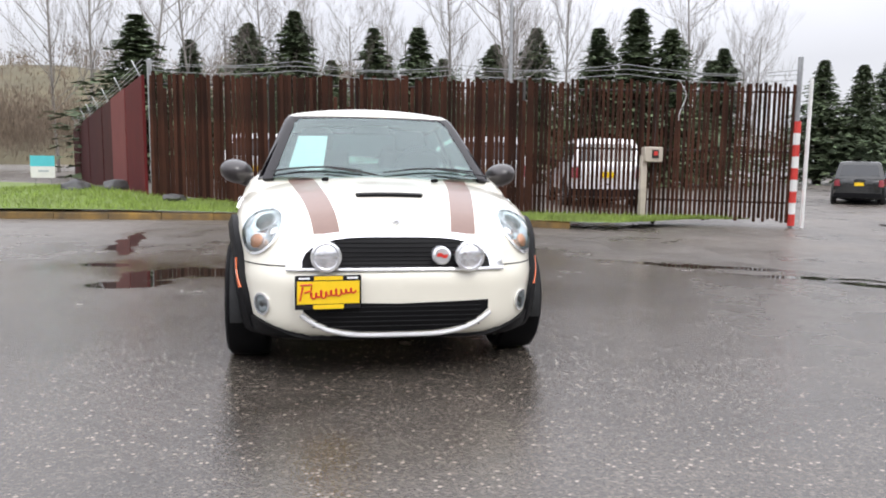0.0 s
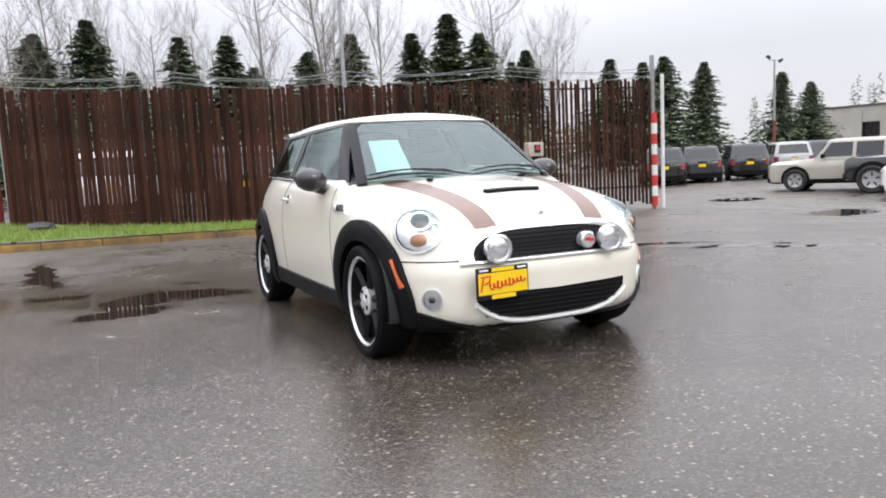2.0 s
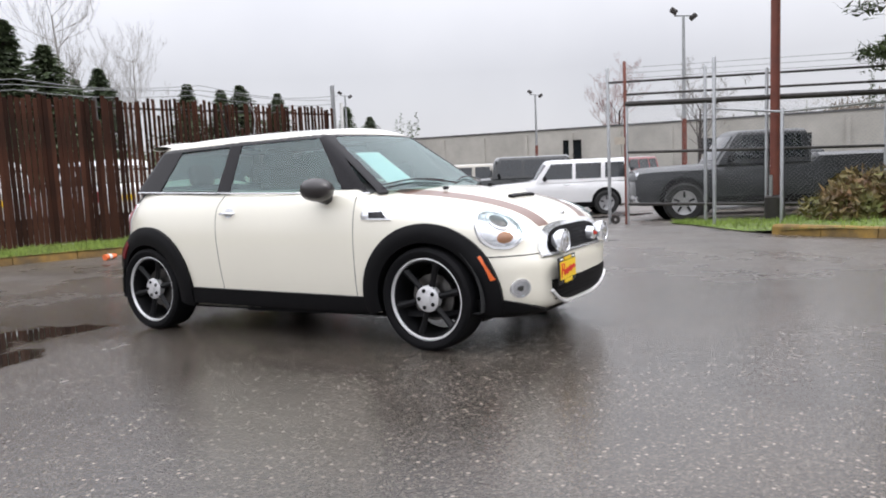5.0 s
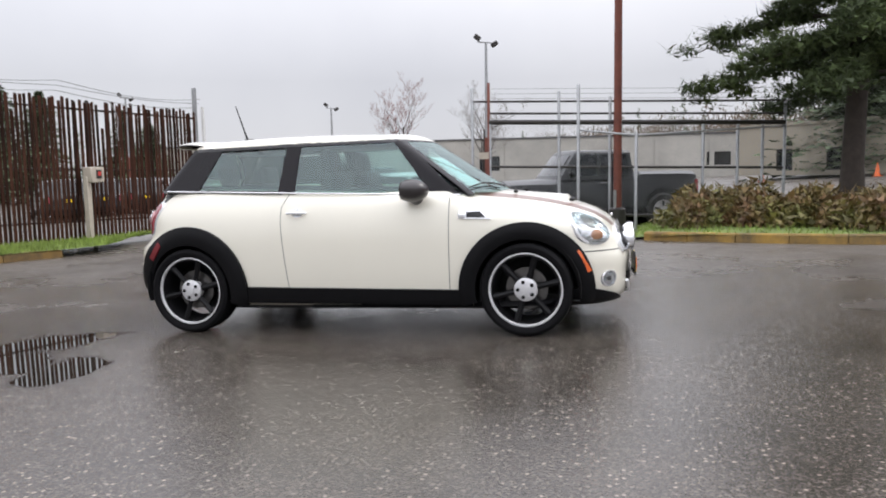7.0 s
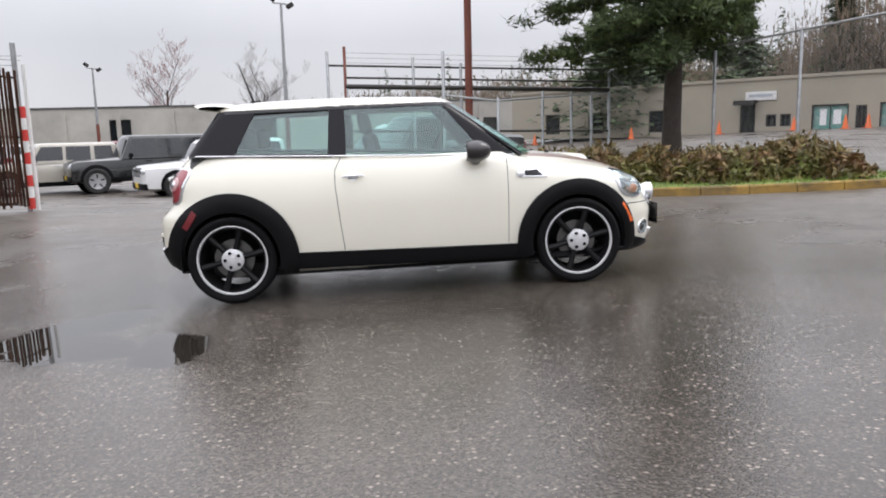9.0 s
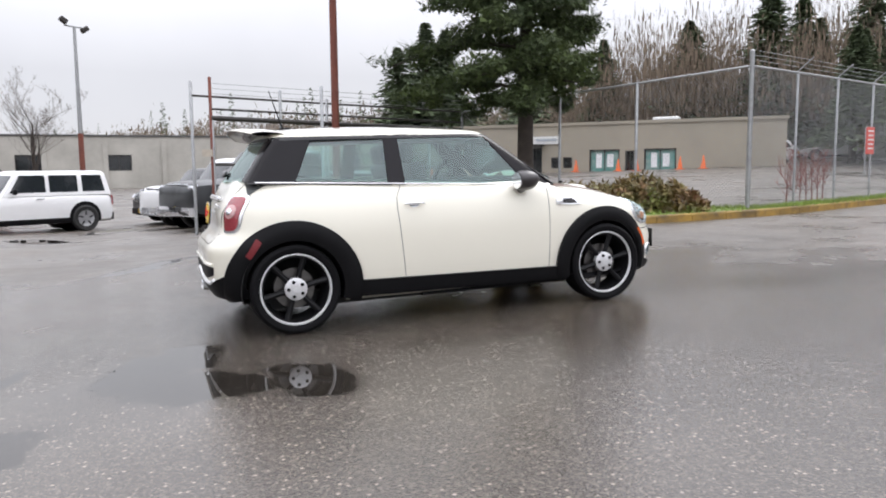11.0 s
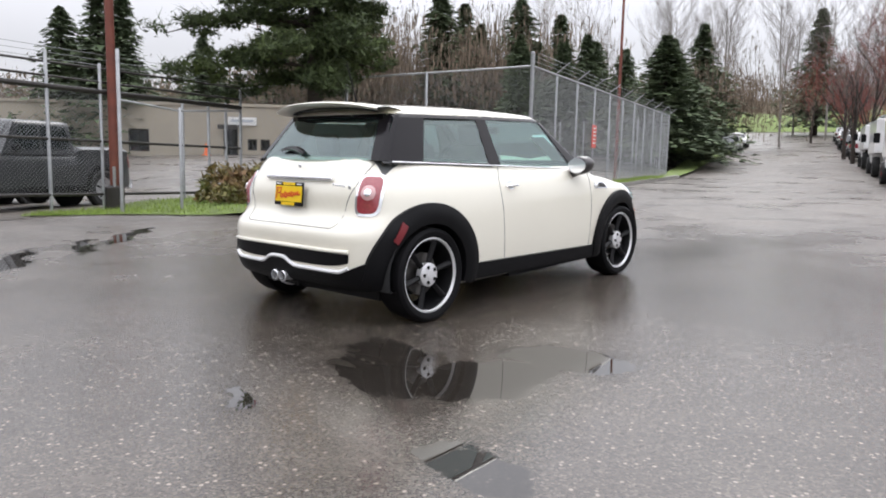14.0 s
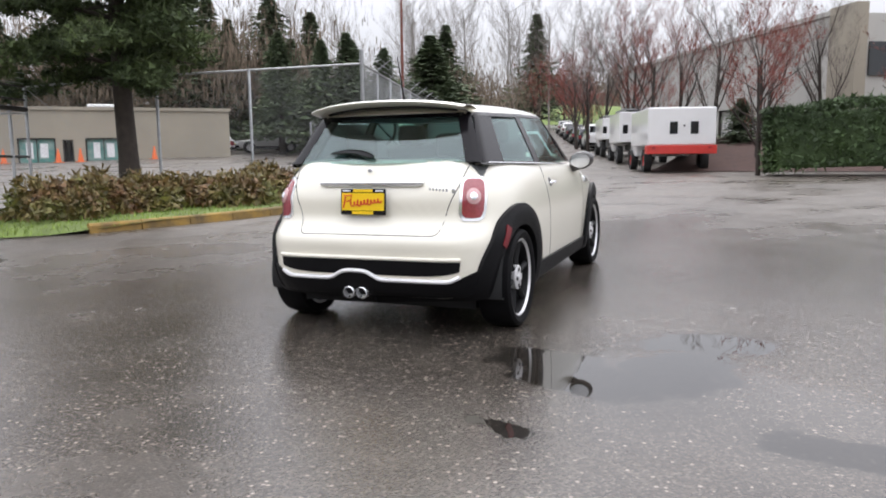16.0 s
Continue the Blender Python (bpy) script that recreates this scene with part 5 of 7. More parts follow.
for k in range(11):
    t = k / 10
    p, q = r0.lerp(r1, t), r0.lerp(r1, min(1, t + 0.1))
    zt, zq = 3.0 - 0.08 * t, 3.0 - 0.08 * min(1, t + 0.1)
    if k:
        post((p.x, p.y), zt, 0.025, M_GALV, parent=fence_b)
        part("wire_arm", tube([(p.x, p.y, zt - 0.02), (p.x + 0.05, p.y - 0.05, zt + 0.04), (p.x - 0.28, p.y - 0.1, zt + 0.28)], 0.014, 5), M_GALV, fence_b)
    if k < 10:
        chain_link((p.x, p.y), (q.x, q.y), gz(p.x, p.y) + 0.12, zt, zq, fence_b)
        part("top_rail", tube([(p.x, p.y, zt), (q.x, q.y, zq)], 0.022, 6), M_GALV, fence_b)
for j in range(3):
    part("barbed_wire", tube([(r0.x - 0.08 * j, r0.y, 3.12 + 0.07 * j), (r1.x - 0.08 * j, r1.y, 3.0 + 0.07 * j)], 0.005, 3), M_GALV, fence_b)
# far side of that yard
fence_c = thing("chain_link_fence", Matrix.Identity(4), "far chain-link fence across the neighbouring yard", "fence")
for k in range(5):
    p, q = r1.lerp(Vector((19.0, -28.5)), k / 5), r1.lerp(Vector((19.0, -28.5)), (k + 1) / 5)
    post((q.x, q.y), 2.85, 0.032, M_GALV, parent=fence_c)
    chain_link((p.x, p.y), (q.x, q.y), gz(p.x, p.y) + 0.1, 2.85, 2.85, fence_c, 0.12)
bm = boxes(((0, 0, 0), (0.03, 0.36, 0.62)), bevel=0.006)
sign = bm_ob("fence_sign", bm, M_SIGNRED)
tagged(sign, "red and white notice wired to the chain-link fence", "sign")
sign.matrix_world = pose(6.78, -13.55, 1.65, 0, 0, 14)
for k in range(5):
    bm = boxes(((-0.018, 0, 0.22 - 0.10 * k), (0.006, 0.26 - 0.04 * (k % 2), 0.035)))
    part("notice_line", bm, M_WHITEPAINT, sign, shade=False)

# poles
red_pole = thing("light_pole", Matrix.Identity(4), "tall rust-red painted steel pole on a dark base", "pole")
part("pole", tube([(10.18, -1.71, 0.0), (10.18, -1.71, 9.5)], [0.085, 0.07], 14), M_RUST, red_pole)
part("pole_base", tube([(10.18, -1.71, -0.1), (10.18, -1.71, 0.30), (10.18, -1.71, 0.34)], [0.17, 0.17, 0.12], 14), M_DARKSTEEL, red_pole)
part("conduit", tube([(10.08, -1.66, 0.3), (10.08, -1.66, 0.7)], 0.03, 8), M_GALV, red_pole)


def lamp_pole(x, y, h, yaw, label, twin=True):
    r = thing("lamp_pole", Matrix.Identity(4), label, "street lamp", group="yard lamp poles")
    part("pole", tube([(x, y, gz(x, y) - 0.2), (x, y, 0.35 * h), (x, y, h)], [0.11, 0.10, 0.06], 10), M_GALV, r)
    part("lower_sleeve", tube([(x, y, gz(x, y) - 0.2), (x, y, 0.38 * h)], [0.125, 0.115], 10), M_RUST, r)
    c, s_ = math.cos(yaw), math.sin(yaw)
    part("arm", tube([(x - 0.4 * c, y - 0.4 * s_, h), (x + 0.4 * c, y + 0.4 * s_, h + 0.05)], 0.035, 6), M_GALV, r)
    for sgn in (-1, 1) if twin else (1,):
        bm = bmesh.new()
        add_box(bm, (0, 0, 0), (0.34, 0.26, 0.22), 0.04)
        bmesh.ops.transform(bm, matrix=pose(x + sgn * 0.42 * c, y + sgn * 0.42 * s_, h + 0.10 + 0.16 * sgn, 0, -35 * sgn, math.degrees(yaw)), verts=bm.verts)
        part("lamp_head", bm, M_DARKSTEEL, r)


lamp_pole(30.9, 4.75, 7.35, 1.9, "tall yard floodlight pole with two lamp heads")
lamp_pole(50.0, 20.6, 6.3, 2.2, "tall yard floodlight pole with two lamp heads")
lamp_pole(45.0, 35.4, 7.2, 2.4, "tall yard floodlight pole with two lamp heads")
util = thing("utility_pole", Matrix.Identity(4), "slim tall brown utility pole beyond the fence", "pole")
part("pole", tube([(10.35, -21.3, 0), (10.35, -21.3, 4.2), (10.35, -21.3, 12.5)], [0.075, 0.06, 0.025], 10), M_RUST, util)
lamp_pole(8.2, 25.9, 8.4, 0.4, "tall lamp pole behind the slatted fence")

# key pedestal
ped = thing("keypad_pedestal", pose(5.54, 7.22, float(lawn_z(np.array(5.54), np.array(7.22))) - 0.03), "beige gate keypad pedestal with a small red-faced box", "pedestal")
bm = boxes(((0, 0, 0.56), (0.11, 0.09, 1.14)), bevel=0.008)
part("column", bm, M_PEDESTAL, ped)
bm = bmesh.new()
add_box(bm, (0.14, -0.03, 1.16), (0.34, 0.18, 0.27), 0.015)
part("keypad_box", bm, M_PEDESTAL, ped)
bm = boxes(((0.16, -0.125, 1.17), (0.13, 0.02, 0.15)), bevel=0.004)
part("keypad", bm, M_DARKSTEEL, ped)
bm = boxes(((0.16, -0.138, 1.18), (0.07, 0.01, 0.07)))
part("keypad_label", bm, M_REDPAINT, ped, shade=False)
bm = boxes(((0, 0, 0.0), (0.3, 0.25, 0.06)), bevel=0.01)
part("footing", bm, M_CONCRETE, ped)

# small things on the lawn
sg = thing("lawn_sign", pose(-7.7, 17.5, float(lawn_z(np.array(-7.7), np.array(17.5))), 0, 0, 8), "cyan and white lawn sign on thin legs", "sign")
part("sign_top", boxes(((0, 0, 0.78), (0.62, 0.02, 0.30))), M_CYAN, sg, shade=False)
part("sign_face", boxes(((0, 0, 0.47), (0.62, 0.02, 0.32))), M_WHITEPAINT, sg, shade=False)
part("sign_print", boxes(((0.02, -0.014, 0.50), (0.26, 0.006, 0.05))), M_INK, sg, shade=False)
for sx in (-0.2, 0.2):
    part("sign_leg", tube([(sx, 0.02, -0.05), (sx, 0.02, 0.4)], 0.012, 6), M_GALV, sg)


def rock(x, y, sx, sy, sz, seed, base):
    bm = bmesh.new()
    bmesh.ops.create_icosphere(bm, subdivisions=3, radius=1)
    for v in bm.verts:
        k = 1 + 0.30 * noise.noise(v.co * 1.3 + Vector((seed, 0, 0))) + 0.10 * noise.noise(v.co * 4 + Vector((seed, 3, 0)))
        v.co = Vector((v.co.x * sx, v.co.y * sy, max(v.co.z, -0.35) * sz)) * k
    ob = bm_ob("boulder", bm, M_ROCK, shade=True)
    ob.matrix_world = pose(x, y, base + 0.2 * sz, 0, 0, seed * 40)
    tagged(ob, "dark grey boulder lying in the grass", "rock")


for rx, ry, a, b, c, sd in ((-5.0, 10.9, 0.30, 0.2, 0.16, 1), (-4.3, 11.2, 0.34, 0.22, 0.17, 2), (-2.9, 9.6, 0.35, 0.2, 0.10, 3), (-5.9, 16.5, 0.45, 0.2, 0.10, 4)):
    rock(rx, ry, a, b, c, sd, float(lawn_z(np.array(rx), np.array(ry))))
bm = lathe([(0.0, 0.0), (0.045, 0.0), (0.04, 0.14), (0.032, 0.22), (0, 0.22)], "x", 14, closed=False)
litter = bm_ob("litter_cup", bm, M_CONE, shade=True)
litter.matrix_world = pose(2.25, 6.3, gz(2.25, 6.3) + 0.05, 0, 0, 15)
tagged(litter, "orange and white cup lying on the asphalt", "litter")
part("cup_band", lathe([(0.0425, 0.06), (0.046, 0.06), (0.042, 0.12), (0.038, 0.12)], "x", 14), M_WHITEPAINT, litter)


# buildings
def wall_building(name, a, b, depth, z0, h, material, label, openings, coping=M_ROOF):
    """A long plain building: front wall from a to b seen from the yard, with recessed openings (start, width, sill, height, material)."""
    a, b = Vector(a), Vector(b)
    d = (b - a).normalized()
    L = (b - a).length
    m = Matrix.Translation((a.x, a.y, z0)) @ Matrix.Rotation(math.atan2(d.y, d.x), 4, "Z")
    root = thing(name, m, label, "building")
    xs = sorted({0, L, *[o[0] for o in openings], *[o[0] + o[1] for o in openings]})
    for x0, x1 in zip(xs, xs[1:]):
        op = [o for o in openings if o[0] <= x0 + 1e-3 and o[0] + o[1] >= x1 - 1e-3]
        spans = [(0, h)] if not op else [(0, op[0][2]), (op[0][2] + op[0][3], h)]
        for zz0, zz1 in spans:
            if zz1 - zz0 > 0.01:
                part("wall", boxes((((x0 + x1) / 2, 0.15, (zz0 + zz1) / 2), (x1 - x0, 0.3, zz1 - zz0))), material, root, shade=False)
    for x0, w, sill, hh, mt in openings:
        win = part("window", boxes(((x0 + w / 2, 0.24, sill + hh / 2), (w - 0.02, 0.04, hh - 0.02))), mt, root, shade=False)
        bm = bmesh.new()
        for c, sz in (((x0 + w / 2, 0.1, sill + 0.04), (w, 0.1, 0.08)), ((x0 + w / 2, 0.1, sill + hh - 0.04), (w, 0.1, 0.08)), ((x0 + 0.04, 0.1, sill + hh / 2), (0.08, 0.1, hh - 0.17)), ((x0 + w - 0.04, 0.1, sill + hh / 2), (0.08, 0.1, hh - 0.17)), ((x0 + w / 2, 0.14, sill + hh / 2), (0.05, 0.05, hh - 0.17))):
            add_box(bm, c, sz)
        part("frame", bm, M_DARKSTEEL, win, shade=False)
    part("side_wall", boxes(((0.15, depth / 2 + 0.3, h / 2), (0.3, depth, h)), ((L - 0.15, depth / 2 + 0.3, h / 2), (0.3, depth, h)), ((L / 2, depth + 0.45, h / 2), (L, 0.3, h))), material, root, shade=False)
    part("roof", boxes(((L / 2, depth / 2 + 0.3, h - 0.1), (L - 0.7, depth - 0.1, 0.2))), M_ROOF, root, shade=False)
    part("coping", boxes(((L / 2, 0.15, h + 0.09), (L + 0.2, 0.5, 0.18))), coping, root, shade=False)
    return root, L


wh, whl = wall_building("warehouse", (74.8, 57.8), (77.4, -20.0), 30, -1.6, 6.2, M_CONCRETE, "long stained concrete warehouse with dark parapet", [(8, 2.2, 1.5, 3.0, M_WINDOW), (29, 2.2, 2.8, 2.2, M_WINDOW), (44, 2.4, 2.8, 1.6, M_WINDOW), (52, 2.4, 2.8, 1.6, M_WINDOW), (68, 2.4, 3.0, 1.4, M_WINDOW)])
for k in range(14):
    part("pilaster", boxes(((2.5 + 5.5 * k, -0.10, 2.9), (0.45, 0.2, 5.8))), M_CONCRETE, wh, shade=False)
of, ofl = wall_building("office_building", (50.0, -9.5), (26.8, -31.9), 9.5, 0.55, 3.2, M_BEIGE, "low beige rendered office with teal shop windows", [(3.0, 1.2, 0.3, 1.4, M_WINDOW), (6.5, 1.2, 0.3, 1.4, M_WINDOW), (11.0, 1.3, 0.3, 1.4, M_WINDOW), (16.9, 0.9, 0.05, 1.9, M_WINDOW), (18.4, 0.6, 0.5, 0.7, M_WINDOW), (19.2, 0.6, 0.5, 0.7, M_WINDOW), (20.9, 1.9, 0.15, 1.5, M_TEAL), (23.15, 0.55, 0.05, 1.5, M_WINDOW), (24.3, 1.9, 0.15, 1.5, M_TEAL)], coping=M_BEIGE)
part("fascia_sign", boxes(((18.1, -0.06, 2.30), (1.75, 0.10, 0.5))), M_WHITEPAINT, of, "white shop sign", shade=False)
part("sign_print", boxes(((18.1, -0.13, 2.32), (1.35, 0.02, 0.15))), M_INK, of, shade=False)
part("awning", boxes(((17.35, -0.4, 2.0), (1.2, 0.8, 0.10)), ((17.35, -0.78, 1.9), (1.2, 0.04, 0.25))), M_DARKSTEEL, of, shade=False)
part("roof_unit", boxes(((25.2, 3, 3.45), (1.6, 1.4, 0.5)), bevel=0.08), M_WHITEPAINT, of)
for sx, sw in ((20.9, 1.9), (24.3, 1.9)):
    part("window_poster", boxes(((sx + sw * 0.30, 0.20, 0.95), (0.35, 0.03, 0.9)), ((sx + sw * 0.68, 0.20, 0.95), (0.40, 0.03, 0.8))), M_PAPER, of, shade=False)
od = (Vector((29.4, -29.4)) - Vector((50.0, -9.5))).normalized()
on = Vector((od.y, -od.x))
for s_ in (3.0, 10.5, 16.2, 20.4, 23.0, 24.1, 26.6, 27.9):
    p = Vector((50.0, -9.5)) + od * s_ - on * -1.0
    p = Vector((50.0, -9.5)) + od * s_ + on * (1.4 if on.x < 0 else -1.4)
    c = thing("traffic_cone", pose(p.x, p.y, gz(p.x, p.y)), "orange traffic cone before the beige office", "cone", group="cones by the office")
    part("cone", lathe([(0.16, 0.04), (0.10, 0.40), (0.03, 0.75), (0.0, 0.76)], "z", 12, closed=False), M_CONE, c)
    part("cone_base", boxes(((0, 0, 0.02), (0.4, 0.4, 0.04))), M_CONE, c, shade=False)
bb, bbl = wall_building("concrete_office", (5.6, -46.0), (-5.6, -27.7), 20, 0.6, 5.75, M_PALE, "two-storey pale concrete office with ribbon windows", [(5.6, 2.6, 0.6, 1.9, M_WHITEPAINT), (9.0, 2.6, 0.6, 1.9, M_WHITEPAINT), (12.4, 2.6, 0.6, 1.9, M_WHITEPAINT)], coping=M_PALE)
part("corner_pier", boxes(((bbl + 0.55, -0.25, 2.95), (1.5, 0.5, 5.9))), M_BEIGE, bb, shade=False)
for k in range(3):
    part("ribbon_window", boxes(((bbl + 0.03, 3.2 + 4.6 * k, 4.0), (0.12, 4.2, 1.3))), M_WINDOW, bb, shade=False)
    part("ground_window", boxes(((bbl + 0.03, 3.2 + 4.6 * k, 1.6), (0.12, 4.2, 1.0))), M_WINDOW, bb, shade=False)
far_shed = wall_building("distant_building", (-62, 60), (-36, 78), 12, 0.0, 4.2, M_BEIGE, "low pale building among winter trees", [(4, 5, 1.2, 1.2, M_WINDOW), (12, 5, 1.2, 1.2, M_WINDOW), (20, 5, 1.2, 1.2, M_WINDOW)])
# white tent
tent = thing("party_tent", pose(60.0, -19.0, gz(40, -19)), "small white pointed tent in the far yard", "tent")
bm = bmesh.new()
bmesh.ops.create_cone(bm, cap_ends=True, segments=4, radius1=2.6, radius2=0.05, depth=1.2)
bmesh.ops.transform(bm, matrix=pose(0, 0, 2.4, 0, 0, 45), verts=bm.verts)
part("canopy", bm, M_WHITEPAINT, tent, shade=False)
for k in range(4):
    part("tent_leg", tube([((-1.7, 1.7)[k % 2], (-1.7, 1.7)[k // 2], 0), ((-1.7, 1.7)[k % 2], (-1.7, 1.7)[k // 2], 1.85)], 0.04, 6), M_WHITEPAINT, tent)
# bank behind the parked trucks
bkx, bky = np.meshgrid(np.linspace(0, 1, 30), np.linspace(0, 1, 12), indexing="ij")
P = np.stack([1.2 - 13 * bkx - 1.0 * bky, -22.5 + 2.6 * bkx - 14 * bky, 0 * bkx], -1)
P[..., 2] = ground_z(P[..., 0], P[..., 1]) + 0.02 + 0.95 * np.clip(bky * 3, 0, 1) * np.clip(bkx * 10 + 0.1, 0, 1)
tagged(grid_mesh("mulch_bank", P, M_BARK_CHIP), "red-brown bark mulch bank under bare trees", "ground", kind="structure")
# grass bank where the road ends
bkx, bky = np.meshgrid(np.linspace(12, 75, 40), np.linspace(0, 1, 10), indexing="ij")
P = np.stack([bkx, -112 - 14 * bky, 0 * bkx], -1)
P[..., 2] = ground_z(P[..., 0], P[..., 1]) + 0.05 + 3.0 * np.sin(bky * math.pi / 2) + 0.3 * np.sin(bkx * 0.3) * bky
tagged(grid_mesh("grass_bank", P, M_GRASS), "green grass bank at the end of the road", "ground", kind="structure")
# hillsides
def hill(name, cx, cy, rx, ry, h, label):
    u, v = np.meshgrid(np.linspace(-1, 1, 60), np.linspace(-1, 1, 24), indexing="ij")
    r2 = np.clip(1 - np.maximum(np.abs(u) ** 3, 0) - np.abs(v) ** 2, 0, 1)
    x, y = cx + rx * u, cy + ry * v
    z = h * r2 ** 0.7 + 1.2 * np.sin(x * 0.11) * r2 + 0.8 * np.sin(y * 0.17 + x * 0.05) * r2 - 2.0
    tagged(grid_mesh(name, np.stack([x, y, z], -1), M_BACKHILL), label, "hill", kind="structure")


hill("hillside", -60, 150, 120, 60, 17, "brown wooded winter hillside")
hill("hillside_east", 190, -30, 70, 150, 10, "brown wooded winter hillside")
hill("hillside_road", 60, -180, 150, 55, 17, "winter hillside above the road")

# ---- other vehicles ----
M_TYRE2 = mat("old_tyre", (0.02, 0.02, 0.02), 0.75, vary=0.3, scale=12)
M_RIM2 = mat("grey_rim", (0.5, 0.5, 0.51), 0.35, metal=0.5, vary=0.2, scale=12)
PAINT = {
    "white": mat("white_car_paint", (0.80, 0.80, 0.80), 0.3, coat=0.8, vary=0.05, scale=2),
    "black": mat("black_car_paint", (0.018, 0.02, 0.02), 0.2, coat=0.8, vary=0.2, scale=2),
    "grey": mat("grey_car_paint", (0.014, 0.016, 0.019), 0.35, coat=0.35, vary=0.1, scale=2),
    "dark": mat("dark_blue_car_paint", (0.03, 0.034, 0.042), 0.25, coat=0.8, vary=0.1, scale=2),
    "silver": mat("silver_car_paint", (0.42, 0.42, 0.42), 0.3, coat=0.8, vary=0.08, scale=2),
    "red": mat("red_car_paint", (0.22, 0.02, 0.02), 0.3, coat=0.8, vary=0.08, scale=2),
    "beige": mat("beige_car_paint", (0.44, 0.41, 0.35), 0.3, coat=0.8, vary=0.08, scale=2),
}


def heading(dx, dy):
    return math.degrees(math.atan2(dx, -dy))


MADE = {}


def vehicle(name, label, category, paint, x, y, yaw, L=4.5, W=1.8, H=1.65, hood=1.0, beltz=1.03, nose=0.85, cowl=-0.75, rake=0.9, tail=None, tail_rake=0.25, hub=0.9, wr=0.35, clear=0.24, square=8.0, bed=None, windows=None, group="", grille=True):
    """A parked vehicle, nose to its own -y; hub is the distance of the axles from the middle."""
    global MID_Y
    key = (name, paint, L, H, nose)
    if key in MADE:
        return tagged(copy_thing(MADE[key], pose(x, y, gz(x, y), 0, 0, yaw)), label, category, group)
    tail = L / 2 - 0.06 if tail is None else tail
    hl, hw = L / 2, W / 2

    def low(p):
        ax, py, pz = np.abs(p[..., 0]), p[..., 1], p[..., 2]
        wide = hw * (0.955 + 0.045 * np.clip(1 - ((pz - 0.62) / 0.5) ** 2, 0, 1))
        plan = (((ax / wide) ** square + (np.abs(py) / hl) ** square + 1e-9) ** (1 / square) - 1) * 0.8
        top = np.interp(py, (-hl - 0.05, -hl + 0.10, -hl + 0.3, cowl - 0.05, cowl + 0.2), (nose - 0.12, nose - 0.02, nose + 0.01, hood, beltz)) - 0.05 * (ax / hw) ** 2
        if bed is not None:
            top = np.where(py > tail + 0.02, bed, top)
        return smax(smax(plan, pz - top, k=0.09), clear - pz, k=0.06)

    def cab(p):
        ax, py, pz = np.abs(p[..., 0]), p[..., 1], p[..., 2]
        side = (ax - (hw * 0.93 - 0.22 * (pz - beltz))) * 0.95
        front = (cowl + rake * (pz - beltz) + 0.14 * ax**2 - py) * 0.7
        rear = (py - (tail - tail_rake * (pz - beltz))) * 0.9
        return smax(smax(side, front, k=0.06), rear, pz - (H - 0.05 * (ax / hw) ** 2), k=0.09)

    mt = PAINT[paint]
    root = thing(name, pose(x, y, gz(x, y), 0, 0, yaw), label, category, group)
    a = np.linspace(0.03, math.pi / 2, 10)
    ym = hl - 0.75
    rows = [(-ym, -math.cos(t), math.sin(t)) for t in a] + [(v, 0, 1) for v in np.linspace(-ym, ym, 34)[1:-1]] + [(ym, math.cos(t), math.sin(t)) for t in a[::-1]]
    ph = np.linspace(0, 2 * math.pi, 40, endpoint=False)
    R = np.array(rows)
    O = np.zeros((len(rows), 40, 3))
    O[..., 1], O[..., 2] = R[:, :1], 0.60
    D = np.stack([R[:, 2:] * np.cos(ph), R[:, 1:2] + 0 * ph, R[:, 2:] * np.sin(ph)], -1)
    grid_mesh("body", solve_out(low, O, D, 4.0), mt, root, close_v=True)
    # cabin
    yc = (cowl + rake * (H - beltz) + tail - tail_rake * (H - beltz)) / 2
    span = (tail - cowl) / 2
    th = np.linspace(0, 2 * math.pi, 56, endpoint=False)
    rings = []
    zs = np.linspace(beltz - 0.06, H - 0.09, 7)
    for zz in zs:
        O = np.zeros((56, 3))
        c = np.clip(np.sin(th) * 1.3, -1, 1)
        lo_y, hi_y = cowl + rake * (zz - beltz) + 0.25, tail - tail_rake * (zz - beltz) - 0.2
        O[:, 1], O[:, 2] = (lo_y + hi_y) / 2 + c * (hi_y - lo_y) / 2, zz
        Dd = np.stack([np.cos(th), np.sign(np.sin(th)) * np.abs(np.sin(th)), 0 * th], -1)
        rings.append(solve_out(cab, O, Dd, 4.0))
    last = rings[-1]
    for f_ in (0.94, 0.8, 0.5, 0.02):
        XY = np.array([0, yc]) + (last[:, :2] - np.array([0, yc])) * f_
        O = np.concatenate([XY, np.full((56, 1), beltz)], 1)
        rings.append(solve_out(cab, O, np.tile([0, 0, 1.0], (56, 1)), 3.0))
    grid_mesh("cabin", np.stack(rings, 1), mt, root, close_u=True)
    MID_Y = yc
    zb, zt = beltz + 0.03, H - 0.13
    half = W / 2 * 0.93
    plate_on("windscreen", cab, "y", -1, [(-half * 0.83, zb), (half * 0.83, zb)], [(-half * 0.74, zt), (half * 0.74, zt)], 0.006, 0.01, M_WINDOW, root, 10, 6)
    plate_on("rear_window", cab, "y", 1, [(-half * 0.8, zb + 0.03), (half * 0.8, zb + 0.03)], [(-half * 0.7, zt - 0.02), (half * 0.7, zt - 0.02)], 0.006, 0.01, M_WINDOW, root, 10, 6)
    y0, y1 = cowl + 0.28, tail - 0.22
    cuts = windows or [(y0, y0 + (y1 - y0) * 0.36), (y0 + (y1 - y0) * 0.40, y0 + (y1 - y0) * 0.70), (y0 + (y1 - y0) * 0.75, y1)]
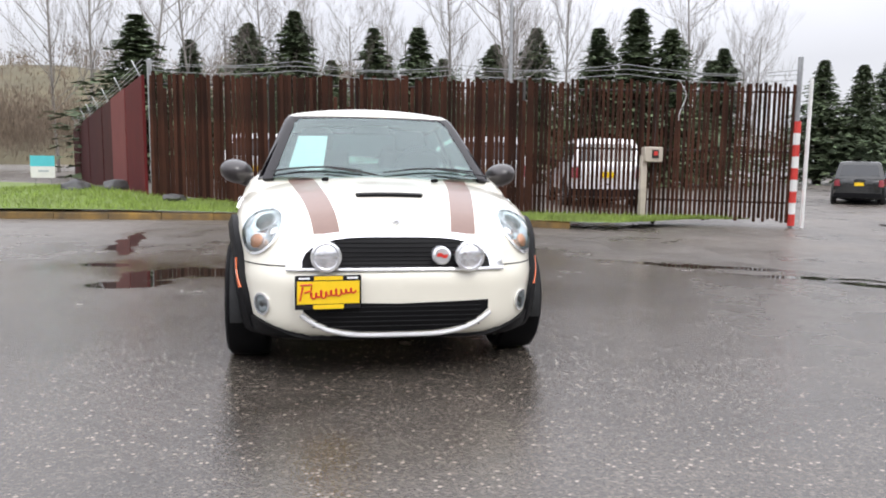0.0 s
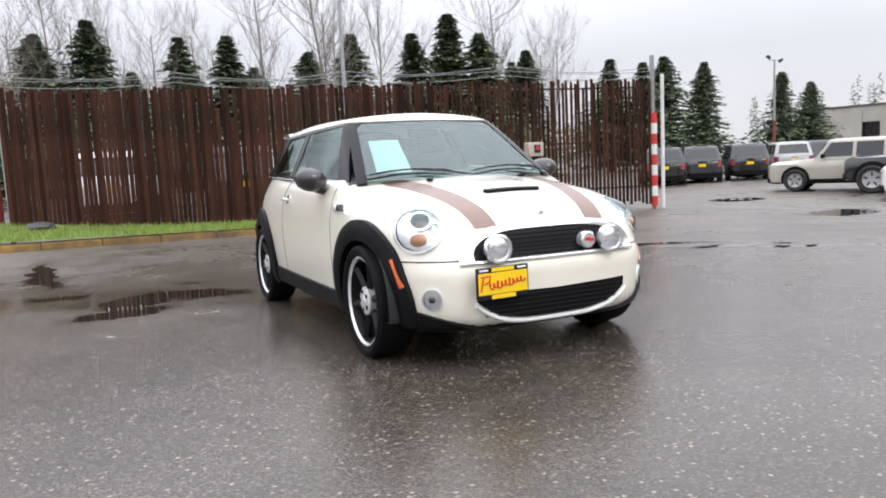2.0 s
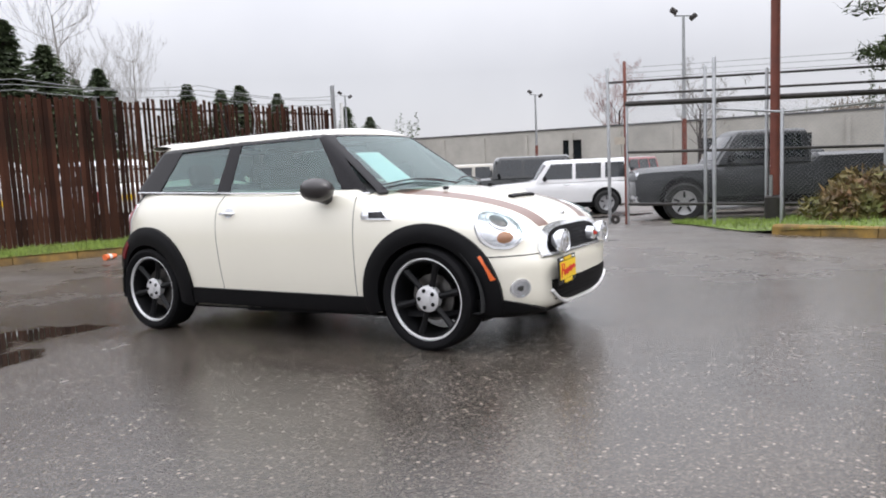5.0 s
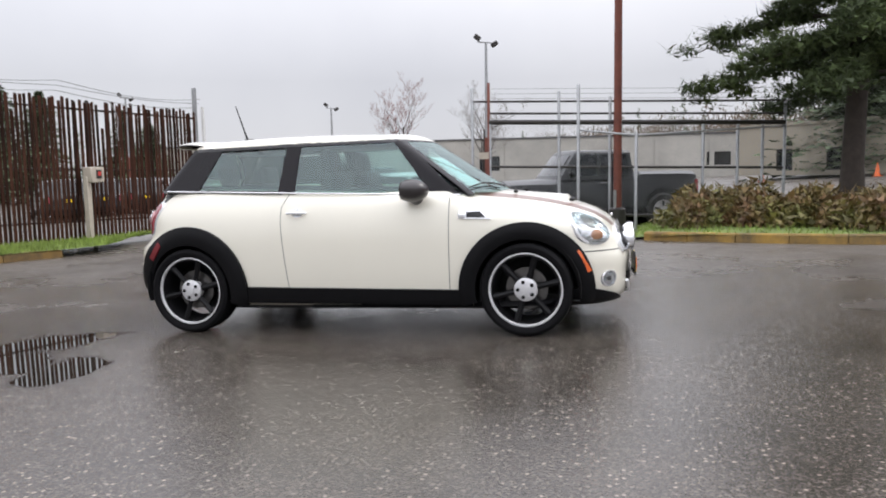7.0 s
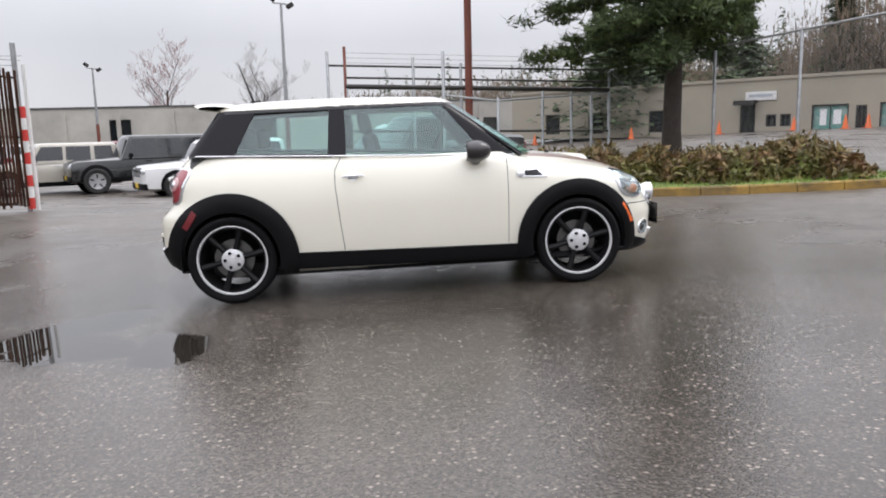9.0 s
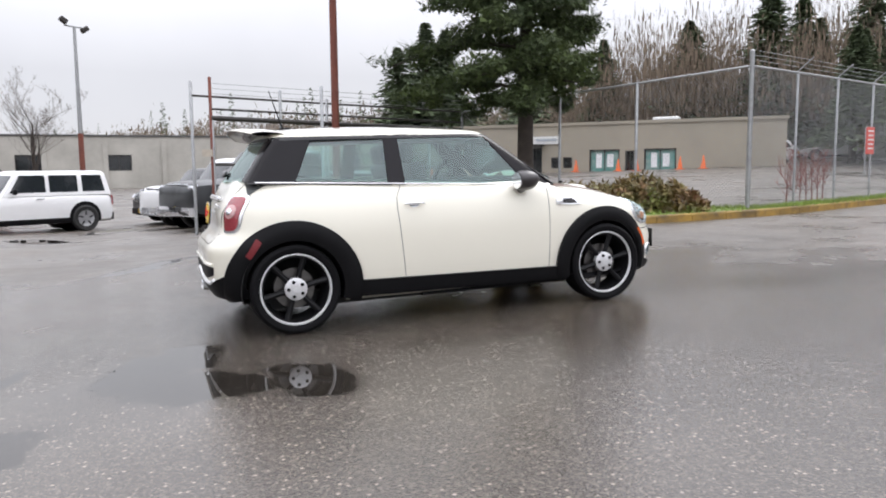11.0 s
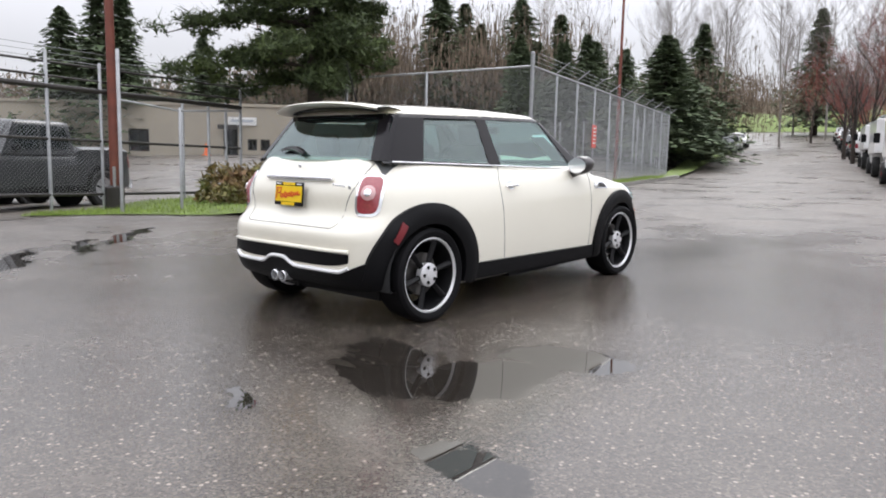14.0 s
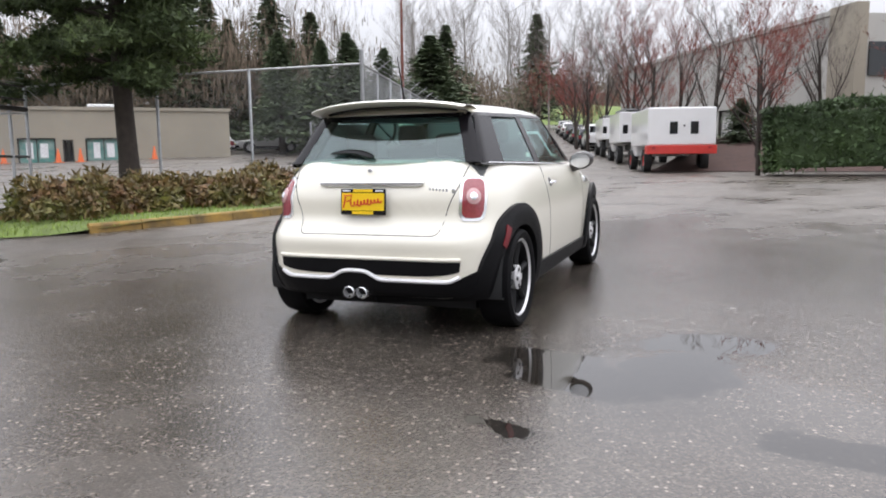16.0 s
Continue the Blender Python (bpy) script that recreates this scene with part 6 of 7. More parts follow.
    for s in (-1, 1):
        for k, (w0, w1) in enumerate(cuts):
            sh0 = rake * (zt - zb) * 0.85 if k == 0 else 0.02
            sh1 = tail_rake * (zt - zb) * 0.8 if k == len(cuts) - 1 else -0.02
            plate_on("side_window", cab, "x", s, [(w0, zb), (w1, zb)], [(w0 + sh0, zt), (w1 - sh1, zt)], 0.006, 0.01, M_WINDOW, root, 8, 5)
        for hy in (-hub, hub):
            disc_on("wheel_arch", low, "x", s, (hy, wr + 0.03), wr * 1.22, wr * 1.22, 0.004, 0.0, M_BLACKPLASTIC, root, n=24, rings=3)
            bm = lathe([(wr * 0.62, -0.10), (wr * 0.9, -0.11), (wr, -0.07), (wr, 0.07), (wr * 0.9, 0.105), (wr * 0.62, 0.09)], "x", 24)
            bmesh.ops.transform(bm, matrix=pose(s * (hw - 0.06), hy, wr, 0, 0, 0 if s > 0 else 180), verts=bm.verts)
            wl = part("wheel", bm, M_TYRE2, root)
            bm = lathe([(wr * 0.64, 0.085), (wr * 0.58, 0.075), (wr * 0.2, 0.06), (0.0, 0.07)], "x", 20, closed=False)
            bmesh.ops.transform(bm, matrix=pose(s * (hw - 0.06), hy, wr, 0, 0, 0 if s > 0 else 180), verts=bm.verts)
            part("rim", bm, M_RIM2, wl)
            for k in range(5):
                bm = bmesh.new()
                add_box(bm, (0.083, 0, wr * 0.40), (0.012, wr * 0.11, wr * 0.30), 0, None)
                bmesh.ops.transform(bm, matrix=pose(s * (hw - 0.06), hy, wr, 72 * k, 0, 0 if s > 0 else 180), verts=bm.verts)
                part("rim_slot", bm, M_DARKINT, wl, shade=False)
        MID_Y = 0.0
        plate_on("tail_lamp", low, "y", 1, [(s * hw * 0.72, beltz - 0.36), (s * hw * 0.93, beltz - 0.36)], [(s * hw * 0.74, beltz - 0.10), (s * hw * 0.92, beltz - 0.10)], 0.012, 0.02, M_RED, root, 5, 5)
        plate_on("headlamp", low, "y", -1, [(s * hw * 0.52, nose - 0.26), (s * hw * 0.9, nose - 0.24)], [(s * hw * 0.54, nose - 0.10), (s * hw * 0.88, nose - 0.09)], 0.012, 0.02, M_REFLECT, root, 6, 5)
        MID_Y = yc
        plate_on("sill", low, "x", s, [(-hub + wr, clear + 0.02), (hub - wr, clear + 0.02)], [(-hub + wr, clear + 0.16), (hub - wr, clear + 0.16)], 0.008, 0.02, M_BLACKPLASTIC, root, 8, 4)
        P, N = project(low, "x", s, np.linspace(0.05, 0.25, 4), np.full(4, beltz - 0.14))
        part("door_handle", tube([tuple(p) for p in P + N * 0.02], 0.014, 6), M_CHROME if paint != "black" else M_BLACKPLASTIC, root)
        bm = bmesh.new()
        add_box(bm, (s * (hw + 0.08), cowl + 0.35, beltz + 0.06), (0.17, 0.10, 0.15), 0.03)
        part("door_mirror", bm, M_BLACKPLASTIC, root)
    MID_Y = 0.0
    if bed:
        plate_on("grille_frame", low, "y", -1, [(-hw * 0.56, nose - 0.46), (hw * 0.56, nose - 0.46)], [(-hw * 0.52, nose - 0.06), (hw * 0.52, nose - 0.06)], 0.008, 0.02, M_CHROME, root, 10, 4)
        for zz in (0.19, 0.33):
            plate_on("grille_crossbar", low, "y", -1, [(-hw * 0.5, nose - zz - 0.05), (hw * 0.5, nose - zz - 0.05)], [(-hw * 0.5, nose - zz), (hw * 0.5, nose - zz)], 0.028, 0.02, M_CHROME, root, 10, 2)
    if grille:
        plate_on("grille", low, "y", -1, [(-hw * 0.46, nose - 0.33), (hw * 0.46, nose - 0.33)], [(-hw * 0.48, nose - 0.08), (hw * 0.48, nose - 0.08)], 0.012, 0.02, M_GLOSSBLACK, root, 10, 4)
        for k in range(6):
            gx_ = -hw * 0.40 + hw * 0.16 * k
            plate_on("grille_bar", low, "y", -1, [(gx_, nose - 0.32), (gx_ + 0.03, nose - 0.32)], [(gx_, nose - 0.09), (gx_ + 0.03, nose - 0.09)], 0.02, 0.02, M_CHROME, root, 2, 3)
    plate_on("front_bumper", low, "y", -1, [(-hw * 0.92, clear + 0.05), (hw * 0.92, clear + 0.05)], [(-hw * 0.92, clear + 0.22), (hw * 0.92, clear + 0.22)], 0.05 if bed else 0.02, 0.07, M_CHROME if bed else M_BLACKPLASTIC, root, 14, 4)
    plate_on("rear_bumper", low, "y", 1, [(-hw * 0.92, clear + 0.05), (hw * 0.92, clear + 0.05)], [(-hw * 0.92, clear + 0.24), (hw * 0.92, clear + 0.24)], 0.05 if bed else 0.02, 0.07, M_CHROME if bed else M_BLACKPLASTIC, root, 14, 4)
    plate_on("number_plate", low, "y", 1, [(-0.16, beltz - 0.34), (0.16, beltz - 0.34)], [(-0.16, beltz - 0.20), (0.16, beltz - 0.20)], 0.03, 0.02, M_YELLOW, root, 3, 3)
    plate_on("front_plate", low, "y", -1, [(-0.16, clear + 0.09), (0.16, clear + 0.09)], [(-0.16, clear + 0.23), (0.16, clear + 0.23)], 0.035, 0.02, M_YELLOW, root, 3, 3)
    MID_Y = 0.3
    MADE[key] = root
    return root


SUVDIR = heading(-0.48, 0.877)
boxy = dict(L=4.41, W=1.80, H=1.68, hood=1.06, beltz=1.07, nose=0.98, cowl=-0.85, rake=0.75, tail_rake=0.18, hub=1.32, wr=0.36, square=12.0)
vehicle("suv_car", "white boxy compact suv parked in the yard", "car", "white", 17.2, 5.35, SUVDIR, group="cars in the yard", **boxy)
vehicle("suv_car", "black boxy off-road suv parked beside the white one", "car", "black", 20.2, 8.5, SUVDIR, L=4.5, W=1.88, H=1.86, hood=1.15, beltz=1.15, nose=1.08, cowl=-0.75, rake=0.4, tail_rake=0.06, hub=1.47, wr=0.41, clear=0.36, square=14.0, group="cars in the yard")
vehicle("suv_car", "pale beige suv parked behind the black one", "car", "beige", 20.4, 11.5, SUVDIR, group="cars in the yard", **boxy)
ram = dict(L=5.3, W=2.0, H=1.90, hood=1.22, beltz=1.25, nose=1.16, cowl=-1.05, rake=0.75, tail=1.0, tail_rake=0.12, hub=1.64, wr=0.42, clear=0.36, square=14.0, bed=1.36)
ramw = [(-0.70, 0.0), (0.08, 0.80)]
vehicle("pickup_truck", "dark grey crew-cab pickup with chrome grille behind the gate", "pickup", "grey", 13.3, -0.85, heading(-0.40, 0.917), windows=ramw, group="cars in the yard", **ram)
vehicle("pickup_truck", "white pickup parked beside the dark grey one", "pickup", "white", 16.4, -0.4, heading(-0.40, 0.917), windows=ramw, group="cars in the yard", **ram)
vehicle("suv_car", "dark grey suv behind the pickups", "car", "grey", 19.6, 0.3, heading(-0.40, 0.917), group="cars in the yard", **boxy)
vehicle("suv_car", "dark red suv in the far row", "car", "red", 31.0, 7.8, heading(-1, 0.3), group="cars in the yard", **boxy)
sedan = dict(L=4.7, W=1.86, H=1.74, hood=1.04, beltz=1.10, nose=0.95, cowl=-0.8, rake=1.0, tail_rake=0.45, hub=1.42, wr=0.37, square=9.0)
ROW = [(22.6, 22.6, "black"), (25.2, 23.0, "dark"), (27.6, 22.4, "black"), (30.3, 22.2, "silver"), (33.2, 22.6, "dark"), (36.0, 22.4, "grey"), (39.0, 22.0, "white"), (42.0, 22.4, "black"), (37.5, 15.0, "red"), (40.5, 14.2, "black"), (45.0, 12.0, "white"), (48.0, 26.0, "white"), (52.0, 28.0, "grey")]
for vx, vy, pc in ROW:
    vehicle("suv_car", pc.replace("dark", "dark blue") + " suv with red tail lamps in the parked row", "car", pc, vx, vy, heading(0.62, 0.78), group="parked row in the yard", **sedan)
for vx, vy, pc in ((-1.2, 16.5, "white"), (1.8, 15.6, "dark"), (4.6, 15.0, "silver"), (7.4, 14.4, "white")):
    vehicle("suv_car", pc.replace("dark", "dark blue") + " car parked behind the slatted fence", "car", pc, vx, vy, heading(0.2, 1), group="cars behind the fence", **sedan)
# along the road
RD = Vector((0.272, -0.962))
car_low = dict(L=4.5, W=1.78, H=1.46, hood=0.92, beltz=0.95, nose=0.80, cowl=-0.75, rake=1.3, tail_rake=0.9, hub=1.33, wr=0.32, square=7.0)
for d0, off, pc, nm in ((26.5, 0.0, "white", "suv"), (34.0, 0.0, "dark", "car"), (40.5, 0.1, "black", "car"), (47.0, 0.2, "grey", "car"), (54.0, 0.2, "white", "car"), (61, 0.3, "silver", "car"), (36.0, 9.5, "dark", "car"), (43.0, 9.6, "silver", "car"), (50.0, 9.6, "white", "car")):
    p = Vector((0.35, -22.5)) + RD * d0 + Vector((0.962, 0.272)) * off
    hd = RD if off < 5 else -RD
    vehicle("parked_car", pc.replace("dark", "dark blue") + " car parked along the road kerb", "car", pc, p.x, p.y, heading(hd.x, hd.y), group="cars along the road", **(sedan if nm == "suv" else car_low))
vehicle("parked_car", "white car by the beige office", "car", "white", 30.5, -33.5, heading(0.8, 0.6), group="cars by the office", **car_low)
vehicle("parked_car", "silver car by the beige office", "car", "silver", 27.5, -37.0, heading(0.8, 0.6), group="cars by the office", **car_low)


def box_truck(x, y, yaw, L, H, label, band):
    r = thing("box_truck", pose(x, y, gz(x, y), 0, 0, yaw), label, "truck", group="white utility trucks")
    W = 2.3
    bm = bmesh.new()
    add_box(bm, (0, -L * 0.18 + 0.0, (H + 0.95) / 2), (W, L * 0.64, H - 0.95), 0.05, seg=2)
    part("box_body", bm, PAINT["white"], r, "white box body", shade=False)
    yr = -L * 0.18 + L * 0.32
    if band:
        bm = bmesh.new()
        add_box(bm, (0, yr - 0.2, 0.80), (W + 0.06, 0.5, 0.30), 0.02)
        part("rear_step", bm, M_REDPAINT, r, "orange-red rear step")
        for sx in (-0.42, 0.28):
            bm = bmesh.new()
            add_box(bm, (sx, yr + 0.005, 1.55), (0.27, 0.03, 0.42), 0.01)
            part("rear_window", bm, M_WINDOW, r)
        bm = boxes(((-0.07, yr + 0.02, 1.62), (0.06, 0.04, 0.06)))
        part("door_latch", bm, M_DARKSTEEL, r)
        for sx in (-0.95, 0.95):
            part("marker_lamp", boxes(((sx, yr + 0.03, 0.86), (0.12, 0.04, 0.08))), M_RED, r, shade=False)
    bm = bmesh.new()
    add_box(bm, (0, -L * 0.18, 0.75), (0.9, L * 0.62, 0.25))
    part("chassis", bm, M_DARKSTEEL, r)
    bm = bmesh.new()
    add_box(bm, (0, -L * 0.40 - 0.75, 1.15), (W * 0.9, 1.5, 1.2), 0.12, seg=2)
    add_box(bm, (0, -L * 0.40 - 0.45, 1.9), (W * 0.84, 0.9, 0.7), 0.12, seg=2)
    part("cab", bm, PAINT["white"], r)
    for s in (-1, 1):
        part("cab_window", boxes(((s * W * 0.425, -L * 0.40 - 0.5, 1.9), (0.03, 0.55, 0.4))), M_WINDOW, r, shade=False)
        part("door_mirror", boxes(((s * W * 0.58, -L * 0.40 - 0.95, 1.65), (0.2, 0.08, 0.35)), bevel=0.02), M_BLACKPLASTIC, r)
        for wy in (-L * 0.05, -L * 0.40 - 1.0):
            bm = lathe([(0.22, -0.13), (0.40, -0.13), (0.42, 0), (0.40, 0.13), (0.22, 0.12)], "x", 22)
            bmesh.ops.transform(bm, matrix=pose(s * (W / 2 - 0.16), wy, 0.42, 0, 0, 0 if s > 0 else 180), verts=bm.verts)
            w = part("wheel", bm, M_TYRE2, r)
            bm = lathe([(0.23, 0.10), (0.12, 0.04), (0.0, 0.08)], "x", 16, closed=False)
            bmesh.ops.transform(bm, matrix=pose(s * (W / 2 - 0.16), wy, 0.42, 0, 0, 0 if s > 0 else 180), verts=bm.verts)
            part("rim", bm, M_REDPAINT if band else M_RIM2, w)
    if not band:
        part("ladder_rack", boxes(((0, -L * 0.2, H + 0.15), (W * 0.8, L * 0.5, 0.05)), ((-0.8, -L * 0.2, H + 0.05), (0.05, L * 0.5, 0.2)), ((0.8, -L * 0.2, H + 0.05), (0.05, L * 0.5, 0.2))), M_GALV, r, shade=False)
    return r


hd = heading(RD.x, RD.y)
for d0, LL, HH, lab, bd in ((0.0, 6.2, 2.25, "white box truck with an orange-red rear step and red wheels", True), (7.6, 6.0, 2.3, "white utility truck with a square body", False), (14.6, 6.0, 2.1, "white utility truck with roof rack", False)):
    p = Vector((0.1, -22.3)) + RD * d0
    box_truck(p.x, p.y, hd, LL, HH, lab, bd)

# ---- trees and shrubs ----
M_BARK = mat("dark_bark", (0.055, 0.042, 0.035), 0.9, color2=(0.03, 0.024, 0.02), scale=6, bump=0.9, bump_scale=14)
M_PALEBARK = mat("grey_bark", (0.30, 0.28, 0.26), 0.9, color2=(0.19, 0.175, 0.16), scale=3, bump=0.6, bump_scale=14)
M_TWIG = mat("twigs", (0.24, 0.21, 0.19), 0.9, color2=(0.17, 0.145, 0.13), scale=1.0)
M_REDTWIG = mat("red_twigs", (0.31, 0.085, 0.065), 0.9, color2=(0.18, 0.08, 0.065), scale=1.0, rand=0.3, island=True)
M_NEEDLE = mat("conifer_needles", (0.115, 0.150, 0.072), 0.9, color2=(0.060, 0.085, 0.050), scale=0.5, rand=0.5, island=True)
M_PINE = mat("pine_needles", (0.085, 0.115, 0.034), 0.8, color2=(0.022, 0.038, 0.016), scale=0.6, rand=0.5, island=True)
M_SHRUB = mat("shrub_leaves", (0.12, 0.15, 0.03), 0.6, color2=(0.16, 0.05, 0.032), scale=1.6, rand=0.5, island=True)
M_HEDGE = mat("hedge_leaves", (0.06, 0.10, 0.03), 0.65, color2=(0.03, 0.055, 0.02), scale=1.0, rand=0.5, island=True)
M_BROWNWOOD = mat("winter_brush", (0.215, 0.168, 0.122), 0.95, color2=(0.150, 0.116, 0.086), scale=0.3, rand=0.4, island=True)


def leaf_mesh(name, tris, material):
    v = np.asarray(tris, float).reshape(-1, 3)
    me = bpy.data.meshes.new(name)
    me.from_pydata(v.tolist(), [], np.arange(len(v)).reshape(-1, 3).tolist())
    me.materials.append(material)
    return me


def conifer_tris(h, r, seed, n=420, low=0.08, droop=0.30, sprays=9):
    """Branches in loose whorls, each a run of small drooping sprays."""
    rnd = np.random.RandomState(seed)
    t = np.clip(low + (1 - low) * (np.arange(n) / n) ** 0.85 + 0.012 * rnd.randn(n), low, 0.995)
    lump = 0.84 + 0.16 * np.sin(9 * t + seed) + 0.12 * np.sin(31 * t + 2 * seed)
    R = r * (1 - t) ** 0.86 * (0.30 + 0.90 * rnd.rand(n)) * lump + 0.008 * h
    a = rnd.rand(n) * 6.283
    d = np.stack([np.cos(a), np.sin(a), 0 * a], -1)[:, None]
    s = np.stack([-np.sin(a), np.cos(a), 0 * a], -1)[:, None]
    up = np.array([0, 0, 1.0])
    u = rnd.rand(n, sprays) ** 0.65
    size = (0.011 * h + 0.075 * R[:, None]) * (1.15 - 0.5 * u) * (0.6 + 0.8 * rnd.rand(n, sprays))
    c = d * (R[:, None] * u)[..., None] + up * (h * t[:, None] - droop * R[:, None] * u**1.4 + 0.10 * size * rnd.randn(n, sprays))[..., None]
    c = c + s * (0.16 * R[:, None] * (1 - 0.5 * u) * rnd.randn(n, sprays))[..., None]
    tip = d * 1.1 + s * (0.7 * rnd.randn(n, sprays))[..., None] + up * (-0.35 + 0.3 * rnd.randn(n, sprays))[..., None]
    wide = s * 0.42 - d * (0.3 * rnd.randn(n, sprays))[..., None] + up * (0.25 * rnd.randn(n, sprays))[..., None]
    k = size[..., None]
    return np.stack([c + tip * k, c + wide * k, c - wide * k], 2).reshape(-1, 3, 3)


def tree_thing(name, label, category, group, m, trunk_me, crown_me, extra=None):
    r = thing(name, m, label, category, group)
    for nm, me in (("trunk", trunk_me), ("crown", crown_me)):
        ob = new(nm, me)
        ob.parent = r
    return r


def trunk_mesh(h, r, material):
    bm = tube([(0, 0, -0.3), (0.02, 0.01, h * 0.3), (-0.03, 0.02, h * 0.7), (0, 0, h)], [r * 1.2, r, r * 0.55, r * 0.1], 8)
    me = bpy.data.meshes.new("trunk")
    bm.to_mesh(me)
    bm.free()
    me.materials.append(material)
    smooth(me)
    return me


CON = []
for k in range(4):
    hh, rr = 10.0, (3.2, 2.7, 3.6, 2.5)[k]
    CON.append((trunk_mesh(hh, 0.16, M_BARK), leaf_mesh("crown", conifer_tris(hh, rr, 10 + k, 1100, (0.06, 0.1, 0.05, 0.15)[k]), M_NEEDLE)))


def conifer(x, y, top, kind, wide=1.0, base=None, group="conifers behind the fence", label="dark green conifer with drooping branches"):
    z0 = gz(x, y) if base is None else base
    sc = (top - z0) / 10.0
    tree_thing("conifer", label, "tree", group, pose(x, y, z0, 0, 0, (x * 37 + y * 11) % 360) @ Matrix.Diagonal((sc * wide * 1.6, sc * wide * 1.6, sc, 1)), *CON[kind])


def bare_tree_mesh(seed, h, spread, depth, trunk_r, lean=0.0, fork=0.25, up=0.5, twig_n=3):
    rnd = random.Random(seed)
    bmt, tw = bmesh.new(), []

    def grow(p, d, length, r, level):
        pts, rad = [p], [r]
        q, dd = p.copy(), d.copy()
        n = 4 if level < 2 else 3
        for i in range(n):
            dd = (dd + Vector((rnd.uniform(-1, 1), rnd.uniform(-1, 1), rnd.uniform(-0.3, 1) * up)) * (0.05 if level == 0 else 0.16)).normalized()
            q = q + dd * length / n
            pts.append(q.copy())
            rad.append(r * (1 - 0.62 * (i + 1) / n))
        if level < 3:
            add_tube(bmt, pts, rad, 6 if level == 0 else 4, caps=False)
        else:
            for a, b, ra, rb in zip(pts, pts[1:], rad, rad[1:]):
                o = (b - a).cross(Vector((rnd.random(), rnd.random(), rnd.random()))).normalized()
                o2 = (b - a).cross(o).normalized()
                tw.append((a + o * ra, a - o * ra, b))
                tw.append((a + o2 * ra, a - o2 * ra, b))
        if level >= depth:
            return
        kids = ((26 if h > 8 else 11) if level == 0 else 4 if level < 3 else twig_n)
        for k in range(kids):
            t = (fork + (1 - fork) * (k + rnd.random()) / kids) if level == 0 else 0.25 + 0.75 * (k + rnd.random()) / kids
            i = min(int(t * n), n - 1)
            o = pts[i].lerp(pts[i + 1], t * n - i)
            ax = Vector((rnd.uniform(-1, 1), rnd.uniform(-1, 1), rnd.uniform(-0.1, 0.7)))
            nd = (dd * (1 - spread) + ax.normalized() * spread + Vector((0, 0, up * 0.3))).normalized()
            if level == 0 and h > 8:
                nd = Vector((ax.x, ax.y, 0.45 + 0.5 * rnd.random())).normalized()
            grow(o, nd, length * (rnd.uniform(0.18, 0.34) if level == 0 and h > 8 else rnd.uniform(0.42, 0.62)), max(rad[i] * 0.42, 0.006), level + 1)

    grow(Vector((0, 0, -0.2)), Vector((lean, 0, 1)).normalized(), h, trunk_r, 0)
    me = bpy.data.meshes.new("trunk")
    bmt.to_mesh(me)
    bmt.free()
    smooth(me)
    return me, tw


def bare_kind(seed, h, spread, depth, r, barkm, twigm, leaves=0.0, **kw):
    me, tw = bare_tree_mesh(seed, h, spread, depth, r, **kw)
    me.materials.append(barkm)
    if leaves:
        rnd = np.random.RandomState(seed)
        tips = np.array([tuple(t[2]) for t in tw])
        tips = tips[rnd.rand(len(tips)) < leaves]
        tw = tw + [tuple(map(Vector, t)) for t in (tips[:, None] + rnd.randn(len(tips), 3, 3) * 0.035)]
    return me, leaf_mesh("crown", [tuple(map(tuple, t)) for t in tw], twigm)


BARE = [bare_kind(21 + k, 11.0, 0.42, 4, 0.095, M_PALEBARK, M_TWIG, fork=0.30, up=0.9, twig_n=4) for k in range(3)]
BROAD = [bare_kind(31 + k, 4.2, 0.58, 5, 0.115, M_BARK, (M_TWIG, M_REDTWIG)[k], fork=0.22, up=0.8, twig_n=4) for k in range(2)]
REDTREE = [bare_kind(41, 4.0, 0.65, 5, 0.10, M_BARK, M_REDTWIG, leaves=0.05, fork=0.3, up=0.6, twig_n=4)]


def bare(x, y, top, kind=0, lib=None, ref=13.0, wide=1.0, label="tall bare grey winter tree", group="bare trees behind the fence", base=None):
    lib = BARE if lib is None else lib
    z0 = gz(x, y) if base is None else base
    sc = (top - z0) / ref
    tree_thing("bare_tree", label, "tree", group, pose(x, y, z0, 0, 0, (x * 53 + y * 29) % 360) @ Matrix.Diagonal((sc * wide, sc * wide, sc, 1)), *lib[kind % len(lib)])


for k, (x, y, top) in enumerate([(-8.26, 33.3, 7.7), (-8.0, 48.6, 8.8), (-4.5, 53.7, 10.9), (-1.1, 53.7, 11.9), (4.9, 53.6, 10.9), (8.3, 53.2, 11.0), (14.2, 52.2, 9.8), (15.7, 46.5, 10.2), (19.8, 45.0, 10.1), (22.1, 43.8, 11.3), (24.2, 43.0, 9.9), (29.8, 45.8, 9.2), (41.4, 50.2, 9.3), (43.7, 48.5, 8.8), (47.5, 50, 9.6), (51.5, 49, 9.0), (6.6, 60, 9.5), (1.8, 58, 8.9), (11, 57, 9.2), (34, 55, 9.6), (27, 56, 10.0), (56, 44, 7.5), (58.5, 43, 6.5)]):
    conifer(x, y, top, k % 4, 1.45 if k == 0 else 1.15)
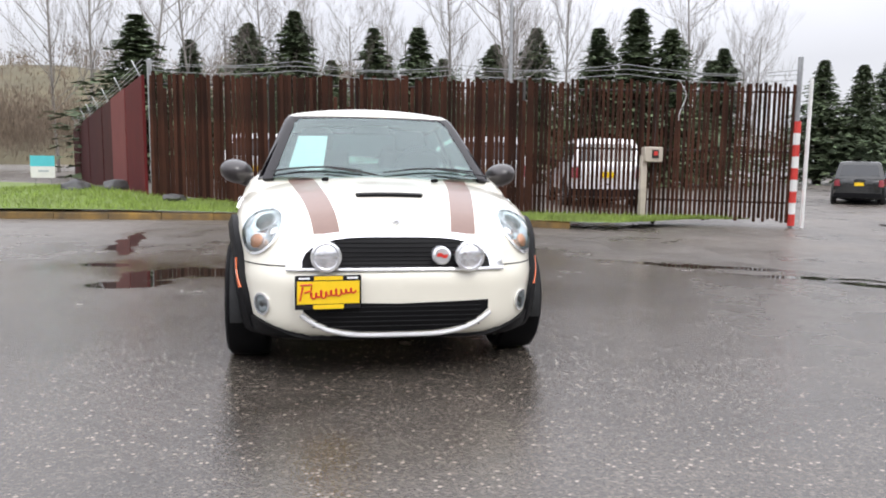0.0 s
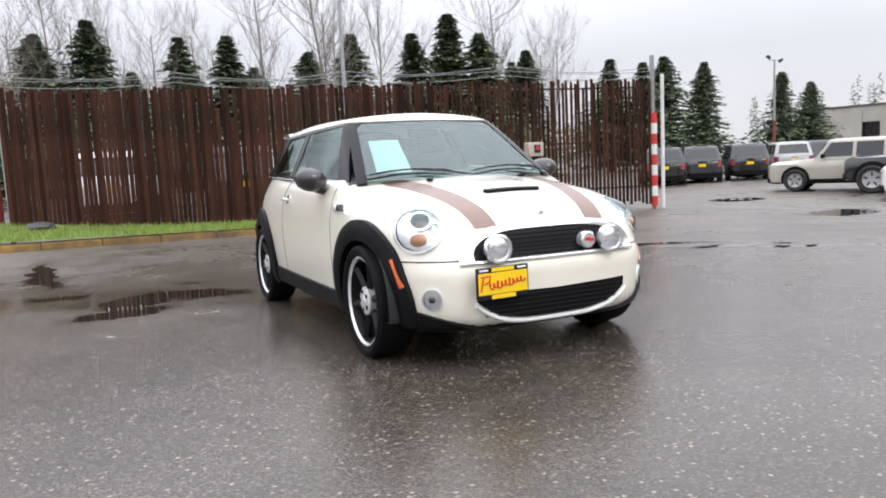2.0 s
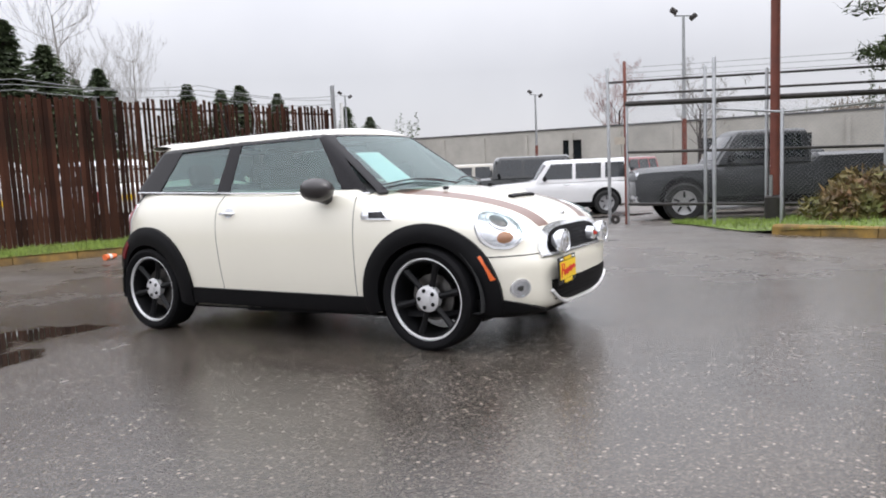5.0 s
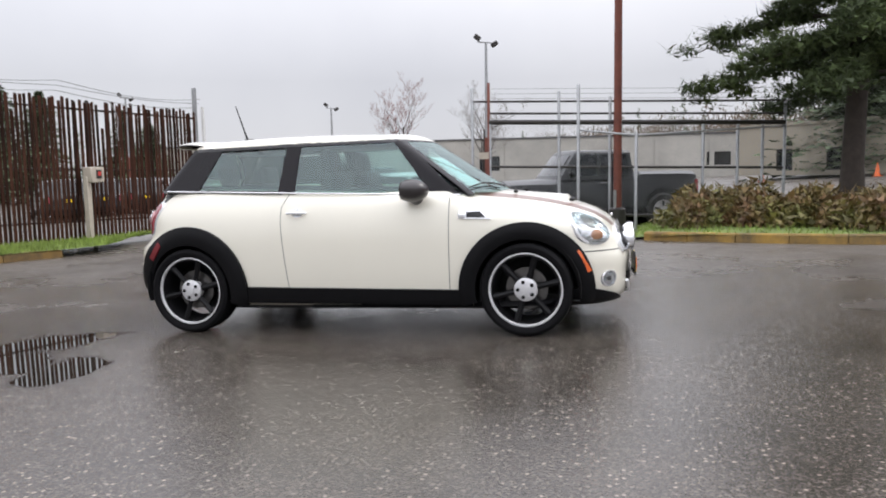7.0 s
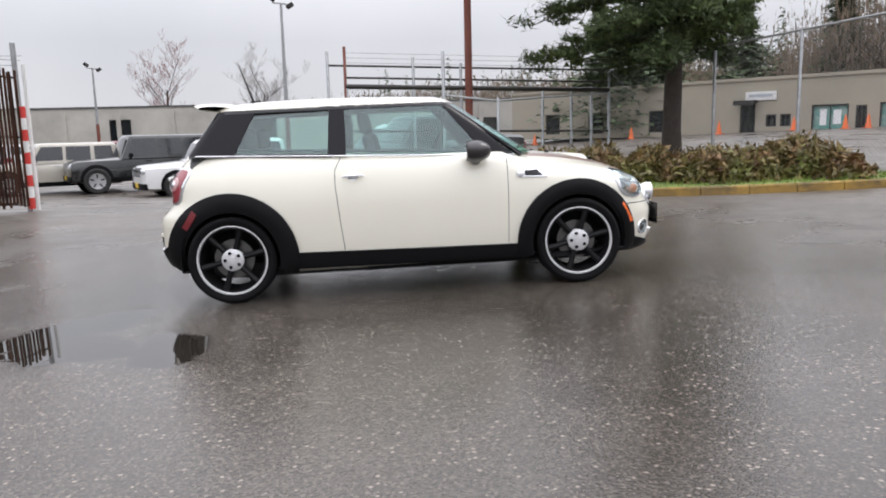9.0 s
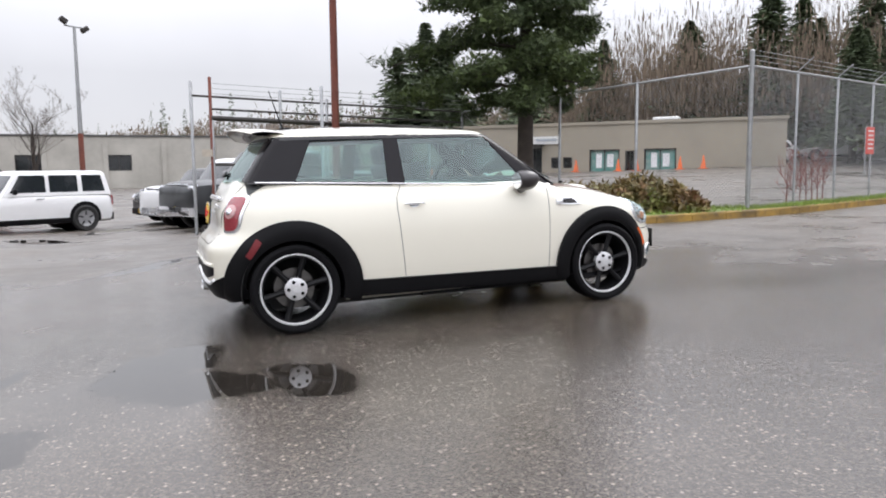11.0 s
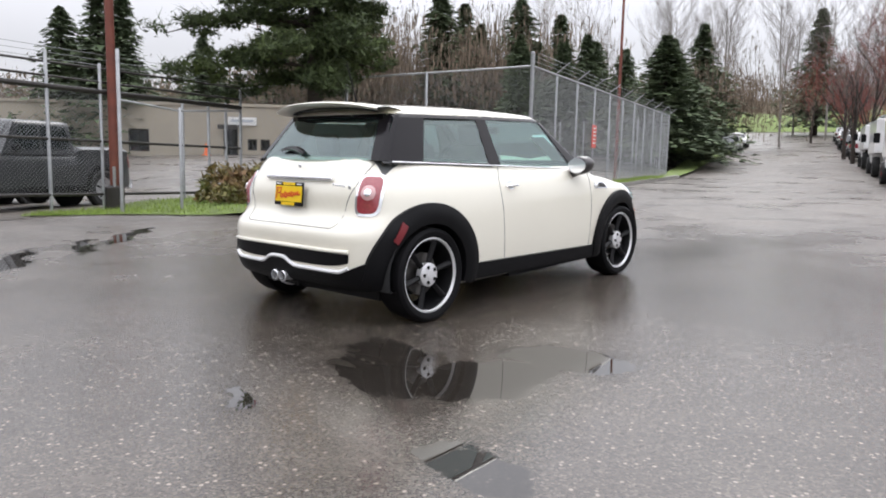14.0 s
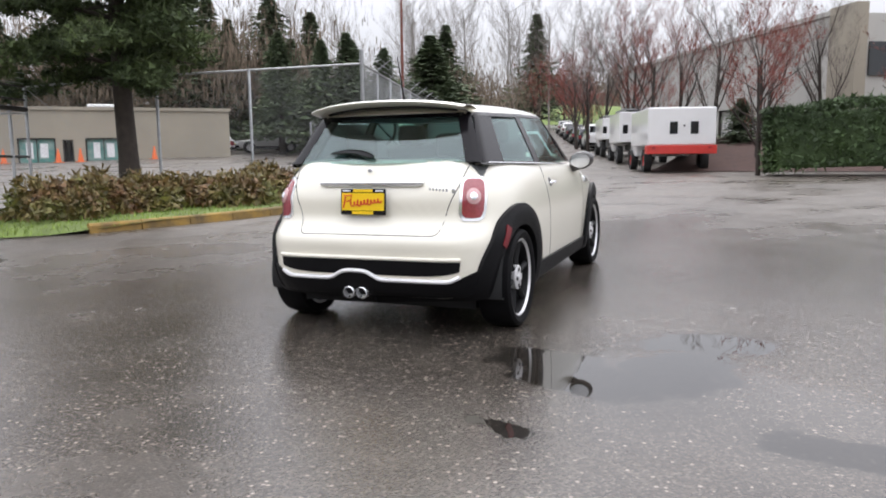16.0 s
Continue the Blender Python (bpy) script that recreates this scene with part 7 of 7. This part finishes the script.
for k, (x, y) in enumerate([(-12.9, 42.4), (-7.7, 48.2), (-5.7, 48.4), (-3.6, 53.5), (0.6, 53.5), (2.8, 53.4), (10.8, 52.4), (12.6, 41.9), (19.0, 50.2), (27.6, 46.5), (31.3, 44.4), (-17, 50), (-22, 46), (6.2, 55), (16.5, 56), (23.5, 52), (-10.2, 45), (-1.8, 56), (8.0, 57), (13.6, 44), (37, 55)]):
    bare(x, y, 14.5 + 2.5 * math.sin(k * 2.4), k)
# east and south
for k, (x, y, top) in enumerate([(45.0, -16.8, 11.4), (44.5, -18.1, 10.9), (47.5, -15.5, 10.0), (38.4, -42.0, 14.6), (36.6, -45.0, 12.0), (41.0, -48.0, 14.6), (34.0, -47.0, 14.0), (25.5, -35.5, 8.9), (23.3, -37.0, 8.4), (21.9, -37.8, 8.9), (19.9, -39.2, 8.0), (29.0, -40.3, 9.6), (30.4, -44.5, 10.0), (26.3, -42.0, 9.3), (24.6, -43.4, 9.4), (13.2, -31.0, 7.2), (14.6, -34.5, 7.6), (13.6, -33.2, 6.4), (15.6, -38.3, 6.6), (16.2, -40.5, 6.2), (23.1, -58.5, 12.6), (25.3, -99.1, 20.4), (45, -40, 13.0), (50, -35, 12.0), (55, -30, 11.0), (32, -50, 13)]):
    conifer(x, y, top, k % 4, 1.45 if 15 <= k <= 19 else 1.0, group="conifers along the road", label="dark green conifer beyond the chain-link fence")
for k, (x, y, top) in enumerate([(40, -52, 16), (36, -54, 17), (44, -50, 15), (48, -46, 15), (31, -55, 16), (27, -60, 17), (22.5, -62, 17), (20, -70, 18), (26, -72, 18), (30, -66, 17), (52, -42, 14), (33, -75, 19), (17, -95, 22), (22, -105, 23), (28, -100, 22), (33, -110, 24), (40, -100, 22), (12, -100, 22), (36, -90, 21), (44, -80, 18), (20, -85, 20)]):
    bare(x, y, top, k, group="bare trees on the far slope")
for k, (x, y, top, w) in enumerate([(-0.9, -26.0, 8.6, 1.0), (3.0, -32.0, 8.8, 1.0), (5.2, -37.0, 9.2, 1.0), (0.6, -30.0, 8.4, 1.0), (7.2, -43.0, 9.6, 1.0), (9.4, -50, 10.2, 1.0), (-4.8, -24.5, 7.6, 1.0), (1.6, -27.5, 8.0, 1.0), (4.2, -41.0, 9.8, 1.0), (-2.6, -24.0, 7.4, 1.0)]):
    bare(x, y, top, k, BROAD, 7.2, w, "bare spreading street tree on the mulch bank", "street trees")
for k, (x, y, top) in enumerate([(-2.55, -18.9, 6.0), (10.5, -58, 7.5), (12.5, -64, 8.0), (9.0, -54, 7.0), (-8.0, -24.5, 7.0), (15, -75, 11.5), (17.5, -82, 13.0), (13.2, -68, 9.5), (19.5, -78, 12.0)]):
    bare(x, y, top, 0, REDTREE, 6.8, 1.0, "bare tree with reddish twigs", "street trees")
conifer(-2.0, -27.5, 3.2, 2, 1.6, label="small green conifer on the bank", group="conifers along the road")
bare(58, 10, 9.0, 0, BROAD, 7.2, 1.2, "bare round-crowned tree beyond the warehouse", "far bare trees")
bare(85, 25, 13.0, 1, BROAD, 7.2, 1.2, "bare round-crowned tree beyond the warehouse", "far bare trees")


# far woods, one mesh each
def woods(name, spots, seed, material, label, hmin, hmax, n, wide):
    rnd = np.random.RandomState(seed)
    tris = []
    for x, y, z in spots:
        h = rnd.uniform(hmin, hmax) * (1.0 if x < 95 else 0.25 if y > 24 else min(1.0, 0.5 + 0.5 * (22 - y) / 50))
        r = h * wide * rnd.uniform(0.8, 1.2)
        if material is M_NEEDLE:
            t = np.array(conifer_tris(h, r, rnd.randint(9999), n, 0.05))
        else:
            c = rnd.randn(int(n * 2.6), 3) * np.array([r, r, h * 0.24]) * 0.55 + np.array([0, 0, h * 0.55])
            thin = 0.14 if x > 60 or abs(y) > 80 else 0.05
            d = rnd.randn(int(n * 2.6), 3, 3) * np.array([thin, thin, 0.42]) * h * 0.07
            t = c[:, None] + d
        t = t + np.array([x, y, z])
        tris.append(t)
    ob = new(name, leaf_mesh(name, np.concatenate(tris), material))
    tagged(ob, label, "woods", kind="stuff")


rw = np.random.RandomState(8)


def line(x0, y0, x1, y1, n, z, jit):
    t = rw.rand(n)
    return [(x0 + (x1 - x0) * a + rw.randn() * jit, y0 + (y1 - y0) * a + rw.randn() * jit, z) for a in t]


def on_hill(cx, cy, rx, ry, h, n):
    out = []
    while len(out) < n:
        u, v_ = rw.uniform(-0.95, 0.95), rw.uniform(-0.95, 0.95)
        r2 = max(0, 1 - abs(u) ** 3 - v_**2)
        if r2 > 0.02:
            out.append((cx + rx * u, cy + ry * v_, h * r2**0.7 - 2.5))
    return out


H1, H2, H3 = (-60, 150, 120, 60, 17), (190, -30, 70, 150, 10), (60, -180, 150, 55, 17)
woods("far_conifers", line(110, 60, 118, -40, 40, 0.0, 6) + line(100, -40, 60, -70, 30, 1.5, 5) + line(20, 84, 90, 80, 40, -1, 6) + on_hill(*H1, 50) + on_hill(*H2, 60) + on_hill(*H3, 70) + line(62, 62, 100, 58, 18, -1, 4), 1, M_NEEDLE, "far dark conifer woods on the hill", 6, 10, 80, 0.24)
woods("far_brush", line(108, 70, 114, -45, 120, -1.0, 3) + line(104, -45, 50, -62, 120, 0.5, 3) + line(-75, 70, -25, 62, 60, -1, 6) + line(-20, 78, 70, 78, 90, -1, 4) + on_hill(*H1, 200) + on_hill(*H2, 160) + on_hill(*H3, 220), 2, M_BROWNWOOD, "brown leafless woods in the distance", 5, 8.5, 210, 0.38)
woods("east_woods", line(112, 70, 118, -40, 120, -1, 5) + line(112, -40, 70, -66, 60, 0, 4), 6, M_BROWNWOOD, "tall brown leafless woods behind the warehouse", 10, 15, 230, 0.30)
woods("east_conifers", line(112, 70, 116, -40, 34, -1, 4) + line(108, -40, 70, -64, 16, 0, 4), 7, M_NEEDLE, "dark conifers among the leafless woods", 11, 17, 110, 0.22)
woods("yard_woods", line(52, -34, 30, -49, 60, 0.5, 2.0), 8, M_BROWNWOOD, "brown leafless woods behind the beige office", 9, 15, 260, 0.30)
woods("road_brush", line(45, -45, 33, -52, 30, 1, 2) + line(30, -50, 20, -66, 30, 1, 2) + line(-10, -136, 70, -146, 80, 7, 5), 3, M_BROWNWOOD, "brown leafless brush beyond the yard", 7, 11, 210, 0.34)
woods("left_brush", line(-34, 36, -15, 46, 60, -0.5, 2.5) + line(-44, 32, -30, 42, 40, -0.5, 2.5) + line(-30, 60, -10, 62, 50, 0, 3), 4, M_BROWNWOOD, "olive-brown brush beside the sheet fence", 5, 8, 260, 0.4)
woods("fence_brush", line(-3.0, 19.5, 7.5, 18.0, 26, 1.15, 0.7), 5, M_NEEDLE, "dark evergreen brush behind the slatted fence", 1.8, 3.0, 110, 0.5)


# the big pine
def big_pine():
    rnd = random.Random(77)
    nr = np.random.RandomState(77)
    root = thing("pine_tree", pose(9.23, -5.85, gz(9.23, -5.85) + 0.05), "large dark green pine with a leaning bare trunk", "tree")
    bm = bmesh.new()
    spine = [Vector(p) for p in ((0, 0, -0.2), (0.05, 0.0, 1.0), (0.16, -0.06, 2.2), (0.22, -0.1, 3.4), (0.2, -0.1, 5.0), (0.1, 0.0, 7.0), (0.0, 0.1, 9.6))]
    add_tube(bm, spine, [0.27, 0.19, 0.175, 0.16, 0.13, 0.09, 0.03], 12)
    tufts = []

    def at(z):
        for a, b in zip(spine, spine[1:]):
            if a.z <= z <= b.z:
                return a.lerp(b, (z - a.z) / (b.z - a.z))
        return spine[-1]

    limbs = []
    for k in range(58):
        z = 2.45 + 7.0 * (k / 58) ** 1.05
        a = k * 2.399 + rnd.uniform(-0.5, 0.5)
        reach = (2.45 + 0.80 * math.cos(a - 0.95)) * min(1.0, 1.0 - (z - 5.0) / 6.5) * rnd.uniform(0.62, 1.06)
        o = at(z)
        pts, rad = [], []
        for i in range(6):
            t = i / 5
            pts.append(o + Vector((math.cos(a) * reach * t, math.sin(a) * reach * t, 0.10 * reach * math.sin(t * 2.4) + 0.12 * rnd.uniform(-1, 1) * t - 0.20 * reach * t * t)))
            rad.append(0.05 * (1 - 0.8 * t))
        limbs.append((pts, rad))
        add_tube(bm, pts, rad, 5, caps=False)
        for i in range(14 + int(reach * 7)):
            t = 0.30 + 0.72 * rnd.random()
            j = min(int(t * 5), 4)
            c = pts[j].lerp(pts[j + 1], min(t * 5 - j, 1.2))
            c = c + Vector((rnd.gauss(0, 0.24), rnd.gauss(0, 0.24), rnd.gauss(0.05, 0.07)))
            tufts.append((c, rnd.uniform(0.17, 0.36)))
    part("trunk", bm, M_BARK, root)
    tris = []
    for c, s0 in tufts:
        m = 46
        d = nr.randn(m, 3)
        d[:, 2] = np.abs(d[:, 2]) * 0.8 - 0.15
        d /= np.linalg.norm(d, axis=1, keepdims=True)
        ln = s0 * (0.6 + 0.6 * nr.rand(m, 1))
        side = np.cross(d, nr.randn(m, 3))
        side /= np.linalg.norm(side, axis=1, keepdims=True)
        c0 = np.array(c) + nr.randn(m, 3) * s0 * 0.45 * np.array([1, 1, 0.5])
        tris.append(np.stack([c0 - side * 0.009, c0 + side * 0.009, c0 + d * ln], 1))
        bl = np.stack([c0 + nr.randn(m, 3) * 0.043, c0 + nr.randn(m, 3) * 0.043, c0 + nr.randn(m, 3) * 0.043], 1)
        tris.append(bl)
    ob = new("crown", leaf_mesh("crown", np.concatenate(tris), M_PINE))
    ob.parent = root


big_pine()


# shrubs in the bed and the clipped hedge
def shrub_mesh(seed, n, material, size=0.055, box=None):
    rnd = np.random.RandomState(seed)
    if box is None:
        d = rnd.randn(n, 3)
        d /= np.linalg.norm(d, axis=1, keepdims=True)
        r = (0.55 + 0.45 * rnd.rand(n, 1) ** 0.5) * (1 + 0.22 * np.sin(3 * d[:, :1] + seed) + 0.18 * np.sin(5 * d[:, 1:2]))
        c = d * r * np.array([0.62, 0.62, 0.36])
        c[:, 2] = np.abs(c[:, 2]) * 1.35 + 0.04
    else:
        c = rnd.rand(n, 3) * np.array(box)
        side = rnd.randint(0, 3, n)
        push = (rnd.rand(n) < 0.5)
        for ax in range(3):
            k = side == ax
            c[k, ax] = np.where(push[k] if ax < 2 else True, box[ax], 0) + rnd.randn(k.sum()) * 0.05
        c[:, 2] += 0.08 * np.sin(c[:, 0] * 1.7)
    a = rnd.randn(n, 3) * size
    b = rnd.randn(n, 3) * size
    t = np.stack([c, c + a, c + b], 1)
    return leaf_mesh("leaves", t, material)


SHRUBS = [shrub_mesh(50 + k, 1500, M_SHRUB) for k in range(3)]
rsb = random.Random(4)
for k in range(20):
    t = k / 19
    bx, by = 7.9 - 2.0 * t + rsb.uniform(-0.35, 0.35) + 0.9 * (k % 2), -2.9 - 4.6 * t + rsb.uniform(-0.2, 0.2)
    r = thing("shrub", pose(bx, by, gz(bx, by) + 0.08, 0, 0, rsb.uniform(0, 360)) @ Matrix.Scale(rsb.uniform(0.85, 1.2), 4), "low spreading shrub with green and rusty red leaves", "shrub", group="shrub bed under the pine")
    ob = new("foliage", SHRUBS[k % 3])
    ob.parent = r
    part("stem", tube([(0, 0, -0.05), (0.05, 0.02, 0.25)], [0.02, 0.01], 5), M_BARK, r)
hedge = thing("hedge", pose(-3.1, -20.6, gz(-3, -20.5) + 0.35, 0, -3, 170), "clipped dark green hedge on the bank", "hedge")
hedge.matrix_world = pose(-13.5, -18.2, gz(-8, -19) + 0.45, 0, 1.5, -9)
ob = new("foliage", shrub_mesh(70, 26000, M_HEDGE, 0.075, (10.6, 1.7, 1.75)))
ob.parent = hedge
bm = boxes(((5.3, 0.85, 0.8), (10.3, 1.45, 1.6)), bevel=0.1)
part("hedge_core", bm, M_HEDGE, hedge)
tw, _m = bare_tree_mesh(61, 0.9, 0.5, 3, 0.02)[0], 0
tw.materials.append(M_REDTWIG)
for k in range(7):
    sx, sy = 7.3 + 0.32 * k, -11.6 - 0.55 * k
    r = thing("bare_shrub", pose(sx, sy, gz(sx, sy) + 0.1, 0, 0, 50 * k), "leafless reddish shrub behind the fence", "shrub", group="bare shrubs by the fence")
    ob = new("stem", tw)
    ob.parent = r
